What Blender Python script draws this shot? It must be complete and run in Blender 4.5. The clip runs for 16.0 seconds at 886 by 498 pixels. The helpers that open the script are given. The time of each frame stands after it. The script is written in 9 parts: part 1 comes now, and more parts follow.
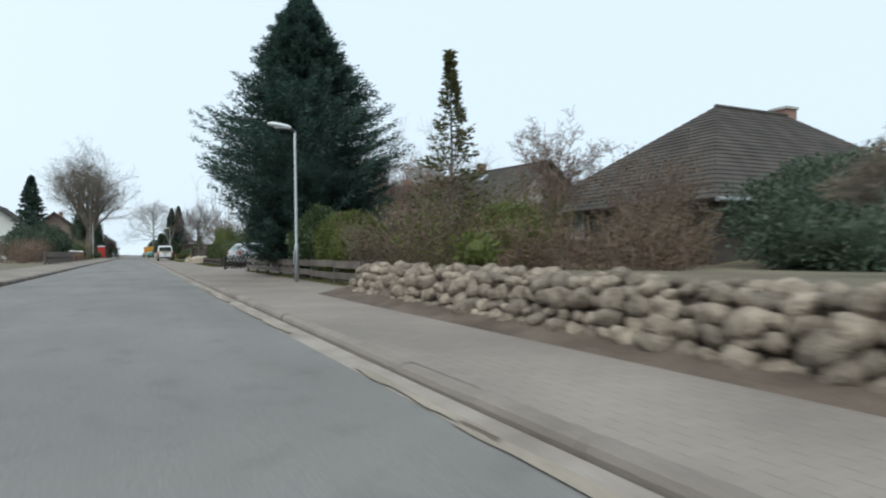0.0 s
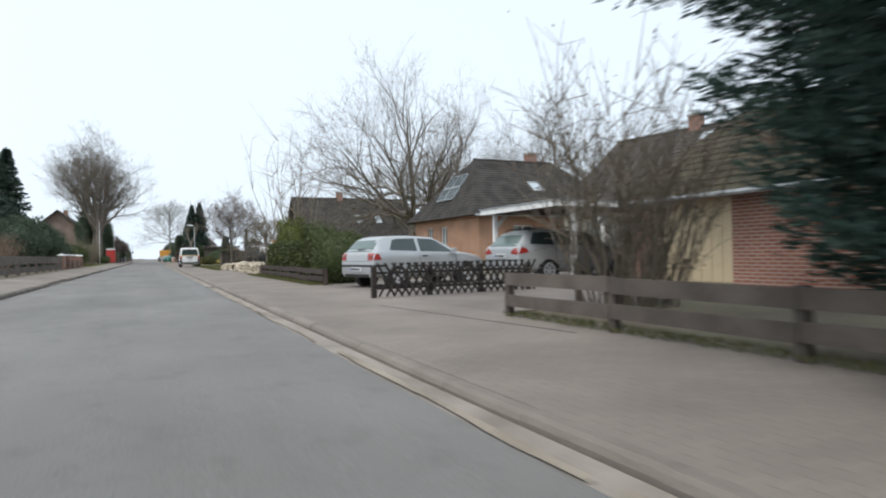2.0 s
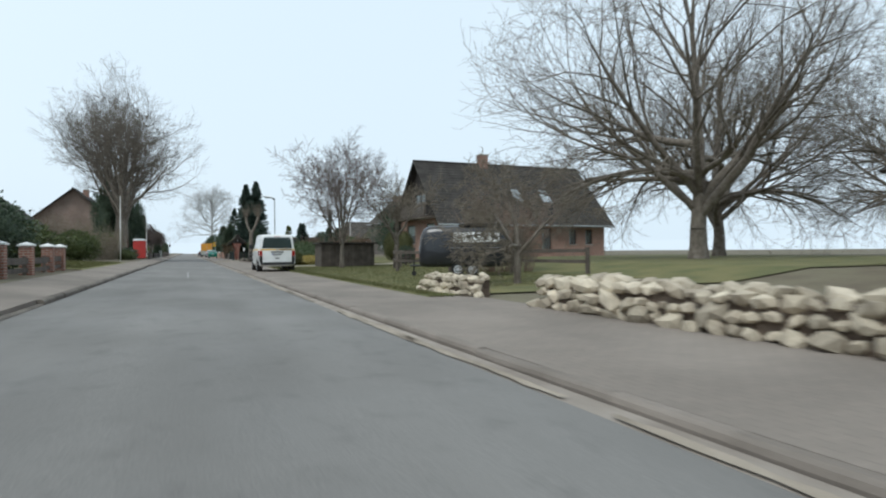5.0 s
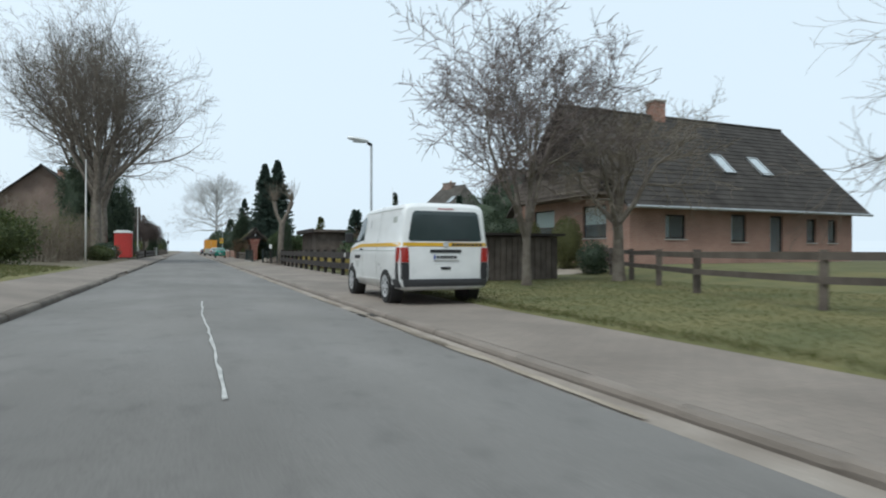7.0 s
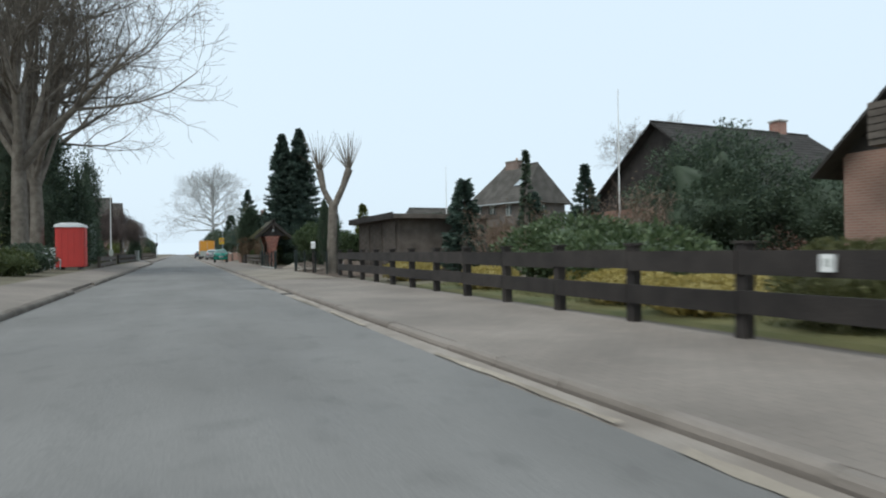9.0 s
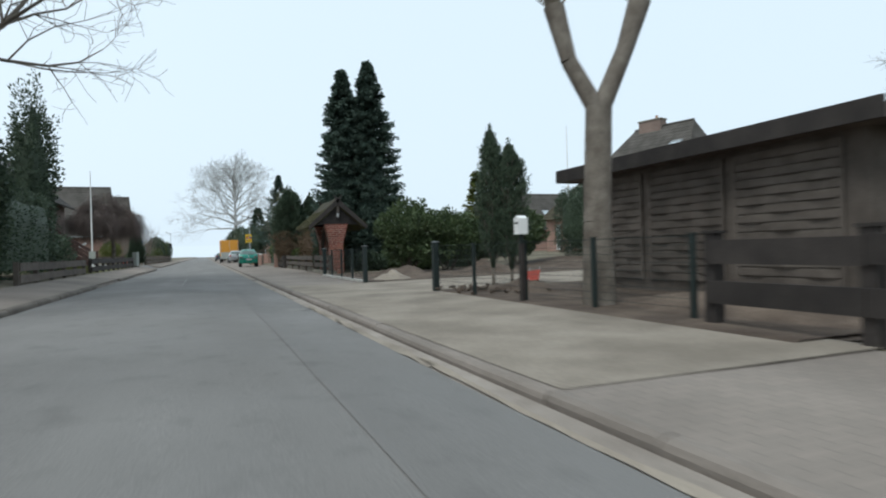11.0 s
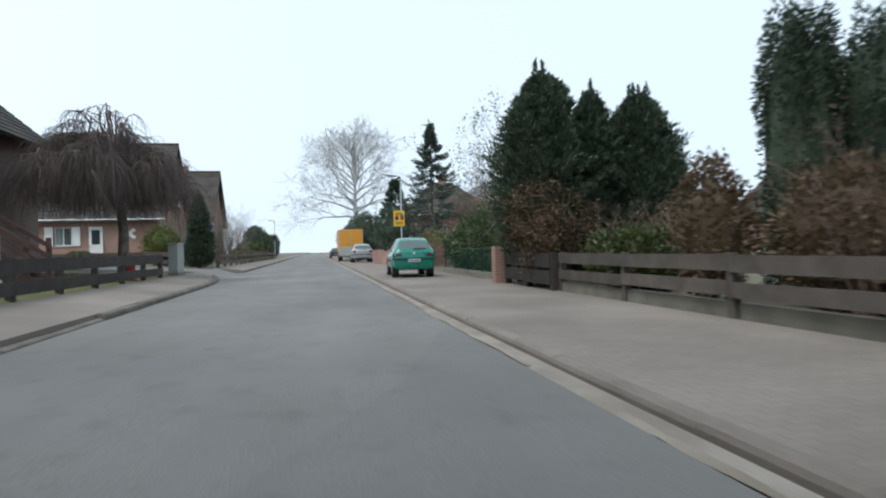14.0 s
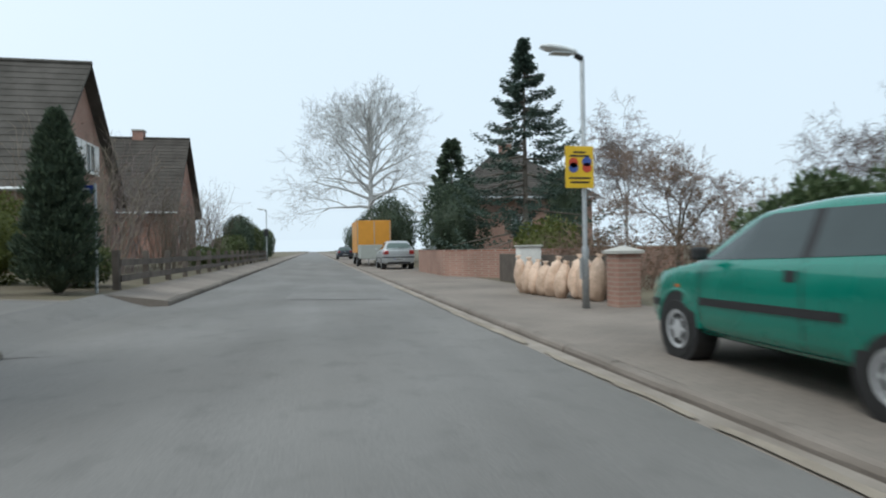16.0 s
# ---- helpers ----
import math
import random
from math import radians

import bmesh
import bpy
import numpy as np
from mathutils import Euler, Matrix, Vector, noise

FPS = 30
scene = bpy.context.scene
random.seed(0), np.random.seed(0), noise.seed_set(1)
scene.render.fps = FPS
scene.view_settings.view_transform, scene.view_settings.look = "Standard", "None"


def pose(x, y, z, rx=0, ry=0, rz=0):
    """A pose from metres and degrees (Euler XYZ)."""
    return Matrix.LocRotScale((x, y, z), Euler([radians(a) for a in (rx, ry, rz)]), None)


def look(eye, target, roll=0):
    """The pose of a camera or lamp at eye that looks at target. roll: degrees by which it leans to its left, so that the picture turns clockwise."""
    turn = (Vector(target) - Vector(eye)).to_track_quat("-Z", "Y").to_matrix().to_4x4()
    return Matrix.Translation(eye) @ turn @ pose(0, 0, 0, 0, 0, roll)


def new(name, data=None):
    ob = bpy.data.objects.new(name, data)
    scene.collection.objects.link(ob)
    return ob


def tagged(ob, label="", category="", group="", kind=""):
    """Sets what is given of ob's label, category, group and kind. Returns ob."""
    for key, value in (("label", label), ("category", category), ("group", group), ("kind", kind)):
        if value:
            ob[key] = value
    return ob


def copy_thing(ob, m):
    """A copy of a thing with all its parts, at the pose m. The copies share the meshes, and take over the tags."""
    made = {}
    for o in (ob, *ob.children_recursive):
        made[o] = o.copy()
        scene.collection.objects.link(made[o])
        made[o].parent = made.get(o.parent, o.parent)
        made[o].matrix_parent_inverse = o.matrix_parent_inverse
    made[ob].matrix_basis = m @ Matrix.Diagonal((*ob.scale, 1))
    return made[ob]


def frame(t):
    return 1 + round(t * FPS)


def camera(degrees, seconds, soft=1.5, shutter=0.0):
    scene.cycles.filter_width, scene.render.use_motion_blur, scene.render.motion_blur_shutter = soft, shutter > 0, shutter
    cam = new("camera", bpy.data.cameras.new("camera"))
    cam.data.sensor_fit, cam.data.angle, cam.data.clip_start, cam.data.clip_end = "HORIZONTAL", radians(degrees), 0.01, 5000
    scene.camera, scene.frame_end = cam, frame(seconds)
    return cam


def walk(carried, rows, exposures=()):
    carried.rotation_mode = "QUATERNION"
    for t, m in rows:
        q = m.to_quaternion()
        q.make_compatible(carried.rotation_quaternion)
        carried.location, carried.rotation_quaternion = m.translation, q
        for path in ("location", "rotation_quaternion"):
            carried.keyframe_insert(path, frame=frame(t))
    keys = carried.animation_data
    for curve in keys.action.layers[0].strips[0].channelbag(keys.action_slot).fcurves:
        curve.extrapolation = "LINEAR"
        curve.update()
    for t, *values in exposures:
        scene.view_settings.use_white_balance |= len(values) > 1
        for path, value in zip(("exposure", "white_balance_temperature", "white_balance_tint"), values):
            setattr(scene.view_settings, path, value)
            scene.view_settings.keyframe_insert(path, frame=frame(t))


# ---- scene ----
from mathutils.bvhtree import BVHTree

cam = camera(72.4, 16.0, soft=2.0, shutter=0.25)
PATH = [
    (0, (0.597, -3.041, 0.881), (1.573, -1.113, 0.883), -0.91),
    (0.5, (0.554, 1.774, 0.983), (1.525, 3.704, 0.975), -1.71),
    (1, (0.508, 6.966, 1.000), (1.471, 8.899, 0.994), -2.12),
    (1.5, (0.440, 12.083, 0.970), (1.391, 14.023, 0.972), -1.42),
    (2, (0.430, 17.160, 0.956), (1.369, 19.105, 0.969), -1.12),
    (2.5, (0.302, 22.273, 0.976), (1.232, 24.222, 0.984), -1.12),
    (3, (0.107, 27.642, 0.995), (1.036, 29.592, 0.997), -0.92),
    (3.5, (0.010, 32.826, 1.009), (0.921, 34.784, 1.011), -0.73),
    (4, (-0.089, 38.256, 1.048), (0.786, 40.231, 1.052), -0.83),
    (4.2, (-0.130, 40.367, 1.030), (0.729, 42.349, 1.035), -0.93),
    (6.3, (-0.434, 62.045, 1.001), (0.400, 64.038, 1.006), 0.16),
    (6.5, (-0.430, 64.062, 1.015), (0.408, 66.053, 1.015), 0.16),
    (7, (-0.512, 69.131, 1.016), (0.329, 71.120, 1.024), 0.16),
    (7.5, (-0.618, 73.867, 1.003), (0.224, 75.856, 1.011), 0.16),
    (8, (-0.593, 78.881, 1.063), (0.258, 80.866, 1.060), -0.84),
    (8.5, (-0.368, 83.475, 1.032), (0.492, 85.456, 1.023), -0.93),
    (9, (-0.261, 88.264, 1.029), (0.598, 90.246, 1.032), -0.83),
    (9.2, (-0.227, 90.138, 1.014), (0.630, 92.121, 1.028), -0.63),
    (11.3, (0.442, 109.588, 0.951), (1.222, 111.602, 0.949), -2.05),
    (11.5, (0.496, 111.501, 0.939), (1.267, 113.519, 0.935), -2.25),
    (12, (0.540, 116.339, 0.884), (1.300, 118.360, 0.877), -2.05),
    (12.5, (0.593, 120.999, 0.918), (1.338, 123.026, 0.902), -2.05),
    (13, (0.576, 126.109, 0.924), (1.153, 128.192, 0.908), -2.27),
    (13.5, (0.500, 130.635, 0.989), (0.994, 132.737, 0.976), -1.68),
    (14, (0.334, 135.159, 0.997), (0.780, 137.272, 0.996), -1.38),
    (14.5, (0.198, 139.346, 0.970), (0.640, 141.461, 0.978), -0.98),
    (15, (-0.043, 143.997, 1.019), (0.407, 146.111, 1.025), -0.88),
    (15.5, (-0.23, 148.393, 1.135), (0.228, 150.503, 1.131), -1.38),
    (16, (-0.28, 153.03, 1.1), (0.173, 155.143, 1.098), -0.98),
]
walk(cam, [(t, look(eye, aim, roll)) for t, eye, aim, roll in PATH], exposures=[(0, 0.27, 6200, 6), (1.0, 0.35, 6350, 9), (2.0, 0.41, 6400, 11), (2.6, 0.31, 6200, 7), (3.5, 0.22, 6200, 6), (8.5, 0.2, 6200, 6), (11.5, 0.26, 6150, 6), (12.7, 0.37, 6050, 7), (13.5, 0.42, 6050, 8), (14.5, 0.33, 6150, 8), (16, 0.2, 6200, 6)])

# ---- light: an overcast, foggy winter day ----
world = bpy.data.worlds.new("sky")
scene.world = world
world.use_nodes = True
wn, wl = world.node_tree.nodes, world.node_tree.links
sky = wn.new("ShaderNodeTexSky")
sky.sky_type = "NISHITA"
sky.sun_disc = False
sky.sun_elevation, sky.sun_rotation = radians(38), radians(-60)
sky.air_density, sky.dust_density, sky.ozone_density = 1.0, 6.0, 1.0
clear = wn["Background"]
clear.inputs[1].default_value = 0.08
wl.new(sky.outputs[0], clear.inputs[0])
cloud = wn.new("ShaderNodeBackground")
cloud.inputs[0].default_value = (0.805, 0.91, 1.0, 1)
cloud.inputs[1].default_value = 0.93
veil = wn.new("ShaderNodeMixShader")
veil.inputs[0].default_value = 0.88
wl.new(clear.outputs[0], veil.inputs[1])
wl.new(cloud.outputs[0], veil.inputs[2])
wl.new(veil.outputs[0], wn["World Output"].inputs[0])

sun_data = bpy.data.lights.new("sun", "SUN")
sun_data.energy, sun_data.angle, sun_data.color = 1.6, radians(25), (1.0, 0.97, 0.92)
sun_ob = new("sun", sun_data)
sun_ob.matrix_basis = look((-30, 60, 60), (0, 90, 0))

# ---- materials ----
def principled(name, rough=0.7, metal=0.0, spec=0.4):
    m = bpy.data.materials.new(name)
    m.use_nodes = True
    b = m.node_tree.nodes["Principled BSDF"]
    b.inputs["Roughness"].default_value, b.inputs["Metallic"].default_value = rough, metal
    b.inputs["Specular IOR Level"].default_value = spec
    return m, m.node_tree.nodes, m.node_tree.links, b


def surface(name, c1, c2, scale=4.0, fine=40.0, rough=0.8, bump=0.2, metal=0.0, spec=0.4, vary=0.12, depth=0.02, stretch=1.0):
    """Two colours mixed by a coarse and a fine noise, with bump, in world space; each object a little lighter or darker."""
    m, n, l, b = principled(name, rough, metal, spec)
    geo = n.new("ShaderNodeNewGeometry")
    a, f = n.new("ShaderNodeTexNoise"), n.new("ShaderNodeTexNoise")
    a.inputs["Scale"].default_value, f.inputs["Scale"].default_value = scale, fine
    a.inputs["Detail"].default_value, f.inputs["Detail"].default_value = 5, 4
    l.new(geo.outputs["Position"], f.inputs["Vector"])
    if stretch == 1.0:
        l.new(geo.outputs["Position"], a.inputs["Vector"])
    else:
        long = n.new("ShaderNodeVectorMath")
        long.operation = "MULTIPLY"
        long.inputs[1].default_value = (1, stretch, 1)
        l.new(geo.outputs["Position"], long.inputs[0])
        l.new(long.outputs[0], a.inputs["Vector"])
    ramp = n.new("ShaderNodeMapRange")
    ramp.inputs["From Min"].default_value, ramp.inputs["From Max"].default_value = 0.35, 0.65
    l.new(a.outputs["Fac"], ramp.inputs["Value"])
    mix = n.new("ShaderNodeMix")
    mix.data_type = "RGBA"
    mix.inputs["A"].default_value, mix.inputs["B"].default_value = (*c1, 1), (*c2, 1)
    l.new(ramp.outputs["Result"], mix.inputs["Factor"])
    info = n.new("ShaderNodeObjectInfo")
    grain = n.new("ShaderNodeMapRange")
    grain.inputs["To Min"].default_value, grain.inputs["To Max"].default_value = 0.72, 1.28
    l.new(f.outputs["Fac"], grain.inputs["Value"])
    each = n.new("ShaderNodeMapRange")
    each.inputs["To Min"].default_value, each.inputs["To Max"].default_value = 1 - vary, 1 + vary
    l.new(info.outputs["Random"], each.inputs["Value"])
    times = n.new("ShaderNodeMath")
    times.operation = "MULTIPLY"
    l.new(grain.outputs["Result"], times.inputs[0])
    l.new(each.outputs["Result"], times.inputs[1])
    hsv = n.new("ShaderNodeHueSaturation")
    l.new(mix.outputs["Result"], hsv.inputs["Color"])
    l.new(times.outputs[0], hsv.inputs["Value"])
    l.new(hsv.outputs["Color"], b.inputs["Base Color"])
    if bump:
        bp = n.new("ShaderNodeBump")
        bp.inputs["Strength"].default_value, bp.inputs["Distance"].default_value = bump, depth
        l.new(f.outputs["Fac"], bp.inputs["Height"])
        l.new(bp.outputs["Normal"], b.inputs["Normal"])
    return m


def leafy(name, c1, c2, c3, rough=0.55, through_light=0.25):
    """Leaves: each leaf takes its own colour; some light shines through."""
    m, n, l, b = principled(name, rough, 0, 0.3)
    geo = n.new("ShaderNodeNewGeometry")
    ramp = n.new("ShaderNodeValToRGB")
    ramp.color_ramp.elements[0].color, ramp.color_ramp.elements[1].color = (*c1, 1), (*c3, 1)
    mid = ramp.color_ramp.elements.new(0.5)
    mid.color = (*c2, 1)
    l.new(geo.outputs["Random Per Island"], ramp.inputs["Fac"])
    big = n.new("ShaderNodeTexNoise")
    big.inputs["Scale"].default_value = 1.6
    l.new(geo.outputs["Position"], big.inputs["Vector"])
    val = n.new("ShaderNodeMapRange")
    val.inputs["To Min"].default_value, val.inputs["To Max"].default_value = 0.6, 1.4
    l.new(big.outputs["Fac"], val.inputs["Value"])
    hsv = n.new("ShaderNodeHueSaturation")
    l.new(ramp.outputs["Color"], hsv.inputs["Color"])
    l.new(val.outputs["Result"], hsv.inputs["Value"])
    l.new(hsv.outputs["Color"], b.inputs["Base Color"])
    if through_light:
        tr = n.new("ShaderNodeBsdfTranslucent")
        l.new(hsv.outputs["Color"], tr.inputs["Color"])
        mx = n.new("ShaderNodeMixShader")
        mx.inputs[0].default_value = through_light
        l.new(b.outputs[0], mx.inputs[1])
        l.new(tr.outputs[0], mx.inputs[2])
        l.new(mx.outputs[0], n["Material Output"].inputs[0])
    return m


def plain(name, c, rough=0.5, metal=0.0, spec=0.5, coat=0.0):
    m, n, l, b = principled(name, rough, metal, spec)
    b.inputs["Base Color"].default_value = (*c, 1)
    b.inputs["Coat Weight"].default_value = coat
    tex = n.new("ShaderNodeTexNoise")
    tex.inputs["Scale"].default_value = 3.0
    geo = n.new("ShaderNodeNewGeometry")
    l.new(geo.outputs["Position"], tex.inputs["Vector"])
    mr = n.new("ShaderNodeMapRange")
    mr.inputs["To Min"].default_value, mr.inputs["To Max"].default_value = max(0.03, rough - 0.1), min(1, rough + 0.15)
    l.new(tex.outputs["Fac"], mr.inputs["Value"])
    l.new(mr.outputs["Result"], b.inputs["Roughness"])
    hsv = n.new("ShaderNodeHueSaturation")
    hsv.inputs["Color"].default_value = (*c, 1)
    mv = n.new("ShaderNodeMapRange")
    mv.inputs["To Min"].default_value, mv.inputs["To Max"].default_value = 0.85, 1.12
    l.new(tex.outputs["Fac"], mv.inputs["Value"])
    l.new(mv.outputs["Result"], hsv.inputs["Value"])
    l.new(hsv.outputs["Color"], b.inputs["Base Color"])
    return m


def glass(name, tint=(0.75, 0.82, 0.82), rough=0.03):
    m, n, l, b = principled(name, rough, 0, 0.6)
    b.inputs["Base Color"].default_value = (*tint, 1)
    b.inputs["Transmission Weight"].default_value = 0.9
    b.inputs["IOR"].default_value = 1.12
    return m


def bricky(name, brick1, brick2, mortar, bw=0.25, bh=0.08, gap=0.012, bump=0.5, rough=0.85, axis="wall", noise_scale=0.7):
    """Courses of bricks or pavers as a material, at real size, for surfaces seen from afar."""
    m, n, l, b = principled(name, rough, 0, 0.3)
    geo = n.new("ShaderNodeNewGeometry")
    sep = n.new("ShaderNodeSeparateXYZ")
    l.new(geo.outputs["Position"], sep.inputs[0])
    com = n.new("ShaderNodeCombineXYZ")
    if axis == "wall":
        add = n.new("ShaderNodeMath")
        l.new(sep.outputs[0], add.inputs[0])
        l.new(sep.outputs[1], add.inputs[1])
        l.new(add.outputs[0], com.inputs[0])
        l.new(sep.outputs[2], com.inputs[1])
    else:
        l.new(sep.outputs[0], com.inputs[0])
        l.new(sep.outputs[1], com.inputs[1])
    br = n.new("ShaderNodeTexBrick")
    br.inputs["Scale"].default_value = 1.0
    br.inputs["Brick Width"].default_value, br.inputs["Row Height"].default_value = bw, bh
    br.inputs["Mortar Size"].default_value = gap
    br.inputs["Color1"].default_value, br.inputs["Color2"].default_value, br.inputs["Mortar"].default_value = (*brick1, 1), (*brick2, 1), (*mortar, 1)
    l.new(com.outputs[0], br.inputs["Vector"])
    big = n.new("ShaderNodeTexNoise")
    big.inputs["Scale"].default_value, big.inputs["Detail"].default_value = noise_scale, 6
    l.new(geo.outputs["Position"], big.inputs["Vector"])
    mr = n.new("ShaderNodeMapRange")
    mr.inputs["From Min"].default_value, mr.inputs["From Max"].default_value = 0.3, 0.7
    mr.inputs["To Min"].default_value, mr.inputs["To Max"].default_value = 0.78, 1.2
    l.new(big.outputs["Fac"], mr.inputs["Value"])
    hsv = n.new("ShaderNodeHueSaturation")
    l.new(br.outputs["Color"], hsv.inputs["Color"])
    l.new(mr.outputs["Result"], hsv.inputs["Value"])
    l.new(hsv.outputs["Color"], b.inputs["Base Color"])
    bp = n.new("ShaderNodeBump")
    bp.invert = True
    bp.inputs["Strength"].default_value, bp.inputs["Distance"].default_value = bump, 0.008
    l.new(br.outputs["Fac"], bp.inputs["Height"])
    l.new(bp.outputs["Normal"], b.inputs["Normal"])
    return m


def asphalt(name, dark, pale, track=0.06, rough=0.85):
    """Worn asphalt: broad uneven blotches, faint tracks along the road, small spots and the speckle of its stones."""
    m, n, l, b = principled(name, rough, 0, 0.35)
    geo = n.new("ShaderNodeNewGeometry")

    def cloud_noise(scale, detail, stretch):
        v = n.new("ShaderNodeVectorMath")
        v.operation = "MULTIPLY"
        v.inputs[1].default_value = stretch
        l.new(geo.outputs["Position"], v.inputs[0])
        t = n.new("ShaderNodeTexNoise")
        t.inputs["Scale"].default_value, t.inputs["Detail"].default_value = scale, detail
        l.new(v.outputs[0], t.inputs["Vector"])
        return t.outputs["Fac"]

    def spread(value, lo, hi, f0=0.3, f1=0.7):
        r = n.new("ShaderNodeMapRange")
        r.inputs["From Min"].default_value, r.inputs["From Max"].default_value = f0, f1
        r.inputs["To Min"].default_value, r.inputs["To Max"].default_value = lo, hi
        l.new(value, r.inputs["Value"])
        return r.outputs["Result"]

    def times(a, c):
        q = n.new("ShaderNodeMath")
        q.operation = "MULTIPLY"
        l.new(a, q.inputs[0])
        l.new(c, q.inputs[1])
        return q.outputs[0]
    blotch = spread(cloud_noise(0.45, 6, (1, 0.6, 1)), 0, 1)
    mix = n.new("ShaderNodeMix")
    mix.data_type = "RGBA"
    mix.inputs["A"].default_value, mix.inputs["B"].default_value = (*dark, 1), (*pale, 1)
    l.new(blotch, mix.inputs["Factor"])
    tracks = spread(cloud_noise(1.4, 3, (1, 0.03, 1)), 1 - track, 1 + track)
    spots = spread(cloud_noise(3.2, 5, (1, 0.8, 1)), 0.86, 1.03, 0.28, 0.45)
    fine = cloud_noise(90, 3, (1, 1, 1))
    grain = spread(fine, 0.78, 1.22)
    hsv = n.new("ShaderNodeHueSaturation")
    l.new(mix.outputs["Result"], hsv.inputs["Color"])
    l.new(times(times(tracks, spots), grain), hsv.inputs["Value"])
    l.new(hsv.outputs["Color"], b.inputs["Base Color"])
    l.new(spread(cloud_noise(0.8, 4, (1, 0.5, 1)), rough - 0.15, rough + 0.1), b.inputs["Roughness"])
    bp = n.new("ShaderNodeBump")
    bp.inputs["Strength"].default_value, bp.inputs["Distance"].default_value = 0.4, 0.006
    l.new(fine, bp.inputs["Height"])
    l.new(bp.outputs["Normal"], b.inputs["Normal"])
    return m


ASPHALT = asphalt("asphalt", (0.138, 0.132, 0.123), (0.186, 0.178, 0.167))
ASPHALT_NEW = asphalt("asphalt_patch", (0.13, 0.125, 0.117), (0.17, 0.163, 0.154), 0.04)
ASPHALT_OLD = surface("asphalt_pale", (0.165, 0.158, 0.149), (0.2, 0.192, 0.181), 2.5, 70, 0.88, 0.25)
SEAL = surface("crack_seal", (0.3, 0.3, 0.29), (0.45, 0.45, 0.43), 6, 60, 0.8, 0.1)
TAR = surface("tar_seam", (0.07, 0.067, 0.063), (0.095, 0.091, 0.086), 6, 60, 0.7, 0.1)
PAVER = bricky("pavement_slabs", (0.226, 0.194, 0.166), (0.206, 0.178, 0.153), (0.168, 0.145, 0.124), 0.2, 0.1, 0.006, 0.3, 0.9, "floor", 0.5)
PAVER_DRIVE = bricky("drive_pavers", (0.208, 0.18, 0.158), (0.188, 0.164, 0.146), (0.145, 0.126, 0.11), 0.2, 0.1, 0.007, 0.3, 0.9, "floor", 0.5)
KERB = surface("kerb_concrete", (0.175, 0.15, 0.127), (0.222, 0.192, 0.165), 1.5, 40, 0.9, 0.4, vary=0.1)
KERB_DARK = surface("weathered_kerb_concrete", (0.1, 0.085, 0.07), (0.17, 0.148, 0.124), 1.5, 40, 0.9, 0.4, vary=0.2)
GUTTER = surface("gutter_concrete", (0.2, 0.17, 0.142), (0.3, 0.264, 0.226), 1.6, 40, 0.9, 0.35, vary=0.1)
SOIL = surface("garden_soil", (0.105, 0.085, 0.058), (0.145, 0.13, 0.085), 0.6, 18, 0.95, 0.6)
SAND = surface("trodden_sand", (0.195, 0.165, 0.13), (0.3, 0.26, 0.21), 0.9, 25, 0.95, 0.5)
DIRT = surface("dug_earth", (0.075, 0.054, 0.04), (0.14, 0.106, 0.08), 1.5, 20, 0.95, 0.9, depth=0.05)
LAWN = surface("lawn_turf", (0.1, 0.108, 0.042), (0.165, 0.15, 0.062), 0.7, 30, 0.95, 0.6)
GRASS = leafy("grass_blades", (0.08, 0.095, 0.03), (0.11, 0.117, 0.04), (0.17, 0.15, 0.07), 0.6, 0.3)
STONE = surface("fieldstone", (0.135, 0.108, 0.082), (0.28, 0.235, 0.18), 8, 22, 0.9, 0.9, vary=0.35, depth=0.045)
STONE_PALE = surface("pale_rubble_stone", (0.36, 0.31, 0.24), (0.5, 0.44, 0.34), 3.5, 25, 0.92, 0.5, vary=0.25)
WOOD_DARK = surface("dark_stained_wood", (0.022, 0.018, 0.016), (0.04, 0.033, 0.029), 2.5, 45, 0.75, 0.3, vary=0.2)
WOOD_BROWN = surface("weathered_brown_wood", (0.078, 0.064, 0.053), (0.125, 0.104, 0.087), 2.5, 45, 0.8, 0.3, vary=0.18)
WOOD_GREY = surface("grey_brown_wood", (0.075, 0.063, 0.053), (0.115, 0.098, 0.082), 2.5, 45, 0.85, 0.3, vary=0.15)
WOOD_OCHRE = surface("ochre_wood", (0.42, 0.24, 0.07), (0.5, 0.3, 0.1), 2.5, 45, 0.7, 0.2)
WOOD_RED = surface("red_brown_wood", (0.105, 0.06, 0.045), (0.15, 0.085, 0.065), 2.5, 45, 0.7, 0.2)
WOOD_STAIR = surface("dark_red_brown_wood", (0.06, 0.035, 0.03), (0.095, 0.055, 0.046), 2.5, 45, 0.75, 0.25)
BARK = surface("bark", (0.12, 0.1, 0.08), (0.2, 0.175, 0.145), 4, 30, 0.9, 0.6)
# pale bark of the slim trees; on the far beech it also paints fog haze
BARK_PALE_HAZE = surface("pale_bark_and_haze", (0.36, 0.36, 0.35), (0.48, 0.48, 0.47), 4, 30, 0.9, 0.4)
TWIG = surface("brown_twigs", (0.15, 0.125, 0.095), (0.23, 0.195, 0.15), 3, 20, 0.85, 0)
TWIG_RED = surface("reddish_twigs", (0.17, 0.115, 0.085), (0.25, 0.18, 0.14), 3, 20, 0.85, 0)
TWIG_MAUVE = surface("budding_twigs", (0.15, 0.12, 0.11), (0.22, 0.18, 0.165), 3, 20, 0.85, 0)
BLUE_GREEN = leafy("cypress_foliage", (0.031, 0.060, 0.050), (0.050, 0.091, 0.074), (0.079, 0.126, 0.101))
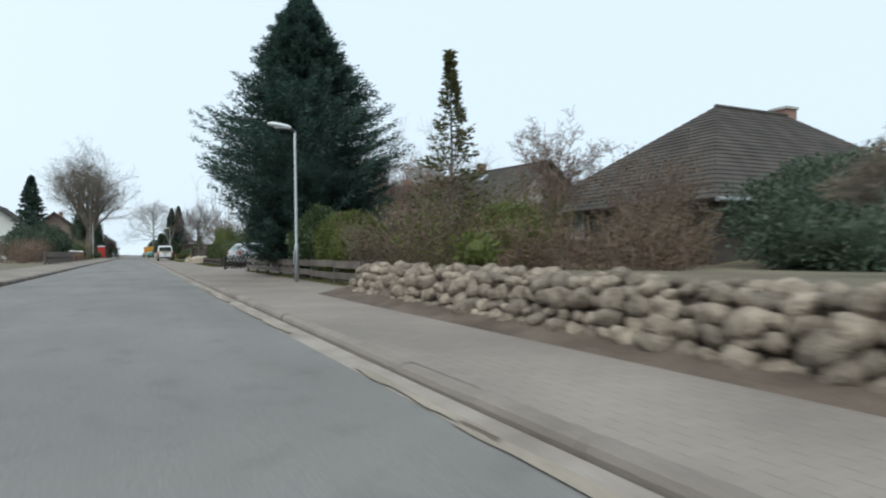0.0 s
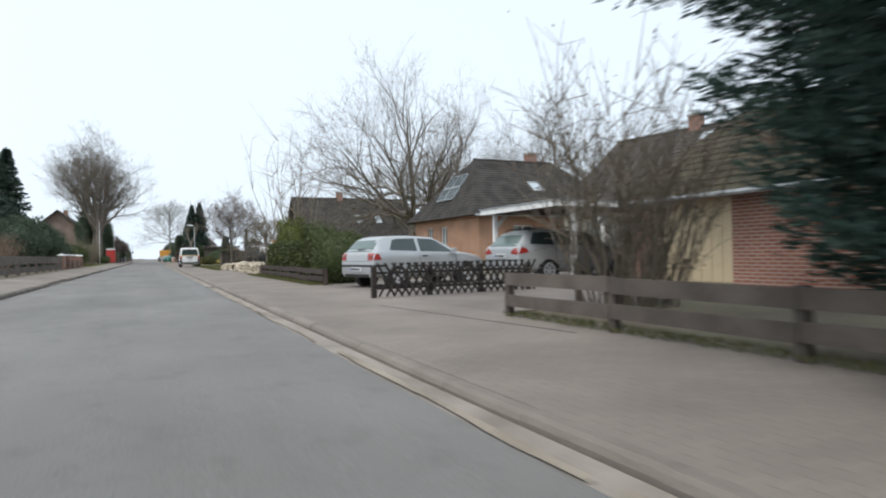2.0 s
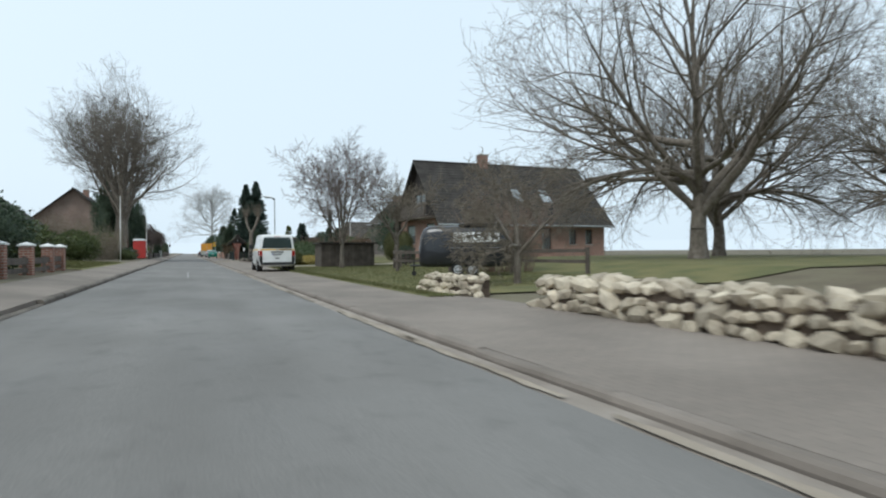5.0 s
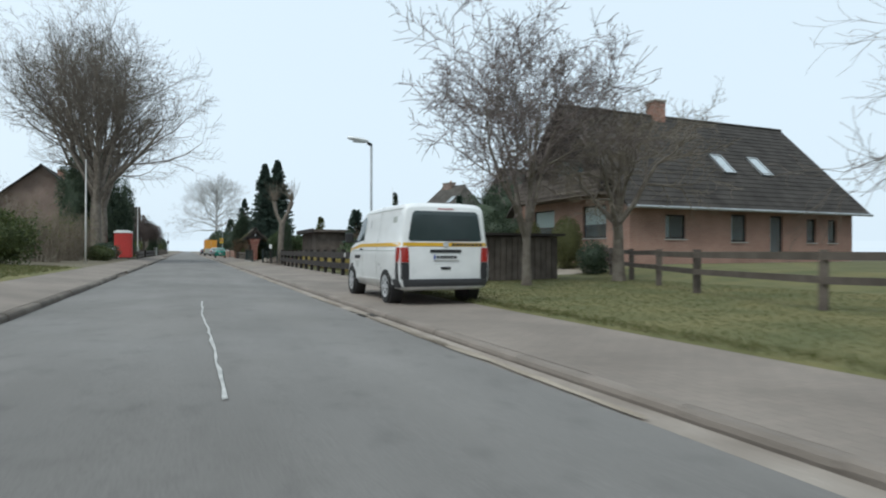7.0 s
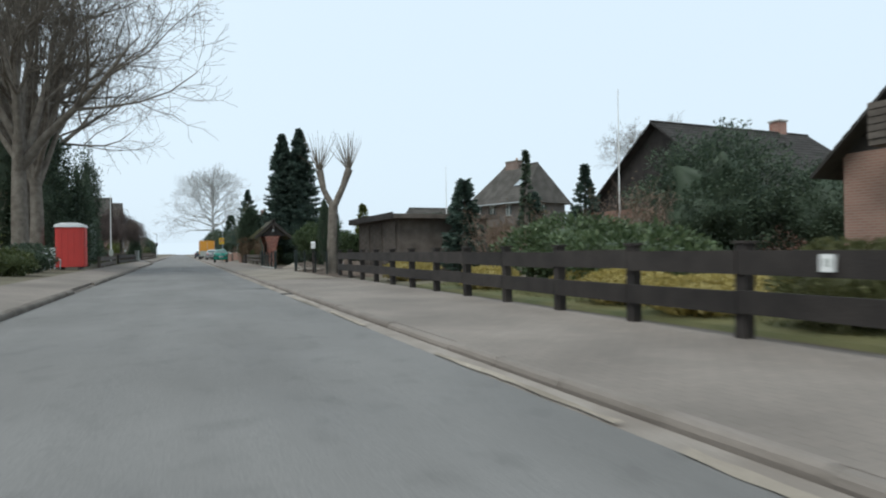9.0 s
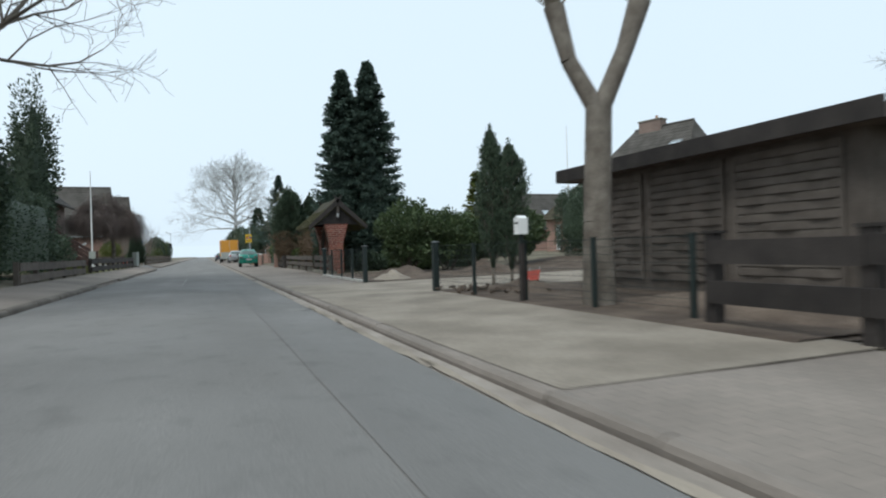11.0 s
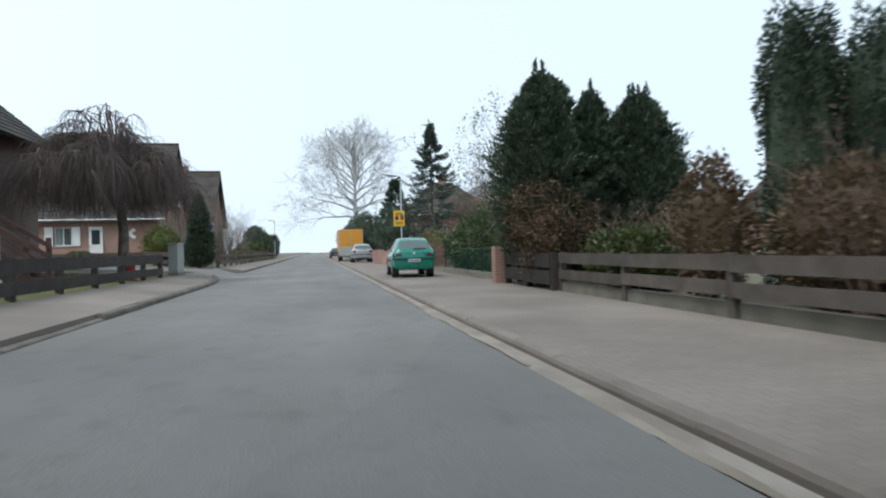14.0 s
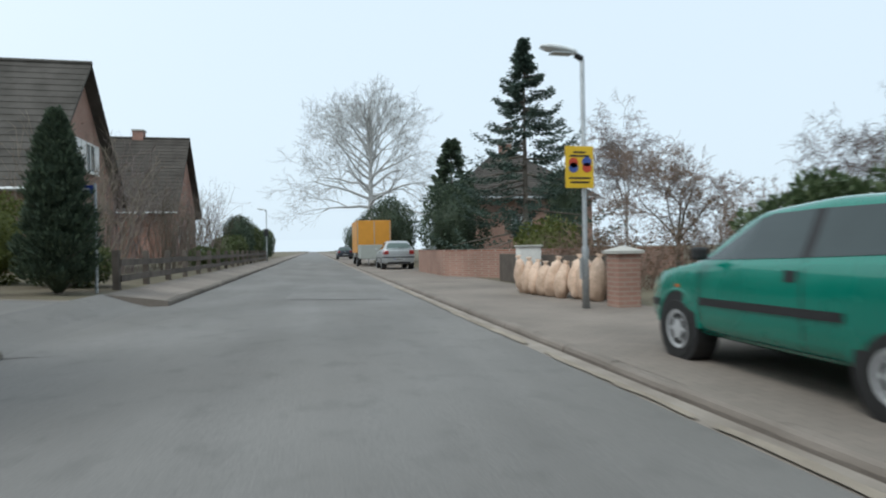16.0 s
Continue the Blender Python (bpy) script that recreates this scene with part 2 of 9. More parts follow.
SPRUCE = leafy("spruce_needles", (0.043, 0.070, 0.055), (0.067, 0.100, 0.079), (0.098, 0.134, 0.103))
YEW = leafy("yew_foliage", (0.043, 0.064, 0.043), (0.067, 0.095, 0.062), (0.103, 0.136, 0.082))
LAUREL = leafy("laurel_leaves", (0.038, 0.047, 0.018), (0.062, 0.077, 0.028), (0.120, 0.142, 0.048), 0.4)
RHODO = leafy("rhododendron_leaves", (0.048, 0.072, 0.034), (0.078, 0.112, 0.050), (0.126, 0.162, 0.078), 0.4)
HEDGE = leafy("hedge_leaves", (0.048, 0.066, 0.026), (0.078, 0.100, 0.038), (0.120, 0.138, 0.054), 0.5)
OLIVE = leafy("olive_green_leaves", (0.07, 0.09, 0.02), (0.11, 0.13, 0.035), (0.16, 0.17, 0.05), 0.55)
OLIVE_DARK = leafy("brownish_green_leaves", (0.06, 0.065, 0.025), (0.09, 0.095, 0.036), (0.13, 0.13, 0.055), 0.6)
GOLD = leafy("golden_leaves", (0.24, 0.19, 0.05), (0.36, 0.29, 0.09), (0.48, 0.4, 0.16), 0.55)
RUST = leafy("dry_brown_leaves", (0.085, 0.06, 0.036), (0.125, 0.087, 0.052), (0.175, 0.126, 0.078), 0.7)
BRICK_ORANGE = bricky("orange_brick", (0.42, 0.2, 0.11), (0.36, 0.17, 0.095), (0.42, 0.35, 0.28))
BRICK_RED = bricky("red_brick", (0.3, 0.125, 0.085), (0.25, 0.105, 0.07), (0.36, 0.31, 0.27))
BRICK_PINK = bricky("pinkish_brick", (0.34, 0.195, 0.15), (0.3, 0.172, 0.132), (0.34, 0.26, 0.215))
BRICK_BROWN = bricky("brown_brick", (0.2, 0.135, 0.11), (0.165, 0.11, 0.09), (0.26, 0.22, 0.19))
BRICK_GREY = bricky("grey_brown_brick", (0.13, 0.115, 0.105), (0.105, 0.093, 0.085), (0.17, 0.155, 0.14))
BRICK_ONE = surface("brick_face", (0.19, 0.062, 0.044), (0.29, 0.11, 0.075), 8, 60, 0.9, 0.3, vary=0.35)
MORTAR = surface("pale_mortar", (0.5, 0.45, 0.38), (0.6, 0.55, 0.47), 6, 60, 0.95, 0.3)
RENDER_CREAM = surface("cream_render", (0.55, 0.51, 0.42), (0.62, 0.58, 0.49), 0.8, 40, 0.9, 0.15)
RENDER_WHITE = surface("white_render", (0.68, 0.67, 0.63), (0.75, 0.74, 0.7), 0.8, 40, 0.9, 0.15)
PAINT_WHITE = plain("white_paint", (0.76, 0.76, 0.74), 0.5)
TILE_DARK = surface("dark_roof_tiles", (0.036, 0.033, 0.03), (0.062, 0.057, 0.052), 1.2, 25, 0.8, 0.4, spec=0.12)
TILE_BROWN = surface("brown_roof_tiles", (0.055, 0.049, 0.043), (0.085, 0.076, 0.067), 1.2, 25, 0.8, 0.4, spec=0.12)
TILE_GREY = surface("grey_roof_tiles", (0.062, 0.057, 0.05), (0.1, 0.092, 0.082), 1.2, 25, 0.75, 0.4, spec=0.12)
TILE_MOSSY = surface("mossy_roof_tiles", (0.046, 0.04, 0.03), (0.085, 0.076, 0.05), 1.6, 18, 0.9, 0.8, depth=0.04, spec=0.12)
THATCH = surface("mossy_thatch", (0.085, 0.07, 0.05), (0.115, 0.12, 0.045), 1.6, 30, 0.95, 0.9, depth=0.04)
THATCH_DARK = surface("dark_ridge_thatch", (0.05, 0.044, 0.034), (0.085, 0.08, 0.05), 2.5, 40, 0.95, 0.9, depth=0.03)
THATCH_STRAW = leafy("thatch_straw", (0.06, 0.055, 0.032), (0.095, 0.095, 0.045), (0.15, 0.135, 0.09), 0.9, 0.0)
STEEL = surface("galvanised_steel", (0.33, 0.35, 0.36), (0.42, 0.44, 0.45), 3, 30, 0.5, 0.05, metal=0.6)
STEEL_DARK = plain("dark_green_steel", (0.02, 0.03, 0.028), 0.5, 0.3)
BLACK = plain("black_plastic", (0.018, 0.018, 0.019), 0.55)
RUBBER = plain("tyre_rubber", (0.02, 0.02, 0.02), 0.85)
RIM = plain("wheel_rim", (0.5, 0.51, 0.52), 0.4, 0.15)
GLASS = glass("window_glass")
GLASS_CAR = plain("tinted_glass", (0.035, 0.05, 0.05), 0.05, 0.0, 0.55)
# paler copy of the car glass: sky reflection on rear windows put into the colour
GLASS_REFLECTION = plain("car_glass_painted_reflection", (0.11, 0.15, 0.14), 0.05, 0.0, 0.55)
GLASS_SKY = plain("roof_window_glass", (0.5, 0.55, 0.57), 0.05, 0.4, 0.8)
CURTAIN = plain("white_curtain", (0.6, 0.6, 0.58), 0.9)
INSIDE = plain("dim_room", (0.06, 0.055, 0.05), 0.9)
LAMP_GLASS = plain("lamp_cover", (0.72, 0.74, 0.74), 0.35)
RED_LAMP = plain("red_lamp_glass", (0.3, 0.02, 0.015), 0.2, 0, 0.6)
AMBER = plain("amber_lamp_glass", (0.42, 0.12, 0.025), 0.25)
CLEAR_LAMP = plain("clear_lamp_glass", (0.55, 0.56, 0.56), 0.15, 0.3)
TAIL_DARK = plain("dark_red_lamp_glass", (0.07, 0.012, 0.014), 0.15, 0, 0.6)
BUMPER = plain("dark_grey_bumper", (0.035, 0.036, 0.038), 0.6)
PLATE = plain("number_plate", (0.7, 0.71, 0.7), 0.4)
SILVER = plain("silver_car_paint", (0.41, 0.43, 0.44), 0.35, 0.3, 0.5, 0.5)
WHITE_CAR = plain("white_van_paint", (0.72, 0.73, 0.72), 0.3, 0, 0.5, 0.5)
GREEN_CAR = plain("teal_green_car_paint", (0.0, 0.2, 0.14), 0.25, 0.15, 0.5, 0.8)
BLACK_CAR = plain("black_trailer_paint", (0.012, 0.013, 0.017), 0.3, 0, 0.5, 0.5)
YELLOW = plain("yellow_paint", (0.62, 0.36, 0.02), 0.45)
SIGN_YELLOW = plain("yellow_sign_paint", (0.72, 0.46, 0.02), 0.45)
ORANGE_TARP = plain("orange_truck_body", (0.6, 0.27, 0.03), 0.5)
RED = plain("red_plastic", (0.55, 0.05, 0.04), 0.5)
BLUE = plain("blue_enamel", (0.03, 0.06, 0.3), 0.4)
SACK = surface("beige_plastic_sacks", (0.52, 0.37, 0.27), (0.66, 0.49, 0.37), 7, 30, 0.6, 0.5, vary=0.1)
CONCRETE = surface("pale_concrete", (0.38, 0.37, 0.34), (0.48, 0.47, 0.43), 1.5, 40, 0.9, 0.3)
CONCRETE_DARK = surface("mossy_concrete", (0.17, 0.16, 0.13), (0.25, 0.235, 0.19), 2, 40, 0.9, 0.3)
GREY_BOX = plain("grey_green_cabinet", (0.35, 0.37, 0.34), 0.6)
IRON = plain("cast_iron", (0.06, 0.055, 0.05), 0.7, 0.4)
# glowing backdrop colour: the horizon haze is painted as emission
FOG_GLOW = bpy.data.materials.new("fog_glow_backdrop")
FOG_GLOW.use_nodes = True
fb = FOG_GLOW.node_tree.nodes["Principled BSDF"]
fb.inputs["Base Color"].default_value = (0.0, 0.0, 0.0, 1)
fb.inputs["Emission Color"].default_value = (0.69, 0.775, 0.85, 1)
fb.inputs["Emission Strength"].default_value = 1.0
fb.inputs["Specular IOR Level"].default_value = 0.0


# ---- building blocks ----
def link_mesh(name, verts, faces, mat, parent=None, label="", smooth=False):
    """One mesh object from arrays; faces all of one size, or a list."""
    me = bpy.data.meshes.new(name)
    if isinstance(faces, np.ndarray):
        k = faces.shape[1]
        me.vertices.add(len(verts))
        me.vertices.foreach_set("co", np.asarray(verts, dtype=np.float32).ravel())
        me.loops.add(faces.size)
        me.loops.foreach_set("vertex_index", faces.astype(np.int32).ravel())
        me.polygons.add(len(faces))
        me.polygons.foreach_set("loop_start", np.arange(0, faces.size, k, dtype=np.int32))
        me.polygons.foreach_set("loop_total", np.full(len(faces), k, dtype=np.int32))
        me.update(calc_edges=True)
    else:
        me.from_pydata([tuple(v) for v in verts], [], faces)
    if smooth:
        me.polygons.foreach_set("use_smooth", [True] * len(me.polygons))
    me.materials.append(mat)
    ob = new(name, me)
    if parent:
        ob.parent = parent
    if label:
        tagged(ob, label)
    return ob


def part(name, bm, material, parent, label="", smooth=False):
    me = bpy.data.meshes.new(name)
    bm.to_mesh(me)
    bm.free()
    if smooth:
        me.polygons.foreach_set("use_smooth", [True] * len(me.polygons))
    me.materials.append(material)
    ob = new(name, me)
    ob.parent = parent
    if label:
        tagged(ob, label)
    return ob


def thing(name, label, category, m=None, group="", kind=""):
    ob = tagged(new(name), label, category, group, kind)
    ob.empty_display_size = 0.2
    ob.matrix_basis = m if m else Matrix()
    return ob


class Geo:
    """Collects boxes, prisms and tubes into one mesh."""

    def __init__(self):
        self.v, self.f = [], []

    def add(self, vs, fs):
        k = len(self.v)
        self.v += [tuple(p) for p in vs]
        self.f += [[i + k for i in f] for f in fs]
        return self

    def box(self, x0, x1, y0, y1, z0, z1):
        vs = [(x, y, z) for z in (z0, z1) for y in (y0, y1) for x in (x0, x1)]
        return self.add(vs, [(0, 2, 3, 1), (4, 5, 7, 6), (0, 1, 5, 4), (2, 6, 7, 3), (0, 4, 6, 2), (1, 3, 7, 5)])

    def prism(self, poly, d0, d1, axis="x"):
        """A polygon of (a, b) pushed along an axis: x: (y, z), y: (x, z), z: (x, y)."""
        place = {"x": lambda a, b, d: (d, a, b), "y": lambda a, b, d: (a, d, b), "z": lambda a, b, d: (a, b, d)}[axis]
        n = len(poly)
        vs = [place(a, b, d) for d in (d0, d1) for a, b in poly]
        fs = [list(range(n))[::-1], list(range(n, 2 * n))]
        fs += [(i, (i + 1) % n, n + (i + 1) % n, n + i) for i in range(n)]
        return self.add(vs, fs)

    def tube(self, p, q, r0, r1, n=8, caps=True):
        p, q = Vector(p), Vector(q)
        d = (q - p).normalized()
        u = d.orthogonal().normalized()
        w = d.cross(u)
        vs = [c + r * (math.cos(a) * u + math.sin(a) * w) for c, r in ((p, r0), (q, r1)) for a in (2 * math.pi * i / n for i in range(n))]
        fs = [(i, (i + 1) % n, n + (i + 1) % n, n + i) for i in range(n)]
        if caps:
            fs += [list(range(n))[::-1], list(range(n, 2 * n))]
        return self.add(vs, fs)

    def bent(self, points, r, n=6):
        """One round bar through the given points."""
        pts = [Vector(p) for p in points]
        vs = []
        for i, p in enumerate(pts):
            d = (pts[min(i + 1, len(pts) - 1)] - pts[max(i - 1, 0)]).normalized()
            u = d.cross(Vector((1, 0, 0))).normalized()
            w = d.cross(u)
            vs += [p + r * (math.cos(a) * u + math.sin(a) * w) for a in (2 * math.pi * k / n for k in range(n))]
        fs = [(i * n + k, i * n + (k + 1) % n, (i + 1) * n + (k + 1) % n, (i + 1) * n + k) for i in range(len(pts) - 1) for k in range(n)]
        return self.add(vs, fs + [list(range(n))[::-1], list(range((len(pts) - 1) * n, len(pts) * n))])

    def lathe(self, rings, n=12, centre=(0, 0), caps=True):
        """Rings of (radius, z) round a vertical axis."""
        vs = [(centre[0] + r * math.cos(2 * math.pi * i / n), centre[1] + r * math.sin(2 * math.pi * i / n), z) for r, z in rings for i in range(n)]
        fs = [(k * n + i, k * n + (i + 1) % n, (k + 1) * n + (i + 1) % n, (k + 1) * n + i) for k in range(len(rings) - 1) for i in range(n)]
        if caps:
            fs += [list(range(n))[::-1], list(range((len(rings) - 1) * n, len(rings) * n))]
        return self.add(vs, fs)

    def make(self, name, mat, parent=None, label="", smooth=False, bevel=0.0):
        ob = link_mesh(name, self.v, self.f, mat, parent, label, smooth)
        bm = bmesh.new()
        bm.from_mesh(ob.data)
        bmesh.ops.recalc_face_normals(bm, faces=bm.faces)
        bm.to_mesh(ob.data)
        bm.free()
        if bevel:
            md = ob.modifiers.new("bevel", "BEVEL")
            md.width, md.segments, md.limit_method = bevel, 2, "ANGLE"
        return ob


def ground_z(x):
    """Height of the gardens beside the road."""
    return float(np.interp(x, [-60, -9, -4.3, 4.6, 9, 13, 16, 40], [0.6, 0.55, 0.3, 0.04, 0.06, 0.12, 0.45, 0.6]))


# ---- ground, road, pavements ----
def strip(name, mat, profile, y0, y1, label="", category="", steps=1, kind="structure"):
    """A sheet along the road from a cross profile of (x, z)."""
    n = len(profile)
    ys = np.linspace(y0, y1, steps + 1)
    vs = [(x, y, z) for y in ys for x, z in profile]
    fs = [(j * n + i, j * n + i + 1, (j + 1) * n + i + 1, (j + 1) * n + i) for j in range(steps) for i in range(n - 1)]
    ob = link_mesh(name, vs, fs, mat)
    return tagged(ob, label, category, kind=kind)


KX, LX = 2.27, -2.74          # right and left kerb lines
strip("ground", SOIL, [(-900, 0.6), (-60, 0.6), (-9, 0.55), (-4.3, 0.3), (-4.28, -0.2), (4.55, -0.2), (4.6, 0.04), (9, 0.06), (13, 0.12), (16, 0.45), (40, 0.6), (900, 0.6)], -250, 1400,
      "brown garden soil and thin winter grass", "ground", 60)
strip("road", ASPHALT, [(LX, -0.2), (LX, 0.05), (-1.4, 0.055), (-0.2, 0.045), (1.0, 0.02), (KX - 0.25, -0.004), (KX - 0.25, -0.2)], -250, 1400, "worn grey asphalt village road with patches", "road", 120)
strip("gutter", GUTTER, [(KX - 0.249, -0.2), (KX - 0.249, -0.004), (KX - 0.03, -0.002), (KX - 0.024, -0.03), (KX - 0.002, -0.03), (KX - 0.002, -0.2)], -60, 420, "pale concrete gutter along the road's edge", "gutter", 60)
strip("pavement_right", PAVER, [(KX + 0.12, -0.2), (KX + 0.12, 0.062), (3.4, 0.058), (4.2, 0.05), (5.0, 0.052), (5.35, 0.05), (5.4, -0.2)], -60, 420,
      "grey-brown paved footway", "pavement", 60)
FAR_LX = -3.1                 # left kerb line past the side street


def bend(y):
    """Left kerb line where it swings towards the side street."""
    return LX - 0.75 * (max(0.0, y - 153) / 7) ** 2


strip("pavement_left", PAVER, [(-4.35, -0.2), (-4.3, 0.315), (-3.6, 0.24), (LX - 0.13, 0.155), (LX - 0.13, -0.2)], -60, 154.0, "grey-brown paved footway rising to the gardens", "pavement", 60)
for k in range(12):
    y = 154 + k * 0.5
    e = bend(y + 0.25) - 0.13
    strip("pavement_left", PAVER, [(-4.35, -0.2), (-4.3, 0.315), (-3.85, 0.26), (e, 0.155), (e, -0.2)], y, y + 0.5, "end of the paved footway at the side street", "pavement")
strip("road", ASPHALT, [(-3.6, 0.049), (LX, 0.05)], 153.0, 160.0, "asphalt widening towards the side street", "road")
strip("pavement_left_far", PAVER, [(-4.35, -0.2), (-4.3, 0.315), (-3.8, 0.24), (FAR_LX - 0.13, 0.155), (FAR_LX - 0.13, -0.2)], 166.0, 420, "grey-brown paved footway past the side street", "pavement", 30)
strip("road", ASPHALT, [(FAR_LX - 0.02, 0.049), (LX, 0.05)], 166.0, 420, "asphalt road past the side street", "road")
strip("side_street", ASPHALT, [(-120, 0.64), (-60, 0.63), (-9, 0.58), (-4.3, 0.33), (-3.7, 0.12), (-3.45, 0.056), (LX, 0.05)], 160.0, 164.2, "grey asphalt side street", "road", 4)
strip("side_street_mouth", ASPHALT, [(-4.3, 0.33), (-3.7, 0.12), (-3.45, 0.056), (LX, 0.05)], 164.2, 166.0, "grey asphalt mouth of the side street", "road")

# added wall ring that glows in place of distant fog and hides the horizon
bank = thing("backdrop", "glowing backdrop ring imitating pale fog round the horizon", "fog", kind="structure")
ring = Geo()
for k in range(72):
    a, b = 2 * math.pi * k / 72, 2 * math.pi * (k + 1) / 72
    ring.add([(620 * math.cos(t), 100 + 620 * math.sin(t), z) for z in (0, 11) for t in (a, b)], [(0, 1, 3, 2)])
ring.make("fog_wall", FOG_GLOW, bank)

kerb_r = thing("kerb_right", "low grey concrete kerb stones", "kerb", kind="structure")
kerb_l = thing("kerb_left", "grey concrete kerb stones, lowered at the drives", "kerb", kind="structure")


def kerb_mesh(name, h, mat):
    g = Geo().prism([(-0.06, -0.25), (0.06, -0.25), (0.06, h), (-0.012, h), (-0.045, h - 0.018), (-0.06, h - 0.05)], 0.004, 0.996, "y")
    ob = g.make(name, mat)
    me = ob.data
    bpy.data.objects.remove(ob)
    return me


stone_r, stone_l, stone_low = kerb_mesh("kerb_stone", 0.066, KERB), kerb_mesh("kerb_stone", 0.155, KERB_DARK), kerb_mesh("kerb_stone", 0.085, KERB_DARK)
rng = random.Random(3)
for y in range(-8, 215):
    o = new("kerb_stone", stone_r)
    o.parent = kerb_r
    o.matrix_basis = pose(KX + 0.06 + rng.uniform(-0.008, 0.008), y, rng.uniform(-0.008, 0.004), 0, 0, rng.uniform(-0.3, 0.3))
for y in range(18, 215):
    if 160 <= y < 166:
        continue
    low = any(a <= y < b for a, b in ((42, 47), (59, 62), (93, 97), (106, 110), (128, 134), (139, 145)))
    o = new("kerb_stone", stone_low if low else stone_l)
    o.parent = kerb_l
    o.matrix_basis = pose((bend(y + 0.5) if y < 160 else FAR_LX) - 0.06 + rng.uniform(-0.008, 0.008), y + 1, rng.uniform(-0.01, 0.004), 0, 0, 180 + rng.uniform(-0.3, 0.3))
Geo().prism([(-60, 0.2), (-9, 0.2), (-3.5, -0.1), (-3.5, 0.17), (-4.3, 0.3), (-60, 0.6)], 160.0, 160.15, "y").make("corner_kerb", KERB, kerb_l)
Geo().prism([(-60, 0.2), (-9, 0.2), (-4.3, -0.1), (-4.3, 0.335), (-9, 0.59), (-60, 0.64)], 164.15, 164.3, "y").make("corner_kerb", KERB, kerb_l)
Geo().prism([(-4.3, -0.1), (FAR_LX, -0.1), (FAR_LX, 0.16), (-4.3, 0.325)], 165.86, 165.998, "y").make("corner_kerb", KERB, kerb_l)


def road_z(x):
    return float(np.interp(x, [LX, -1.4, -0.2, 1.0, KX - 0.3, KX, 5], [0.05, 0.055, 0.045, 0.02, -0.005, 0.06, 0.05]))


def sheet(name, mat, outline, label, category, lift=0.006):
    """A thin layer on the road with the given outline (counter-clockwise), draped over the camber."""
    bm = bmesh.new()
    xs = [p[0] for p in outline]
    vs = [bm.verts.new((x, y, 0)) for x, y in outline]
    bm.faces.new(vs)
    for cut in (-1.4, -0.2, 1.0):
        if min(xs) < cut < max(xs):
            bmesh.ops.bisect_plane(bm, geom=bm.verts[:] + bm.edges[:] + bm.faces[:], plane_co=(cut, 0, 0), plane_no=(1, 0, 0))
    for v in bm.verts:
        v.co.z = road_z(v.co.x) + lift
    me = bpy.data.meshes.new(name)
    bm.to_mesh(me)
    bm.free()
    me.materials.append(mat)
    return tagged(new(name, me), label, category, kind="structure")


def wander(x, y0, y1, width, seed, sway=0.05, steps=24):
    """Outline of a crooked line along the road."""
    r = random.Random(seed)
    left, right = [], []
    off = 0
    for i in range(steps + 1):
        off += r.uniform(-sway, sway)
        off *= 0.85
        y = y0 + (y1 - y0) * i / steps
        w = width * r.uniform(0.5, 1.2)
        left.append((x + off - w / 2, y))
        right.append((x + off + w / 2, y))
    return right + left[::-1]


EDGE = KX - 0.26
sheet("road_patch", ASPHALT_NEW, [(1.1, 106.0), (EDGE, 106.0), (EDGE, 143.0), (0.9, 139.5), (-0.36, 137.0), (-0.3, 133.0), (-0.2, 123.75), (1.08, 122.95), (1.13, 115.0)],
      "darker asphalt patch along the road's edge", "road patch")
sheet("road_patch", ASPHALT_NEW, [(-1.75, 133.9), (-0.5, 133.6), (-0.45, 137.5), (-1.2, 138.2), (-1.7, 137.0)], "dark asphalt patch in the road", "road patch", 0.004)
sheet("road_patch", ASPHALT_OLD, [(-0.9, 166.4), (1.3, 166.0), (1.5, 168.2), (-0.8, 168.6)], "pale worn asphalt patch", "road patch", 0.009)
sheet("road_seam", SEAL, wander(-0.27, 73.3, 81.5, 0.035, 1, 0.02), "pale sealed crack along the road", "road seam", 0.012)
sheet("road_seam", SEAL, wander(-0.29, 127.8, 134.0, 0.016, 3, 0.006), "pale open joint beside an asphalt patch", "road seam", 0.012)
crack = random.Random(12)
for k in range(44):
    y = -4 + k * 4 + crack.uniform(-1, 1)
    sheet("edge_sand", SAND, wander(EDGE + 0.04, y, y + crack.uniform(2.0, 4.6), crack.uniform(0.03, 0.1), 60 + k, 0.012, 14), "washed sand along the asphalt's edge", "sand", 0.004)

joint = thing("pavement_joint", "dark open joint across the paved footway", "joint", pose(4.6, 22.5, 0.05, 0, 0, 7), kind="structure")
Geo().box(-0.012, 0.012, 0, 4.7, -0.02, 0.006).make("joint", TAR, joint)
strip("driveway", PAVER_DRIVE, [(5.02, 0.04), (5.1, 0.0565), (9, 0.075), (13, 0.14), (16, 0.47), (22, 0.54)], 24.9, 36.2, "grey paved drive in front of the carport", "driveway", 1)
strip("garden_entry", SAND, [(4.5, 0.03), (4.7, 0.064), (5.4, 0.08), (9, 0.1), (13, 0.15), (14, 0.28)], 88.4, 91.05, "sandy garden entry between the fence ends", "driveway", 2)
strip("sandy_drive", SAND, [(KX + 0.13, 0.069), (3.4, 0.068), (5.0, 0.068), (9, 0.1), (13, 0.16), (16, 0.49), (26, 0.6)], 119.2, 124.0, "trodden sandy drive into a building plot", "driveway", 2)
strip("sandy_verge", SAND, [(KX + 0.13, 0.068), (3.4, 0.066), (5.5, 0.068)], 110.0, 119.2, "trodden sand beside the wire fence", "verge", 2)
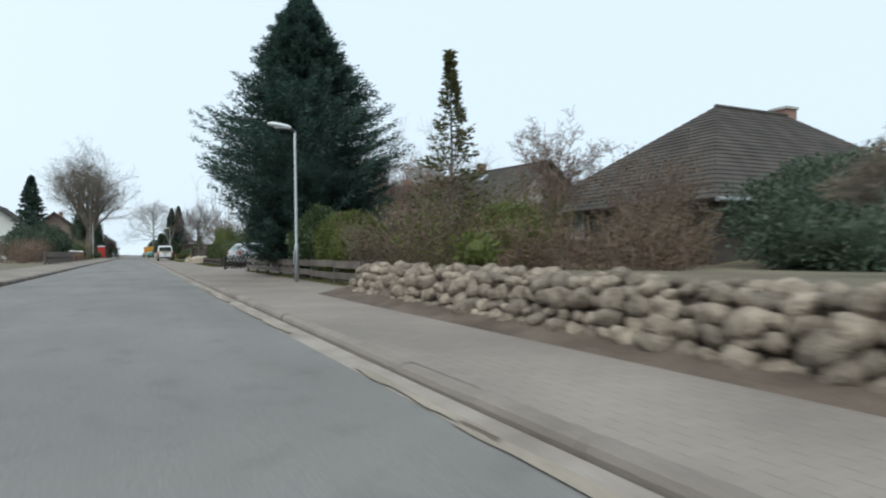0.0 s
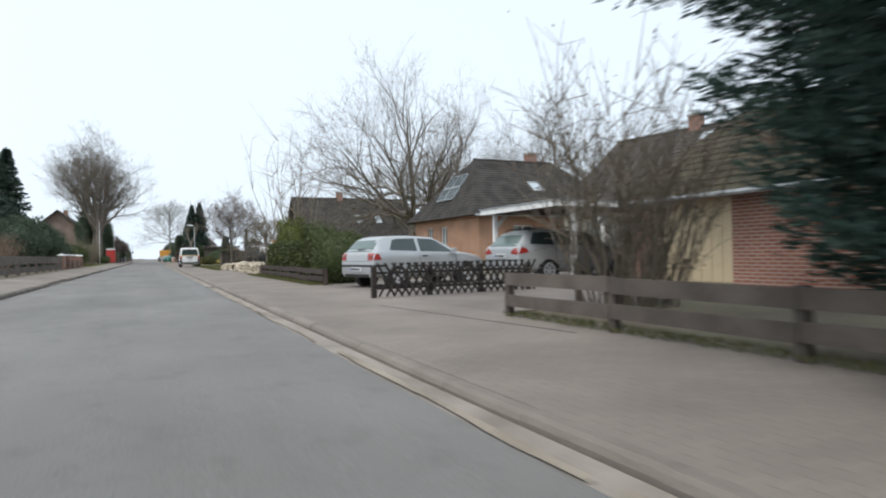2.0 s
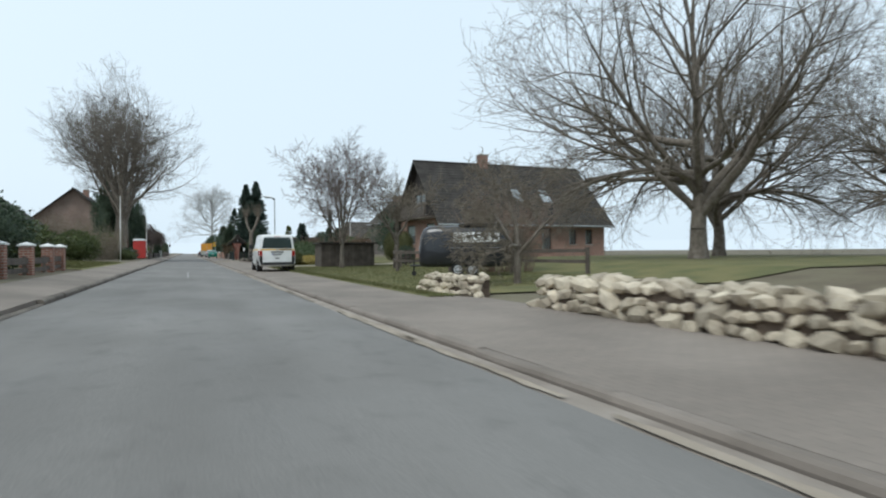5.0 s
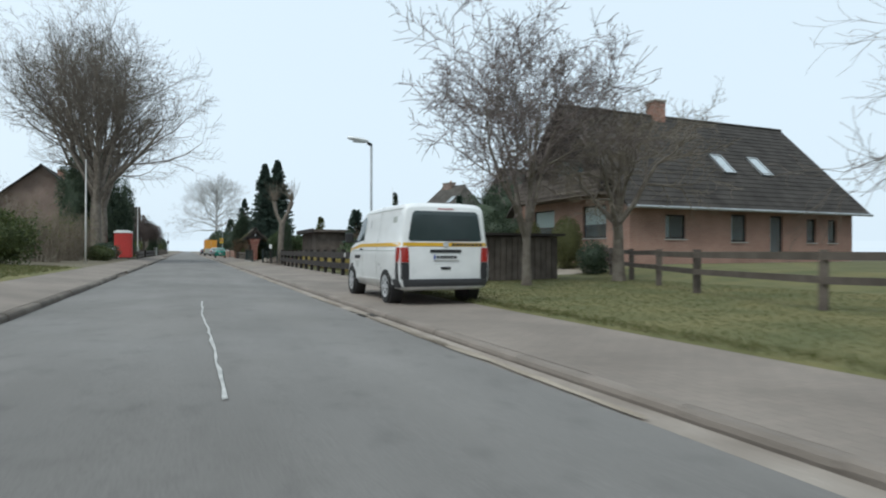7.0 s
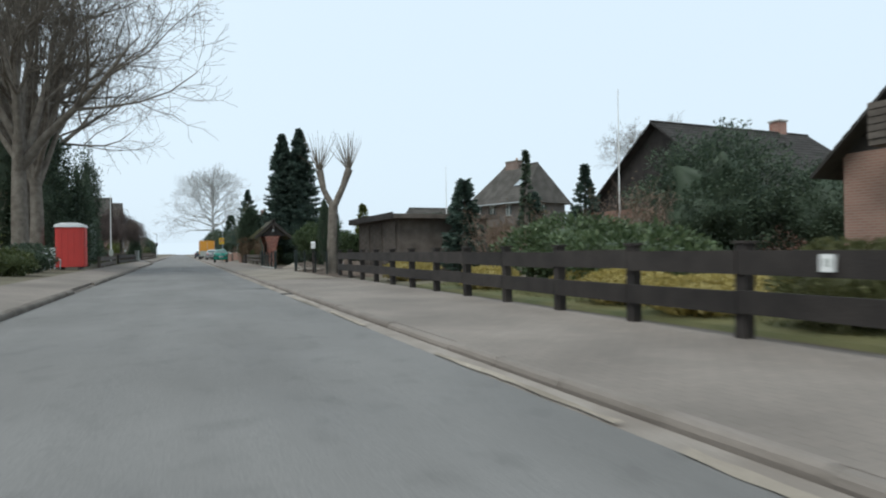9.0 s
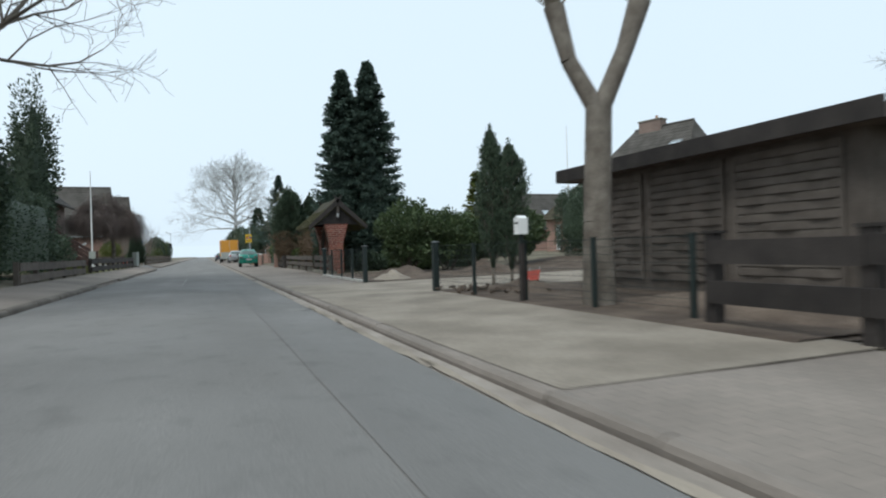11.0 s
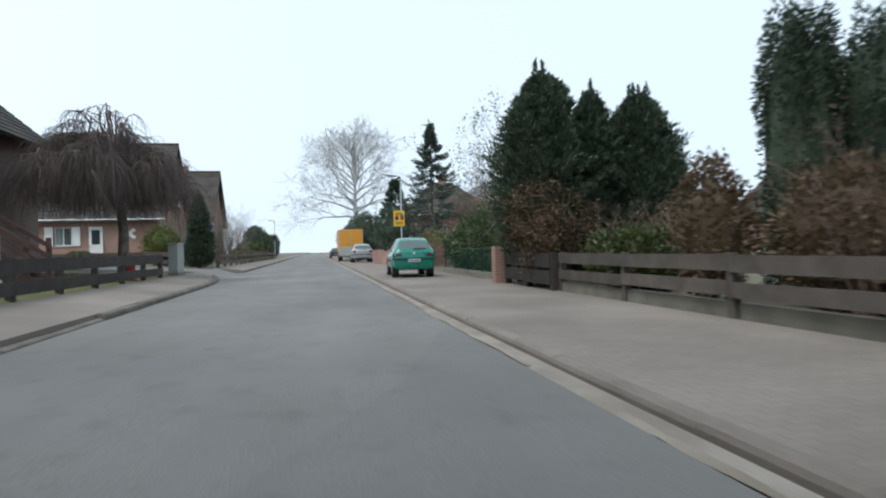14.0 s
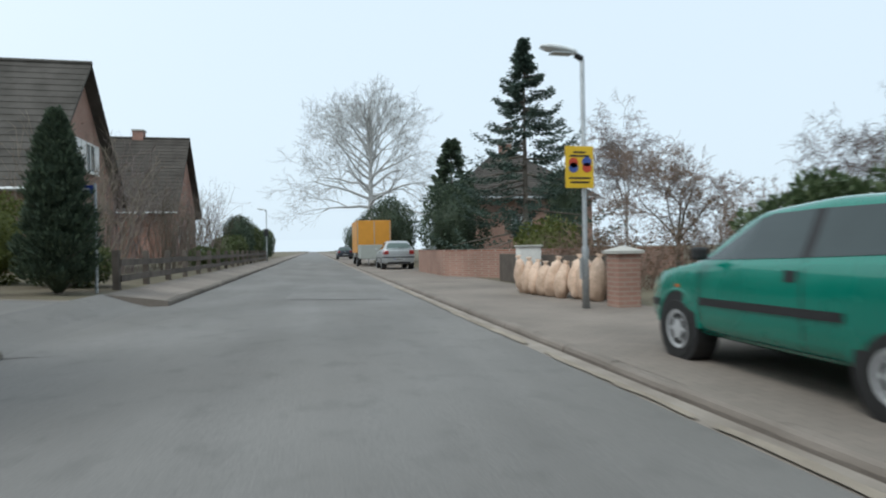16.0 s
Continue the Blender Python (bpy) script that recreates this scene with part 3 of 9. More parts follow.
strip("dug_plot", DIRT, [(4.9, 0.03), (5.15, 0.085), (9, 0.11), (13, 0.17), (16, 0.5)], 110.5, 119.2, "freshly dug brown earth", "soil", 2)
strip("dug_bed", DIRT, [(4.7, 0.03), (4.85, 0.08), (9, 0.11), (13, 0.17), (16, 0.505)], 124.1, 131.5, "freshly dug brown earth beside the drive", "soil", 2)
strip("wall_foot", DIRT, [(3.68, 0.03), (3.78, 0.07), (3.95, 0.1), (4.2, 0.16), (4.6, 0.2)], -12, 8.6, "brown earth and dead leaves along the wall foot", "soil", 12)
strip("lawn", LAWN, [(4.3, 0.03), (4.42, 0.075), (9, 0.1), (13, 0.16), (16, 0.49), (36, 0.62)], 60.5, 88.2, "thin green-brown winter lawn", "lawn", 4)
strip("front_lawn", LAWN, [(5.45, 0.03), (5.6, 0.085), (9, 0.1), (13, 0.16), (16, 0.49)], 91.1, 104, "yellowish winter lawn behind the fence", "lawn", 4)
strip("left_lawn", LAWN, [(-14, 0.6), (-9, 0.57), (-4.4, 0.34), (-4.25, 0.26)], 78, 97, "green winter lawn behind the footway", "lawn", 4)
strip("left_garden_lawn", LAWN, [(-14, 0.6), (-9, 0.57), (-4.5, 0.34), (-4.3, 0.26)], 138, 156, "green winter lawn behind the low fence", "lawn", 4)


# ---- plants: generators ----
def unit(a):
    return a / np.maximum(np.linalg.norm(a, axis=-1, keepdims=True), 1e-9)


def leaf_mesh(name, at, way, length, width, mat, parent, rs, label=""):
    """Many small pointed leaves: places, growing directions, lengths and widths."""
    n = len(at)
    way = unit(way)
    side_way = unit(np.cross(way, rs.normal(size=(n, 3))))
    up = np.cross(way, side_way)
    length, width = np.broadcast_to(length, n)[:, None], np.broadcast_to(width, n)[:, None]
    mid = at + way * length * 0.45 + up * length * 0.06
    v = np.stack([at, mid + side_way * width / 2, at + way * length, mid - side_way * width / 2], 1).reshape(-1, 3)
    f = np.arange(4 * n).reshape(n, 4)
    return link_mesh(name, v, f, mat, parent, label)


def tube_mesh(name, segs, mat, parent, n=4, label=""):
    """Tapered tubes from rows of p, q, r0, r1."""
    a = np.array(segs, dtype=float)
    p, q, r = a[:, 0:3], a[:, 3:6], a[:, 6:8]
    d = unit(q - p)
    ref = np.where(np.abs(d[:, 2:3]) < 0.9, np.array([[0, 0, 1.0]]), np.array([[1.0, 0, 0]]))
    u = unit(np.cross(d, ref))
    w = np.cross(d, u)
    ang = np.arange(n) * 2 * np.pi / n
    ring = np.cos(ang)[None, :, None] * u[:, None, :] + np.sin(ang)[None, :, None] * w[:, None, :]
    v = np.concatenate([p[:, None] + ring * r[:, 0][:, None, None], q[:, None] + ring * r[:, 1][:, None, None]], 1)
    i = np.arange(n)
    quad = np.stack([i, (i + 1) % n, n + (i + 1) % n, n + i], 1)
    f = (np.arange(len(a))[:, None, None] * 2 * n + quad[None]).reshape(-1, 4)
    return link_mesh(name, v.reshape(-1, 3), f, mat, parent, label, smooth=True)


def blob(name, rx, ry, z0, z1, mat, parent, seed, rough=0.12, squareness=1.0, sub=3):
    """An uneven solid heart of a bush, so that no light shines straight through."""
    bm = bmesh.new()
    bmesh.ops.create_icosphere(bm, subdivisions=sub, radius=1)
    off = Vector((seed * 3.1, seed * 1.7, 0))
    for v in bm.verts:
        c = v.co.copy()
        if squareness < 1:
            c = Vector([math.copysign(abs(t) ** squareness, t) for t in c])
        k = 1 + rough * noise.noise(v.co * 2.3 + off) + rough * 0.6 * noise.noise(v.co * 6 + off)
        v.co = Vector((c.x * rx * k, c.y * ry * k, (z0 + z1) / 2 + c.z * (z1 - z0) / 2 * k))
    return part(name, bm, mat, parent, smooth=True)


def conifer(label, height, radius, seed, mat, m, branches=420, per=46, leaf=0.2, foot=0.08, belly=0.22, droop=0.25, tips=0.3, power=0.9, category="conifer", trunk_r=0.18, thin=0.32, heart=0.0, low=0.72, slim=0.4, clump=0.2, ragged=(0.76, 1.1), inner=0.12, reachy=0.0, plumes=0):
    """A conifer: trunk and boughs in a widening cone with hanging or upturned sprays of foliage."""
    rs = np.random.RandomState(seed)
    tree = thing("conifer_tree", label, category, m)
    segs = [(0, 0, -0.2, 0, 0, height * 0.5, trunk_r, trunk_r * 0.55), (0, 0, height * 0.5, 0, 0, height * 0.98, trunk_r * 0.55, 0.015)]
    at, way, size = [], [], []
    for k in range(branches):
        t = (k + rs.rand()) / branches
        h = foot + (1 - foot) * (1 - (1 - t) ** 1.25)
        if h < belly:
            reach = low + (1 - low) * ((h - foot) / max(belly - foot, 0.01)) ** 0.7
        else:
            reach = ((1 - h) / (1 - belly)) ** power
        a = rs.uniform(0, 2 * np.pi)
        lump = 1 + clump * 1.6 * noise.noise(Vector((math.cos(a) * 1.7 + seed, math.sin(a) * 1.7, h * height * 0.75)))
        length = radius * reach * lump * rs.uniform(*ragged) * (1.12 if rs.rand() < reachy else 1.0) + 0.1 * min(1.0, 3.5 * (1 - h))
        out = np.array([np.cos(a), np.sin(a), 0])
        z = h * height
        s = np.linspace(inner, 1, per) ** 0.75
        rise = length * (-droop * s + (droop + tips) * s ** 3 * 0.6)
        pts = out[None] * (s * length)[:, None]
        pts[:, 2] = z + rise
        swing = np.cross(out, [0, 0, 1])
        fan = (rs.rand(per) - 0.5) * length * thin * (1.15 - s)[:] * 2
        pts += swing[None] * fan[:, None]
        pts += rs.normal(scale=0.03 + 0.008 * radius, size=(per, 3))
        at.append(pts)
        d = out[None] * 0.8 + swing[None] * np.sign(fan)[:, None] * 0.55 + rs.normal(scale=0.22, size=(per, 3))
        d[:, 2] += tips * s * 1.2 - droop
        way.append(d)
        size.append(leaf * rs.uniform(0.6, 1.35, per) * (1.1 - 0.3 * s))
        if k % 3 == 0:
            e = pts[int(per * 0.6)]
            segs.append((0, 0, z, e[0], e[1], e[2], 0.035 * radius / 3 + 0.008, 0.006))
    for k in range(plumes):
        h = 0.5 + 0.48 * rs.rand() ** 0.7
        reach = radius * ((1 - h) / (1 - belly)) ** power * rs.uniform(0.55, 0.98)
        a, tall, wide = rs.uniform(0, 2 * np.pi), height * rs.uniform(0.06, 0.15), 0.03 * height * rs.uniform(0.6, 1.3)
        s = rs.rand(per * 2) ** 0.8
        pts = np.stack([np.full(per * 2, reach * math.cos(a)), np.full(per * 2, reach * math.sin(a)), h * height + tall * s], 1)
        pts[:, :2] += rs.normal(size=(per * 2, 2)) * (wide * (1.05 - s))[:, None] * 0.6
        at.append(pts)
        way.append(np.stack([rs.normal(scale=0.35, size=per * 2) + 0.2 * math.cos(a), rs.normal(scale=0.35, size=per * 2) + 0.2 * math.sin(a), np.ones(per * 2)], 1))
        size.append(leaf * rs.uniform(0.6, 1.2, per * 2) * (1.1 - 0.5 * s))
    tube_mesh("trunk", segs, BARK, tree, 5)
    size = np.concatenate(size)
    leaf_mesh("crown", np.concatenate(at), np.concatenate(way), size * 1.7, size * 1.7 * slim, mat, tree, rs)
    if heart:
        g = Geo().lathe([(0.05, foot * height * 1.1), (radius * heart, (belly * 0.8 + 0.02) * height), (radius * heart * 0.62, 0.5 * height), (0.04, 0.86 * height)], 10)
        g.make("inner_foliage", mat, tree, smooth=True)
    return tree


def bush(label, rx, ry, h, seed, mat, m, leaves=3500, leaf=0.11, z0=0.0, squareness=1.0, rough=0.22, category="bush", name="garden_bush", group="", stems=0):
    """A leafy bush: leaves over an uneven rounded or clipped body, with a solid heart."""
    rs = np.random.RandomState(seed)
    b = thing(name, label, category, m, group)
    skin = 4.19 * (rx * ry + (rx + ry) * (h - z0) / 2)
    leaves = int(max(leaves, min(1.35 * skin / (0.3 * leaf * leaf), 11000)))
    v = unit(rs.normal(size=(leaves, 3)))
    q = np.sign(v) * np.abs(v) ** squareness
    lumps = min(9.0, 2.2 * max(rx, ry, h / 2) / 0.5)
    wob = np.array([1 + rough * noise.noise(Vector(t) * 2.1 + Vector((seed, 0, 3))) + (0.3 * rough + 0.07) * noise.noise(Vector(t) * lumps + Vector((0, seed, 1))) for t in v])
    depth = 1 - 0.3 * rs.rand(leaves) ** 1.5 + 0.07 * rs.rand(leaves)
    at = q * (wob * depth)[:, None] * np.array([rx, ry, (h - z0) / 2])
    at[:, 2] += (h + z0) / 2
    way = v * 0.9 + rs.normal(scale=0.6, size=(leaves, 3))
    way[:, 2] += 0.25
    size = leaf * rs.uniform(0.6, 1.3, leaves)
    leaf_mesh("foliage", at, way, size, size * 0.5, mat, b, rs)
    full = 0.7 if squareness == 1 else 0.82
    blob("inner_foliage", rx * full, ry * full, z0 + 0.1 * h, h * (0.84 if squareness == 1 else 0.92), mat, b, seed, rough, squareness)
    segs = [(0, 0, -0.1, rs.normal() * rx * 0.1, rs.normal() * ry * 0.1, max(z0, 0.1) + 0.3 * h, 0.04, 0.03)]
    for k in range(stems):
        a = rs.uniform(0, 6.28)
        segs.append((0.1 * rx * math.cos(a), 0.1 * ry * math.sin(a), -0.1, 0.7 * rx * math.cos(a), 0.7 * ry * math.sin(a), h * 0.6, 0.03, 0.012))
    tube_mesh("stem", segs, BARK, b, 5)
    return b


def hedge_row(label, length, depth, h, seed, mat, m, leaf=0.09, per_m=900, category="hedge", z0=0.05, name="hedge"):
    """A clipped hedge along its own y axis."""
    rs = np.random.RandomState(seed)
    b = thing(name, label, category, m)
    n = int(per_m * length)
    u = rs.rand(n)
    face = rs.choice(5, n, p=[0.34, 0.26, 0.28, 0.06, 0.06])
    x = np.where(face == 0, -0.5, np.where(face == 1, 0.5, rs.rand(n) - 0.5)) * depth
    z = np.where(face == 2, 1.0, rs.rand(n)) * (h - z0) + z0
    y = np.where(face == 3, 0.0, np.where(face == 4, 1.0, u)) * length
    at = np.stack([x, y, z], 1)
    wob = np.array([noise.noise(Vector((p[0] * 1.3, p[1] * 1.1 + seed, p[2] * 1.3))) + 0.5 * noise.noise(Vector((p[0] * 4, p[1] * 4, p[2] * 4 + seed))) for p in at])
    nor = np.stack([np.sign(x) * (face < 2), np.where(face == 3, -1, np.where(face == 4, 1, 0)), (face == 2) * 1.0], 1)
    at = at + nor * (wob * 0.13 - 0.07 * rs.rand(n) ** 2)[:, None] + rs.normal(scale=0.03, size=(n, 3))
    way = nor + rs.normal(scale=0.7, size=(n, 3)) + np.array([0, 0, 0.3])
    size = leaf * rs.uniform(0.6, 1.35, n)
    leaf_mesh("foliage", at, way, size, size * 0.5, mat, b, rs)
    k = max(2, int(length / 0.35))
    g = Geo()
    prof = [(-0.38, 0.06), (-0.4, 0.6), (-0.34, 0.87), (0, 0.91), (0.34, 0.87), (0.4, 0.6), (0.38, 0.06)]
    vs = []
    for i in range(k + 1):
        yy = 0.05 + (length - 0.1) * i / k
        for a, c in prof:
            w = 0.08 * noise.noise(Vector((a * 3, yy * 1.2 + seed, c * 3)))
            vs.append((a * depth + math.copysign(w, a), yy, z0 + c * (h - z0) + w))
    np_ = len(prof)
    fs = [(j * np_ + i, j * np_ + i + 1, (j + 1) * np_ + i + 1, (j + 1) * np_ + i) for j in range(k) for i in range(np_ - 1)]
    fs += [list(range(np_)), list(range(k * np_, (k + 1) * np_))[::-1]]
    g.add(vs, fs).make("inner_foliage", mat, b, smooth=True)
    return b


def grow(rs, p, d, length, r, level, top, segs, twigs, opts):
    """One limb and all that grows from it."""
    n = opts["steps"][level]
    d = d / np.linalg.norm(d)
    for i in range(n):
        f0, f1 = 1 - 0.75 * i / n, 1 - 0.75 * (i + 1) / n
        d = d + rs.normal(scale=opts["bend"][level], size=3) + np.array([0, 0, opts["lift"][level]])
        d = d / np.linalg.norm(d)
        q = p + d * length / n
        (segs if r > opts["fine"] else twigs).append((*p, *q, max(r * f0, opts["least"]), max(r * f1, opts["least"])))
        p = q
        if level < top and i >= opts["from"][level]:
            for _ in range(opts["kids"][level]):
                side_way = np.cross(d, rs.normal(size=3))
                side_way /= np.linalg.norm(side_way)
                spread = opts["spread"][level] * rs.uniform(0.7, 1.25)
                kd = d * math.cos(spread) + side_way * math.sin(spread)
                grow(rs, p, kd, length * opts["shrink"][level] * rs.uniform(0.65, 1.15) * (1 - 0.35 * i / n), r * f1 * opts["slim"][level], level + 1, top, segs, twigs, opts)


TREE = {"steps": [4, 4, 4, 3, 3], "bend": [0.1, 0.2, 0.24, 0.28, 0.3], "lift": [0.02, 0.04, 0.05, 0.03, 0.02], "from": [1, 0, 0, 0, 0], "kids": [2, 2, 3, 2, 0],
        "spread": [0.8, 0.8, 0.85, 0.85, 0.8], "shrink": [0.85, 0.62, 0.55, 0.5, 0.5], "slim": [0.55, 0.55, 0.55, 0.55, 0.6], "fine": 0.022, "least": 0.006}


def bare_tree(label, height, seed, m, trunk=0.3, bole=0.3, limbs=6, top=3, bark=None, twig=None, category="tree", lean=(0, 0), opts=None, sides=5, limb=0.62, spread=0.6, group="", name="bare_tree", boughs=(), taper=0.08):
    """A leafless tree: a trunk that parts into limbs, limbs into branches and twigs."""
    rs = np.random.RandomState(seed)
    o = dict(TREE)
    o.update(opts or {})
    tree = thing(name, label, category, m, group)
    segs, twigs = [], []
    p, d = np.array([0, 0, -0.2]), np.array([lean[0], lean[1], 1.0])
    n = 4
    for i in range(n):
        q = p + d / np.linalg.norm(d) * (height * bole + 0.2) / n + rs.normal(scale=0.02 * trunk * 4, size=3) * (i > 0)
        segs.append((*p, *q, trunk * (1.25 if i == 0 else 1 - taper * i), trunk * (1 - taper * (i + 1))))
        p = q
    for k in range(limbs):
        a = 2 * math.pi * (k + rs.uniform(-0.3, 0.3)) / limbs
        tilt = spread * rs.uniform(0.5, 1.25) if k else 0.08
        kd = np.array([math.cos(a) * math.sin(tilt) + lean[0] * 0.5, math.sin(a) * math.sin(tilt) + lean[1] * 0.5, math.cos(tilt)])
        grow(rs, p - np.array([0, 0, rs.rand() * height * bole * 0.35 if k else 0]), kd, height * (1 - bole) * limb * rs.uniform(0.8, 1.15), trunk * rs.uniform(0.4, 0.62), 0, top, segs, twigs, o)
    low = dict(o)
    low.update({"lift": [-0.03, 0.0, 0.02, 0.0, 0], "bend": [0.14, 0.22, 0.26, 0.3, 0.3], "from": [1, 0, 0, 0, 0]})
    for z, way, length, r in boughs:
        grow(rs, np.array([0, 0, z]), np.array(way, dtype=float), length, r, 0, top, segs, twigs, low)
    tube_mesh("trunk", segs, bark or BARK, tree, sides)
    if twigs:
        tube_mesh("crown", twigs, twig or TWIG, tree, 3)
    return tree


def thicket(label, rx, ry, h, seed, m, stems=60, twig=None, category="bush", leaves=0, leaf_mat=None, leaf=0.08, name="bare_shrub", sides=3, flare=0.5):
    """A leafless or half-dry shrub of many thin rising stems."""
    rs = np.random.RandomState(seed)
    b = thing(name, label, category, m)
    segs, tips = [], []
    for k in range(stems):
        a, r = rs.uniform(0, 6.283), math.sqrt(rs.rand())
        p = np.array([rx * 0.55 * r * math.cos(a), ry * 0.55 * r * math.sin(a), -0.05])
        d = np.array([flare * r * math.cos(a) * rx / h, flare * r * math.sin(a) * ry / h, 1.0])
        length = h * rs.uniform(0.6, 1.05)
        rad = 0.01 + 0.0035 * h
        for i in range(4):
            d = d + rs.normal(scale=0.12, size=3)
            q = p + d / np.linalg.norm(d) * length / 4
            segs.append((*p, *q, rad * (1 - 0.2 * i), rad * (0.8 - 0.2 * i)))
            for _ in range(2 if i else 1):
                e = d / np.linalg.norm(d) + rs.normal(scale=0.55, size=3)
                q2 = q + e / np.linalg.norm(e) * length * rs.uniform(0.12, 0.28)
                segs.append((*q, *q2, rad * 0.5, 0.004))
                for _ in range(2):
                    e2 = e + rs.normal(scale=0.6, size=3)
                    q3 = q2 + e2 / np.linalg.norm(e2) * length * rs.uniform(0.06, 0.16)
                    segs.append((*q2, *q3, 0.005, 0.003))
                    tips.append(q3)
            p = q
        tips.append(p)
    tube_mesh("stem", segs, twig or TWIG, b, sides)
    if leaves:
        tips = np.array(tips)
        pick = tips[rs.randint(len(tips), size=leaves)] + rs.normal(scale=0.06 * h ** 0.5, size=(leaves, 3))
        pick[:, 2] = np.abs(pick[:, 2])
        size = leaf * rs.uniform(0.6, 1.3, leaves)
        leaf_mesh("foliage", pick, rs.normal(size=(leaves, 3)), size, size * 0.5, leaf_mat, b, rs)
    return b


def at(x, y, turn=0.0, s=1.0, z=None):
    m = pose(x, y, ground_z(x) if z is None else z, 0, 0, turn)
    return m @ Matrix.Scale(s, 4) if s != 1.0 else m


def repeat(ob, x, y, turn=0.0, s=1.0, z=None, label=""):
    c = copy_thing(ob, pose(x, y, ground_z(x) if z is None else z, 0, 0, turn))
    c.scale = (s, s, s)
    if label:
        tagged(c, label)
    return c


# ---- buildings ----
def wall_mesh(g, p, q, z0, z1, thick, holes=()):
    """A wall from p to q (plan), its outer face on that line, the thickness to its left; holes of (u0, u1, z0, z1) go through."""
    p, q = Vector((*p, 0)), Vector((*q, 0))
    d = (q - p)
    length = d.length
    d.normalize()
    inw = Vector((-d.y, d.x, 0))
    us = sorted({0, length, *[h[0] for h in holes], *[h[1] for h in holes]})
    zs = sorted({z0, z1, *[h[2] for h in holes], *[h[3] for h in holes]})
    nu, nz = len(us), len(zs)
    vs = [p + d * u + inw * w + Vector((0, 0, z)) for w in (0, thick) for z in zs for u in us]

    def solid(i, j):
        if not (0 <= i < nu - 1 and 0 <= j < nz - 1):
            return False
        uc, zc = (us[i] + us[i + 1]) / 2, (zs[j] + zs[j + 1]) / 2
        return not any(h[0] < uc < h[1] and h[2] < zc < h[3] for h in holes)
    at_ = lambda w, i, j: (w * nz + j) * nu + i
    fs = []
    for i in range(nu - 1):
        for j in range(nz - 1):
            if not solid(i, j):
                continue
            fs += [(at_(0, i, j), at_(0, i + 1, j), at_(0, i + 1, j + 1), at_(0, i, j + 1)), (at_(1, i, j + 1), at_(1, i + 1, j + 1), at_(1, i + 1, j), at_(1, i, j))]
            for di, dj, e, f in ((-1, 0, (i, j + 1), (i, j)), (1, 0, (i + 1, j), (i + 1, j + 1)), (0, -1, (i, j), (i + 1, j)), (0, 1, (i + 1, j + 1), (i, j + 1))):
                if not solid(i + di, j + dj):
                    fs.append((at_(0, *e), at_(1, *e), at_(1, *f), at_(0, *f)))
    g.add(vs, fs)
    return p, d, inw


def window_in(parent, p, d, inw, hole, style="white", cross=True, blind=False):
    """A window in a hole: frame, pane, sill, and a dim room or a curtain behind."""
    u0, u1, z0, z1 = hole
    win = new("window")
    win.parent = parent
    ang = math.atan2(d.y, d.x)
    base = p + d * u0 + inw * 0.1
    win.matrix_basis = pose(base.x, base.y, z0, 0, 0, math.degrees(ang))
    w, h, f = u1 - u0, z1 - z0, 0.07
    mat = {"white": PAINT_WHITE, "dark": WOOD_DARK, "brown": WOOD_BROWN}[style]
    g = Geo().box(0, w, 0, 0.06, 0, f).box(0, w, 0, 0.06, h - f, h).box(0, f, 0, 0.06, f, h - f).box(w - f, w, 0, 0.06, f, h - f)
    if cross:
        g.box(w / 2 - 0.035, w / 2 + 0.035, 0, 0.06, f, h - f)
    g.make("window_frame", mat, win)
    Geo().box(f, w - f, 0.025, 0.035, f, h - f).make("pane", GLASS, win)
    Geo().box(-0.05, w + 0.05, -0.16, 0.0, -0.05, 0).make("sill", CONCRETE, win)
    if blind:
        Geo().box(f, w - f, 0.04, 0.05, h * 0.42, h - f).make("blind", PAINT_WHITE, win)
    else:
        Geo().box(f * 0.5, w * 0.34, 0.12, 0.14, f, h).make("curtain", CURTAIN, win)
    return win


def roof_slope(parent, corners, mat, course=0.34, thick=0.08, name="roof_slope"):
    """A sloping roof face (two eave corners, two top corners) in overlapping courses of tiles."""
    a, b, c, d = [Vector(v) for v in corners]
    n = max(3, int(((d - a).length + (c - b).length) / 2 / course))
    nor = (b - a).cross(d - a)
    if nor.length < 1e-6:
        nor = (b - a).cross(c - a)
    nor.normalize()
    if nor.z < 0:
        nor = -nor
    vs, fs, sides = [], [], ([], [])
    for i in range(n):
        l0, r0 = a.lerp(d, i / n), b.lerp(c, i / n)
        vs += [l0, r0, l0 + nor * 0.02, r0 + nor * 0.02]
    vs += [d, c, a - nor * thick, b - nor * thick, c - nor * thick, d - nor * thick]
    e = 4 * n
    for i in range(n):
        k = 4 * i
        fs += [(k, k + 1, k + 3, k + 2), (k + 2, k + 3, k + 5, k + 4)]
        sides[0].extend((k, k + 2))
        sides[1].extend((k + 1, k + 3))
    fs += [(e + 5, e + 4, e + 3, e + 2), (e + 2, e + 3, 1, 0), (e, e + 1, e + 4, e + 5)]
    fs += [sides[0] + [e, e + 5, e + 2], (sides[1] + [e + 1, e + 4, e + 3])[::-1]]
    return link_mesh(name, vs, fs, mat, parent)


def chimney(parent, x, y, z0, z1, w=0.7, mat=None):
    c = Geo().box(x - w / 2, x + w / 2, y - w / 2, y + w / 2, z0, z1 - 0.1).make("chimney", mat or BRICK_RED, parent)
    Geo().box(x - w / 2 - 0.06, x + w / 2 + 0.06, y - w / 2 - 0.06, y + w / 2 + 0.06, z1 - 0.1, z1).make("chimney_cap", CONCRETE, c)
    return c


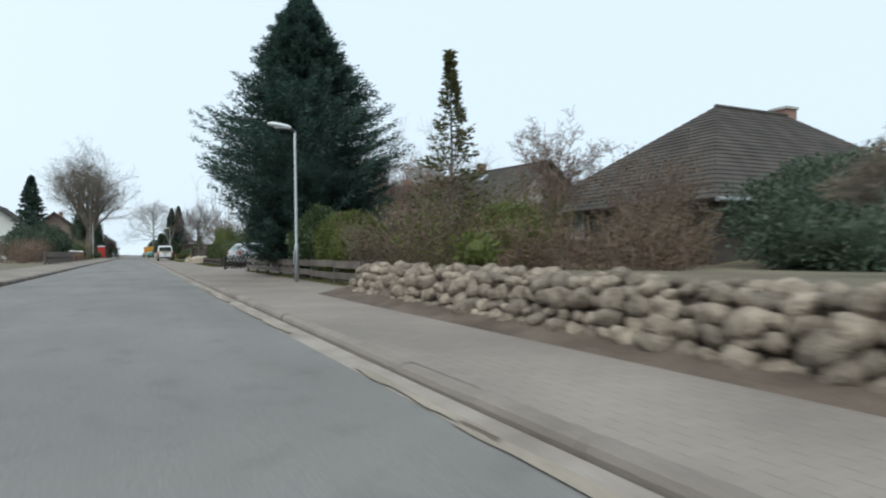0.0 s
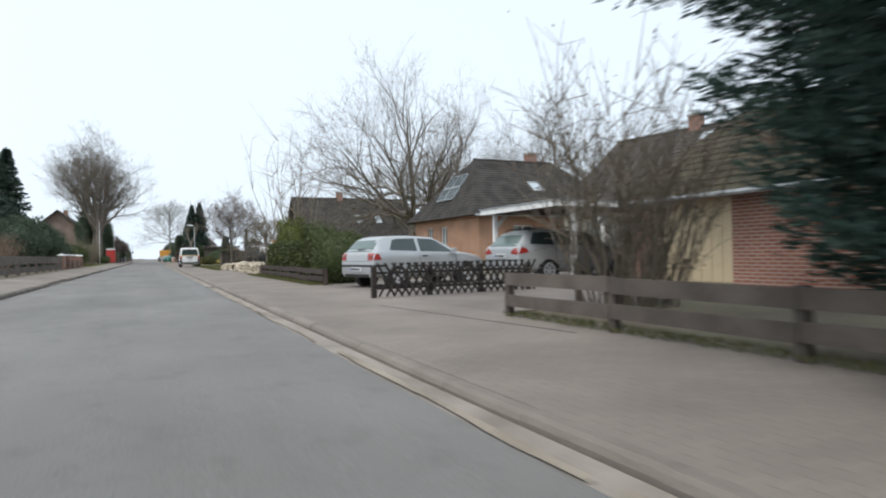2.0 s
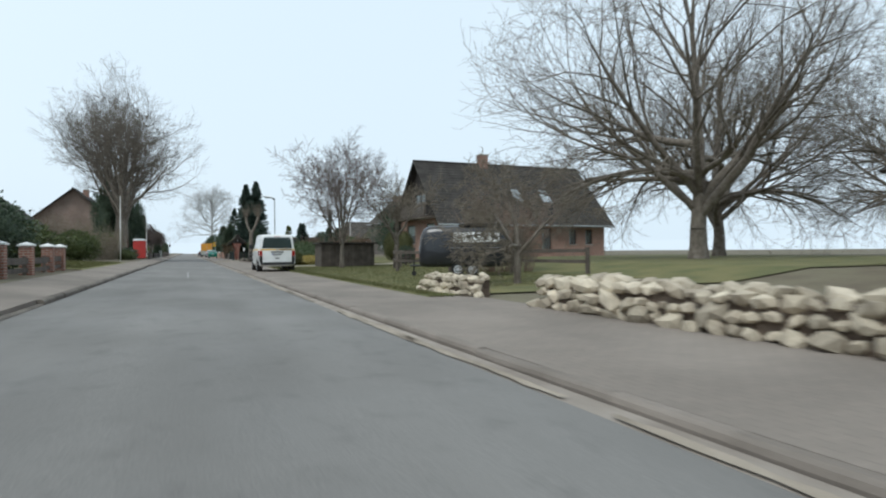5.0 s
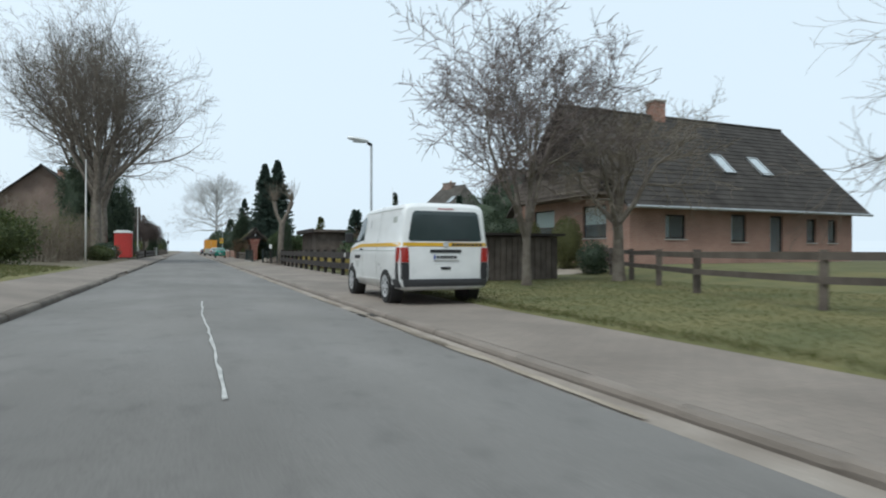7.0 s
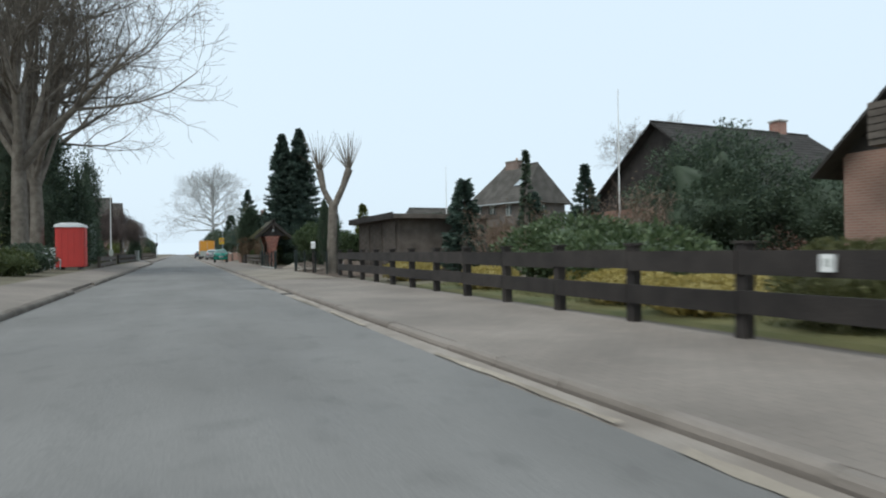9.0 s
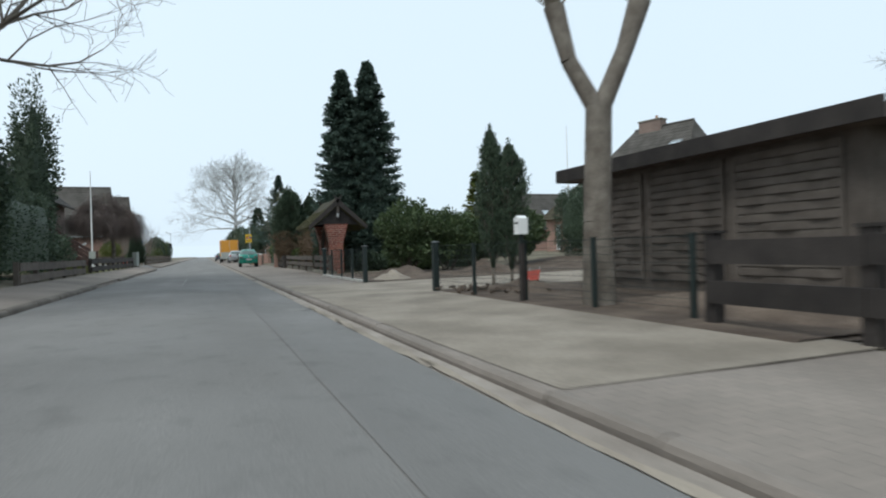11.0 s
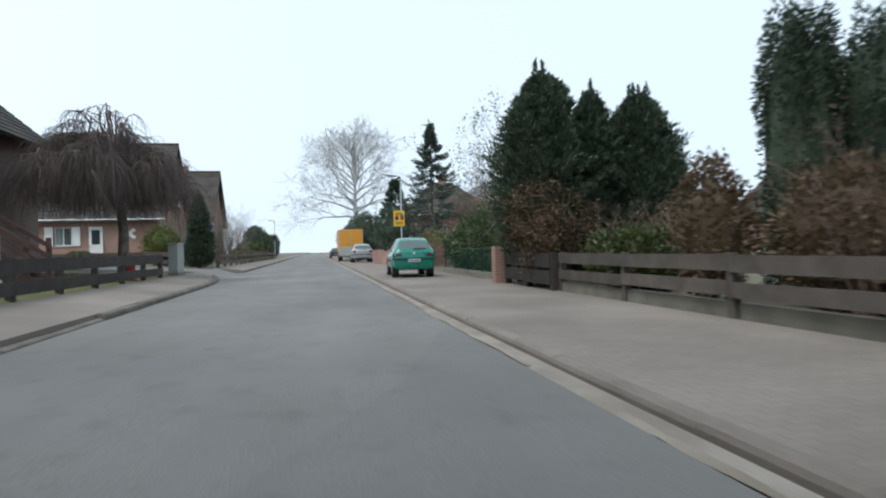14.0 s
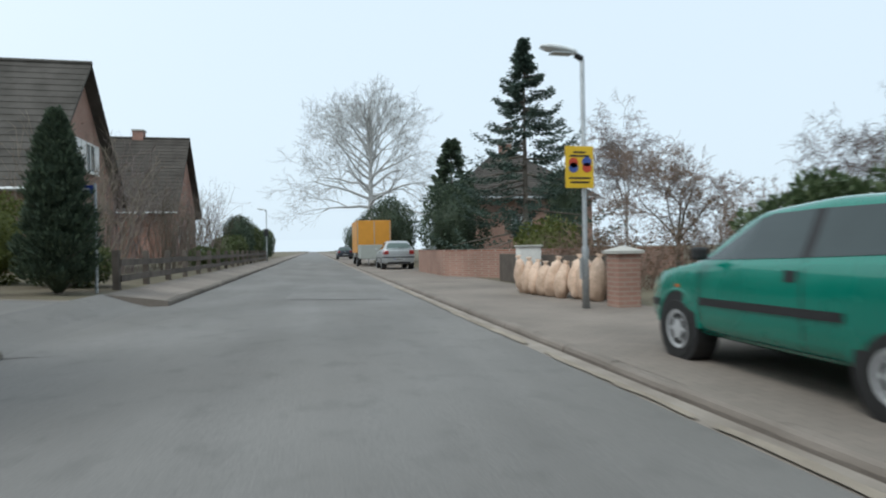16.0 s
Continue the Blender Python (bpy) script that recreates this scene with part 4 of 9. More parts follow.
def roof_window(parent, a, b, d, u0, u1, v0, v1, glass_mat=None, name="roof_window", bars=1, frame=None):
    """A window or panel lying on a roof face with corner a, eave direction to b and slope direction to d (fractions)."""
    a, b, d = Vector(a), Vector(b), Vector(d)
    ex, ey = (b - a), (d - a)
    nor = ex.cross(ey).normalized()
    if nor.z < 0:
        nor = -nor
    pt = lambda u, v, h: a + ex * u + ey * v + nor * h
    w = new(name)
    w.parent = parent
    fu, fv = 0.07 / ex.length, 0.07 / ey.length

    def slab(u0, u1, v0, v1, h0, h1):
        return [pt(u, v, h) for h in (h0, h1) for v in (v0, v1) for u in (u0, u1)]
    faces = [(0, 2, 3, 1), (4, 5, 7, 6), (0, 1, 5, 4), (2, 6, 7, 3), (0, 4, 6, 2), (1, 3, 7, 5)]
    g = Geo()
    for r in ((u0, u1, v0, v0 + fv), (u0, u1, v1 - fv, v1), (u0, u0 + fu, v0, v1), (u1 - fu, u1, v0, v1)):
        g.add(slab(*r, 0.03, 0.12), faces)
    for k in range(1, bars):
        c = u0 + (u1 - u0) * k / bars
        g.add(slab(c - fu / 2, c + fu / 2, v0, v1, 0.03, 0.12), faces)
    g.make("window_frame", frame or STEEL, w)
    Geo().add(slab(u0 + fu, u1 - fu, v0 + fv, v1 - fv, 0.05, 0.085), faces).make("pane", glass_mat or GLASS_SKY, w)
    return w


def house(name, label, x0, x1, y0, y1, base, eave, ridge, axis, mats, over=0.5, hip=(0.0, 0.0), windows=(), style="white", chim=(), gable=None, tiles=0.34, blinds=False, chim_mat=None):
    """A house: walls with through windows, a tiled roof with the ridge along an axis, hipped ends by hip metres."""
    wall_mat, tile = mats
    h = thing(name, label, "house", None)
    t = 0.3
    sides = {"south": ((x0, y0), (x1, y0)), "east": ((x1, y0), (x1, y1)), "north": ((x1, y1), (x0, y1)), "west": ((x0, y1), (x0, y0))}
    for key, (p, q) in sides.items():
        holes = [w[1:5] for w in windows if w[0] == key]
        g = Geo()
        trim = 0.0 if key in ("south", "north") else t + 0.002
        pv, qv = Vector(p), Vector(q)
        dv = (qv - pv).normalized() * trim
        pp, dd, inw = wall_mesh(g, pv + dv, qv - dv, base - 0.4, eave, t, [(a - trim, b - trim, c, d) for a, b, c, d in holes])
        wall = g.make("wall", wall_mat, h)
        for a, b, c, d in holes:
            window_in(h, pp, dd, inw, (a - trim, b - trim, c, d), style, not blinds, blinds and key == "west")
    Geo().box(x0 + 0.4, x1 - 0.4, y0 + 0.4, y1 - 0.4, base - 0.1, base).make("floor_slab", INSIDE, h)
    Geo().box(x0 + 0.32, x1 - 0.32, y0 + 0.32, y1 - 0.32, eave - 0.12, eave - 0.02).make("ceiling_slab", INSIDE, h)
    X0, X1, Y0, Y1 = x0 - over, x1 + over, y0 - over, y1 + over
    if axis == "x":
        yc = (y0 + y1) / 2
        drop = eave - (ridge - eave) * over / (yc - y0)
        ra, rb = (X0 + hip[0], yc, ridge), (X1 - hip[1], yc, ridge)
        c = [(X0, Y0, drop), (X1, Y0, drop), (X1, Y1, drop), (X0, Y1, drop)]
        s1 = (c[0], c[1], rb, ra)
        s2 = (c[2], c[3], ra, rb)
        e1, e2 = (c[3], c[0], ra, ra), (c[1], c[2], rb, rb)
        tri = (lambda xx: [(xx, y0), (xx, y1), (xx, yc)], x0, x1)
    else:
        xc = (x0 + x1) / 2
        drop = eave - (ridge - eave) * over / (xc - x0)
        ra, rb = (xc, Y0 + hip[0], ridge), (xc, Y1 - hip[1], ridge)
        c = [(X0, Y0, drop), (X1, Y0, drop), (X1, Y1, drop), (X0, Y1, drop)]
        s1 = (c[3], c[0], ra, rb)
        s2 = (c[1], c[2], rb, ra)
        e1, e2 = (c[0], c[1], ra, ra), (c[2], c[3], rb, rb)
    for s in (s1, s2):
        roof_slope(h, s, tile, tiles)
    for k, e in ((0, e1), (1, e2)):
        if hip[k]:
            roof_slope(h, e, tile, tiles)
        else:
            gm = gable or wall_mat
            g = Geo()
            if axis == "x":
                xx = x0 if k == 0 else x1 - 0.25
                g.prism([(y0 + 0.01, eave), (y1 - 0.01, eave), (yc, ridge - 0.14)], xx, xx + 0.25, "x")
            else:
                yy = y0 if k == 0 else y1 - 0.25
                g.prism([(x0 + 0.01, eave), (x1 - 0.01, eave), (xc, ridge - 0.14)], yy, yy + 0.25, "y")
            g.make("gable", gm, h)
    ridge_bar = Geo().tube(ra, rb, 0.1, 0.1, 8) if (Vector(ra) - Vector(rb)).length > 0.1 else Geo().box(ra[0] - 0.1, ra[0] + 0.1, ra[1] - 0.1, ra[1] + 0.1, ra[2], ra[2] + 0.05)
    ridge_bar.make("ridge_tiles", tile, h)
    g = Geo()
    if axis == "x":
        g.tube((X0, Y0 - 0.06, drop - 0.04), (X1, Y0 - 0.06, drop - 0.04), 0.07, 0.07, 8)
    else:
        g.tube((X0 - 0.06, Y0, drop - 0.04), (X0 - 0.06, Y1, drop - 0.04), 0.07, 0.07, 8)
    g.make("rain_gutter", STEEL, h)
    for cx, cy, cz in chim:
        chimney(h, cx, cy, cz - 1.6, cz, 1.1 if chim_mat else 0.7, mat=chim_mat or BRICK_RED)
    return h, s1, s2, e1, e2


# house behind the fieldstone wall
ha, a1, a2, a3, a4 = house("house", "dark brown house with a big hipped tile roof", 14.9, 29.9, 8.6, 16.9, 0.45, 2.65, 6.15, "x", (WOOD_BROWN, TILE_BROWN), 0.6, (6.0, 6.0),
                           [("south", 3, 4.4, 1.2, 2.3), ("west", 2, 3.4, 1.2, 2.3), ("west", 5, 6.4, 1.2, 2.3)], "white", [(25.0, 13.2, 6.6)])


def face_window(parent, origin, turn, w, h, style="white", cross=True):
    """A window set on a gable: frame, pane and sill, its back against the wall."""
    win = new("window")
    win.parent = parent
    win.matrix_basis = pose(*origin, 0, 0, turn)
    f = 0.08
    mat = {"white": PAINT_WHITE, "dark": WOOD_DARK}[style]
    g = Geo().box(0, w, -0.05, 0.02, 0, f).box(0, w, -0.05, 0.02, h - f, h).box(0, f, -0.05, 0.02, f, h - f).box(w - f, w, -0.05, 0.02, f, h - f)
    if cross:
        g.box(w / 2 - 0.035, w / 2 + 0.035, -0.05, 0.02, f, h - f)
    g.make("window_frame", mat, win)
    Geo().box(f, w - f, -0.02, 0.0, f, h - f).make("pane", GLASS_CAR, win)
    Geo().box(-0.04, w + 0.04, -0.12, 0, -0.05, 0).make("sill", CONCRETE, win)
    return win



# cream house behind the carport, ridge along the street
hz, z1_, z2_, *_ = house("house", "cream rendered house with a steep brown tile roof", 19.8, 30.2, 32.2, 43.7, 0.5, 3.15, 7.1, "y", (RENDER_CREAM, TILE_BROWN), 0.5, (0, 0),
                         [("west", 1.6, 3.7, 1.1, 2.35), ("west", 6.5, 8.0, 1.35, 2.55), ("south", 2, 3.4, 1.4, 2.6), ("south", 6, 7.4, 1.4, 2.6)], "white", ())
chimney(hz, 25.0, 39.3, 6.3, 7.8, 0.55)
face_window(hz, (24.3, 32.2, 4.1), 0, 1.4, 1.1)
hz.matrix_basis = pose(25, 43.2, 0, 0, 0, 10.5) @ Matrix.Translation((-25, -43.2, 0))
roof_window(hz, z1_[0], z1_[1], z1_[3], 0.46, 0.51, 0.78, 0.9)
porch_z = thing("house_porch", "small white porch roof over a front door", "porch", pose(18.7, 37.4, 0.4))
Geo().prism([(-1.4, 1.93), (1.4, 1.93), (0, 2.72)], 0, 1.05, "x").make("roof", TILE_BROWN, porch_z)
Geo().prism([(-1.5, 1.9), (-1.3, 1.9), (0, 2.62), (1.3, 1.9), (1.5, 1.9), (0, 2.78)], -0.06, -0.004, "x").make("bargeboard", PAINT_WHITE, porch_z)
for yy in (-1.2, 1.2):
    Geo().box(0.05, 0.19, yy - 0.07, yy + 0.07, -0.05, 1.93).make("post", PAINT_WHITE, porch_z)

# brick garage
garage = thing("garage", "red-brown brick garage with a beige door and tiled roof", "garage")
g = Geo()
pp, dd, inw = wall_mesh(g, (12.1, 29.7), (12.1, 23.5), 0.0, 2.35, 0.3, [(0.75, 3.2, -0.1, 2.1)])
g.make("wall", BRICK_RED, garage)
g = Geo()
wall_mesh(g, (18, 29.7), (12.402, 29.7), 0.0, 2.35, 0.3)
g.make("wall", BRICK_RED, garage)
g = Geo()
wall_mesh(g, (12.402, 23.5), (18, 23.5), 0.0, 2.35, 0.3)
g.make("wall", BRICK_RED, garage)
Geo().box(17.7, 18.0, 23.81, 29.39, 0, 2.35).make("wall", BRICK_RED, garage)
door = Geo().box(12.22, 12.28, 26.5, 28.95, 0.12, 2.1).make("garage_door", plain("beige_door_paint", (0.56, 0.46, 0.3), 0.5), garage)
for k in range(8):
    Geo().box(12.2, 12.219, 26.55 + k * 0.3, 26.8 + k * 0.3, 0.16, 2.06).make("door_board", bpy.data.materials["beige_door_paint"], door)
roof_slope(garage, ((11.6, 30.1, 2.15), (11.6, 23.1, 2.15), (15.05, 24.6, 4.6), (15.05, 28.6, 4.6)), TILE_MOSSY)
roof_slope(garage, ((18.5, 23.1, 2.15), (18.5, 30.1, 2.15), (15.05, 28.6, 4.6), (15.05, 24.6, 4.6)), TILE_MOSSY)
roof_slope(garage, ((18.5, 30.1, 2.15), (11.6, 30.1, 2.15), (15.05, 28.6, 4.6), (15.05, 28.6, 4.6)), TILE_MOSSY)
roof_slope(garage, ((11.6, 23.1, 2.15), (18.5, 23.1, 2.15), (15.05, 24.6, 4.6), (15.05, 24.6, 4.6)), TILE_MOSSY)
Geo().tube((11.55, 23.1, 2.12), (11.55, 30.1, 2.12), 0.06, 0.06, 8).make("rain_gutter", STEEL, garage)

# carport with white beams
carport = thing("carport", "open carport with white-painted posts and beams", "carport")
Geo().prism([(9.5, 29.4), (11.5, 29.4), (11.5, 30.2), (14.2, 30.2), (14.2, 33.15), (9.5, 33.15)], 2.15, 2.2, "z").make("roof", WOOD_BROWN, carport)
Geo().box(9.45, 9.498, 29.35, 33.2, 2.06, 2.215).make("front_board", PAINT_WHITE, carport)
Geo().box(9.5, 14.2, 33.152, 33.2, 2.06, 2.215).make("side_board", PAINT_WHITE, carport)
Geo().box(9.5, 11.5, 29.35, 29.398, 2.06, 2.215).make("side_board", PAINT_WHITE, carport)
Geo().box(9.42, 9.53, 29.32, 33.22, 2.216, 2.24).box(9.531, 11.5, 29.32, 29.43, 2.216, 2.24).make("edge_strip", STEEL, carport)
for k in range(6):
    Geo().box(9.6, 11.4, 29.5 + k * 0.6, 29.58 + k * 0.6, 2.04, 2.148).make("rafter", WOOD_GREY, carport)
for xx, yy in ((10.15, 29.62), (9.7, 32.75), (13.6, 32.9)):
    post = Geo().box(xx - 0.055, xx + 0.055, yy - 0.055, yy + 0.055, 0.05, 2.148).make("post", PAINT_WHITE, carport)
    Geo().add([(xx + 0.055, yy - 0.04, 1.62), (xx + 0.055, yy + 0.04, 1.62), (xx + 0.055, yy + 0.04, 1.74), (xx + 0.055, yy - 0.04, 1.74),
               (xx + 0.44, yy - 0.04, 2.03), (xx + 0.44, yy + 0.04, 2.03), (xx + 0.44, yy + 0.04, 2.146), (xx + 0.44, yy - 0.04, 2.146)],
              [(0, 1, 2, 3), (4, 7, 6, 5), (0, 4, 5, 1), (3, 2, 6, 7), (0, 3, 7, 4), (1, 5, 6, 2)]).make("brace", PAINT_WHITE, post)
Geo().box(14.0, 14.12, 30.25, 32.79, 0.1, 2.188).make("back_wall", RENDER_WHITE, carport)

# orange brick house with a dark hipped roof and roof windows
hc, b1, b2, b3, b4 = house("house", "orange brick house with a dark hipped tile roof", 18.5, 31.0, 49.5, 59.3, 0.5, 3.65, 7.45, "x", (BRICK_ORANGE, TILE_DARK), 0.55, (3.0, 4.0),
                           [("west", 2.2, 3.1, 1.5, 2.7), ("west", 4.4, 5.4, 1.5, 2.7), ("south", 2.5, 4.0, 1.4, 2.6), ("south", 6.4, 7.5, 0.55, 2.6)], "white", [(25.9, 54.7, 8.2)])
for v in (0.3, 0.515):
    roof_window(hc, b3[0], b3[1], (b3[0][0] + 3.0, b3[0][1], 7.45), 0.34, 0.58, v, v + 0.21, GLASS_CAR, "roof_panel", 2)
roof_window(hc, b1[0], b1[1], (b1[0][0], b1[0][1] + 5.4, 7.45), 0.42, 0.49, 0.4, 0.57)

# long brick farmhouse: dark wooden gable with a balcony towards the street
hd, c1, c2, c3, c4 = house("house", "brick farmhouse with a dark wooden gable, balcony and two roof windows", 17.2, 31.9, 90.2, 99.6, 0.5, 3.6, 8.35, "x", (BRICK_PINK, TILE_DARK), 0.6, (0, 0),
                           [("south", 2.0, 3.2, 1.6, 2.7), ("south", 6.0, 7.0, 1.5, 2.8), ("south", 8.6, 9.5, 0.9, 2.8), ("south", 11.2, 11.9, 1.5, 2.7), ("south", 12.8, 13.5, 1.5, 2.7),
                            ("west", 1.5, 3.55, 1.66, 3.2), ("west", 6.0, 7.8, 1.66, 3.2)], "dark", [(22.9, 94.9, 9.2)], WOOD_DARK, blinds=True)
for u in (0.48, 0.645):
    roof_window(hd, c1[0], c1[1], (c1[0][0], 94.9, 8.35), u, u + 0.048, 0.36, 0.56)
balcony = thing("balcony", "dark wooden balcony with horizontal boards on a brick house", "balcony")
Geo().box(16.05, 17.19, 90.9, 98.2, 3.55, 3.68).make("floor", WOOD_BROWN, balcony)
for k in range(5):
    Geo().box(16.01, 16.05, 90.9, 98.2, 3.72 + 0.19 * k, 3.88 + 0.19 * k).make("board", WOOD_BROWN, balcony)
for yy in (90.95, 93.3, 95.7, 98.15):
    Geo().box(16.05, 16.15, yy - 0.05, yy + 0.05, 3.68, 4.66).make("post", WOOD_BROWN, balcony)
face_window(hd, (17.2, 95.8, 3.95), -90, 2.4, 1.7, "dark")

# houses farther back on the same side
hf, f1_, *_ = house("house", "large house with a dark tile roof among trees", 24.5, 36.5, 108.5, 121, 0.55, 3.3, 8.05, "x", (BRICK_RED, TILE_DARK), 0.5, (0, 0),
                    [("west", 4, 5.2, 1.5, 2.7), ("west", 8, 9.2, 1.5, 2.7)], "white", [(34.6, 115, 8.9)], WOOD_DARK)
hh, h1_, h2_, h3_, h4_ = house("house", "tall grey house with a steep weathered tile roof", -2.9, 2.9, -3.2, 4.4, 0.55, 6.03, 9.46, "y", (BRICK_GREY, TILE_GREY), 0.5, (1.35, 2.5),
                               [("west", 0.9, 1.6, 4.25, 5.35), ("west", 2.7, 3.6, 4.25, 5.35), ("west", 5.0, 5.9, 4.25, 5.35), ("west", 2.5, 3.6, 1.5, 2.7), ("south", 1.8, 2.9, 4.25, 5.35)], "white", ())
hh.matrix_basis = pose(31.5, 141.4, 0, 0, 0, 15)
stack = Geo().box(-0.3, 0.45, 0.1, 1.9, 8.6, 9.95).make("chimney", BRICK_BROWN, hh)
Geo().box(-0.36, 0.51, 0.04, 1.96, 9.95, 10.03).make("chimney_cap", CONCRETE_DARK, stack)
Geo().tube((0.05, 0.6, 10.03), (0.05, 0.6, 10.3), 0.1, 0.1, 8).make("chimney_pot", BRICK_ORANGE, stack)
roof_window(hh, h1_[0], h1_[1], h1_[3], 0.56, 0.66, 0.42, 0.62)
hb, *_ = house("house", "low annexe with a mossy brown tile roof", 28.3, 34.3, 147.6, 152.6, 0.55, 3.75, 6.3, "x", (BRICK_PINK, TILE_MOSSY), 0.5, (2.4, 2.4), [("west", 1.4, 2.3, 0.7, 2.8), ("south", 1.5, 2.6, 1.4, 2.6)], "white", ())
hr, r1_, *_ = house("house", "long pinkish brick house with a grey tile roof", 27.5, 43.0, 160.8, 169.8, 0.6, 3.15, 6.75, "x", (BRICK_PINK, TILE_GREY), 0.5, (1.2, 4.0),
               [("south", 9.6, 11.4, 1.3, 2.5), ("south", 3.0, 4.4, 1.3, 2.5), ("west", 3, 4.3, 1.4, 2.5)], "white", ())
roof_window(hr, r1_[0], r1_[1], (r1_[0][0], 165.3, 6.75), 0.42, 0.47, 0.3, 0.5)
hs, *_ = house("house", "brick house with a pale tile roof behind conifers", 8.8, 15.8, 186, 197, 0.5, 4.2, 7.2, "x", (BRICK_PINK, TILE_BROWN), 0.5, (3.0, 3.0),
               [("west", 2, 3.2, 1.8, 3.0), ("west", 6, 7.2, 1.8, 3.0), ("south", 2, 3.3, 1.8, 3.0)], "white", [(12.3, 191.5, 8.0)])

# flat-roofed shed clad with woven fence panels
shed = thing("garden_shed", "flat-roofed brown shed clad with woven wooden panels", "shed")
Geo().box(7.95, 12.0, 111.7, 117.7, 0.1, 2.42).make("body", WOOD_BROWN, shed)
Geo().box(7.56, 12.4, 111.3, 118.0, 2.34, 2.52).make("roof", WOOD_BROWN, shed)
Geo().box(7.5, 7.558, 111.25, 118.05, 2.32, 2.58).make("fascia", WOOD_DARK, shed)
Geo().box(7.56, 12.4, 118.002, 118.05, 2.32, 2.58).make("fascia", WOOD_DARK, shed)
for k in range(3):
    y0 = 112.0 + k * 1.9
    panel = Geo().box(7.89, 7.92, y0, y0 + 0.06, 0.3, 2.25).make("woven_panel", WOOD_BROWN, shed)
    Geo().box(7.89, 7.92, y0 + 1.68, y0 + 1.74, 0.3, 2.25).make("stile", WOOD_BROWN, panel)
    g = Geo()
    for j in range(15):
        zz = 0.32 + j * 0.13
        vs, n = [], 12
        for i in range(n + 1):
            yy = y0 + 0.06 + 1.62 * i / n
            xx = 7.905 + 0.022 * math.sin(math.pi * 3 * i / n * 1.0 + (j % 2) * math.pi)
            vs += [(xx - 0.005, yy, zz), (xx - 0.005, yy, zz + 0.115)]
        g.add(vs, [(2 * i, 2 * i + 2, 2 * i + 3, 2 * i + 1) for i in range(n)])
    g.make("weave", WOOD_BROWN, panel)

# small ochre and red-brown garden shed behind the rubble wall
hut = thing("tool_shed", "small ochre and red-brown wooden tool shed", "shed")
Geo().box(6.5, 8.3, 49.2, 51.4, 0.05, 1.72).make("body", WOOD_OCHRE, hut)
Geo().box(6.4, 8.4, 49.1, 51.5, 1.74, 1.8).make("roof", WOOD_OCHRE, hut)
hut_door = Geo().box(6.45, 6.495, 49.45, 51.2, 0.12, 1.64).make("door", WOOD_RED, hut)
for k in range(8):
    Geo().box(6.43, 6.449, 49.47 + k * 0.216, 49.66 + k * 0.216, 0.14, 1.62).make("board", WOOD_RED, hut_door)
lean_to = thing("wood_store", "low dark brown wooden store with a flat roof", "shed")
Geo().box(7.3, 10.7, 86.0, 87.9, 0.05, 1.5).make("body", WOOD_BROWN, lean_to)
for k in range(16):
    Geo().box(7.32 + k * 0.21, 7.5 + k * 0.21, 85.96, 85.998, 0.1, 1.46).make("board", WOOD_BROWN, lean_to)
Geo().box(7.15, 10.85, 85.75, 88.05, 1.52, 1.6).make("roof", WOOD_DARK, lean_to)

# left side of the road
hl, l1_, l2_, *_ = house("house", "dark brick house with an outside stair", -19.5, -9.1, 142.5, 158.75, 0.6, 5.28, 9.75, "y", (BRICK_BROWN, TILE_DARK), 0.65, (0, 0),
                         [("east", 3, 4.2, 2.4, 3.7), ("east", 6, 7.0, 2.4, 3.7), ("east", 8.6, 9.6, 1.7, 3.8), ("east", 11.5, 12.6, 2.4, 3.7)], "white", [(-13.8, 150, 10.3)])
roof_window(hl, l2_[0], l2_[1], l2_[3], 0.55, 0.61, 0.35, 0.55)
hm, m1_, m2_, *_ = house("house", "brick house with a steep grey tile roof and white shutters", -25, -8.9, 174.6, 182.4, 0.6, 3.75, 8.4, "x", (BRICK_PINK, TILE_GREY), 0.45, (0, 0),
                         [("south", 7.5, 8.8, 1.5, 2.6), ("south", 4.0, 5.3, 1.5, 2.6), ("south", 10.35, 11.3, 1.68, 2.8), ("east", 2, 3.2, 1.6, 2.8), ("east", 4.6, 5.8, 1.6, 2.8)], "white", [(-18.5, 178.5, 9.0)])
for u in (176.9, 178.9):
    w = face_window(hm, (-8.88, u, 4.3), 90, 1.0, 1.2)
    for v in (-0.45, 1.05):
        Geo().box(v, v + 0.4, -0.05, -0.01, 0, 1.2).make("shutter", PAINT_WHITE, w)
leaf = Geo().box(-12.75, -12.0, 174.52, 174.58, 0.66, 2.8).make("door", PAINT_WHITE, hm)
Geo().box(-12.6, -12.15, 174.505, 174.518, 1.75, 2.6).make("pane", GLASS_CAR, leaf)
Geo().box(-12.72, -12.69, 174.47, 174.518, 1.55, 1.7).make("door_handle", STEEL, leaf)
for u in (-15.12, -13.66):
    Geo().box(u, u + 0.44, 174.53, 174.59, 1.68, 2.8).make("shutter", PAINT_WHITE, hm)
for u in (-17.95, -16.15, -21.4, -19.65):
    Geo().box(u, u + 0.42, 174.53, 174.59, 1.5, 2.6).make("shutter", PAINT_WHITE, hm)
dormer = Geo().prism([(-19.5, 4.9), (-15.5, 4.9), (-15.5, 6.4), (-19.5, 6.4)], 175.2, 177.2, "y").make("dormer", PAINT_WHITE, hm)
Geo().box(-19.2, -15.8, 175.15, 175.195, 5.1, 6.1).make("pane", GLASS_CAR, dormer)
roof_slope(hm, ((-19.8, 174.9, 6.35), (-15.2, 174.9, 6.35), (-15.2, 178.2, 7.6), (-19.8, 178.2, 7.6)), TILE_GREY)
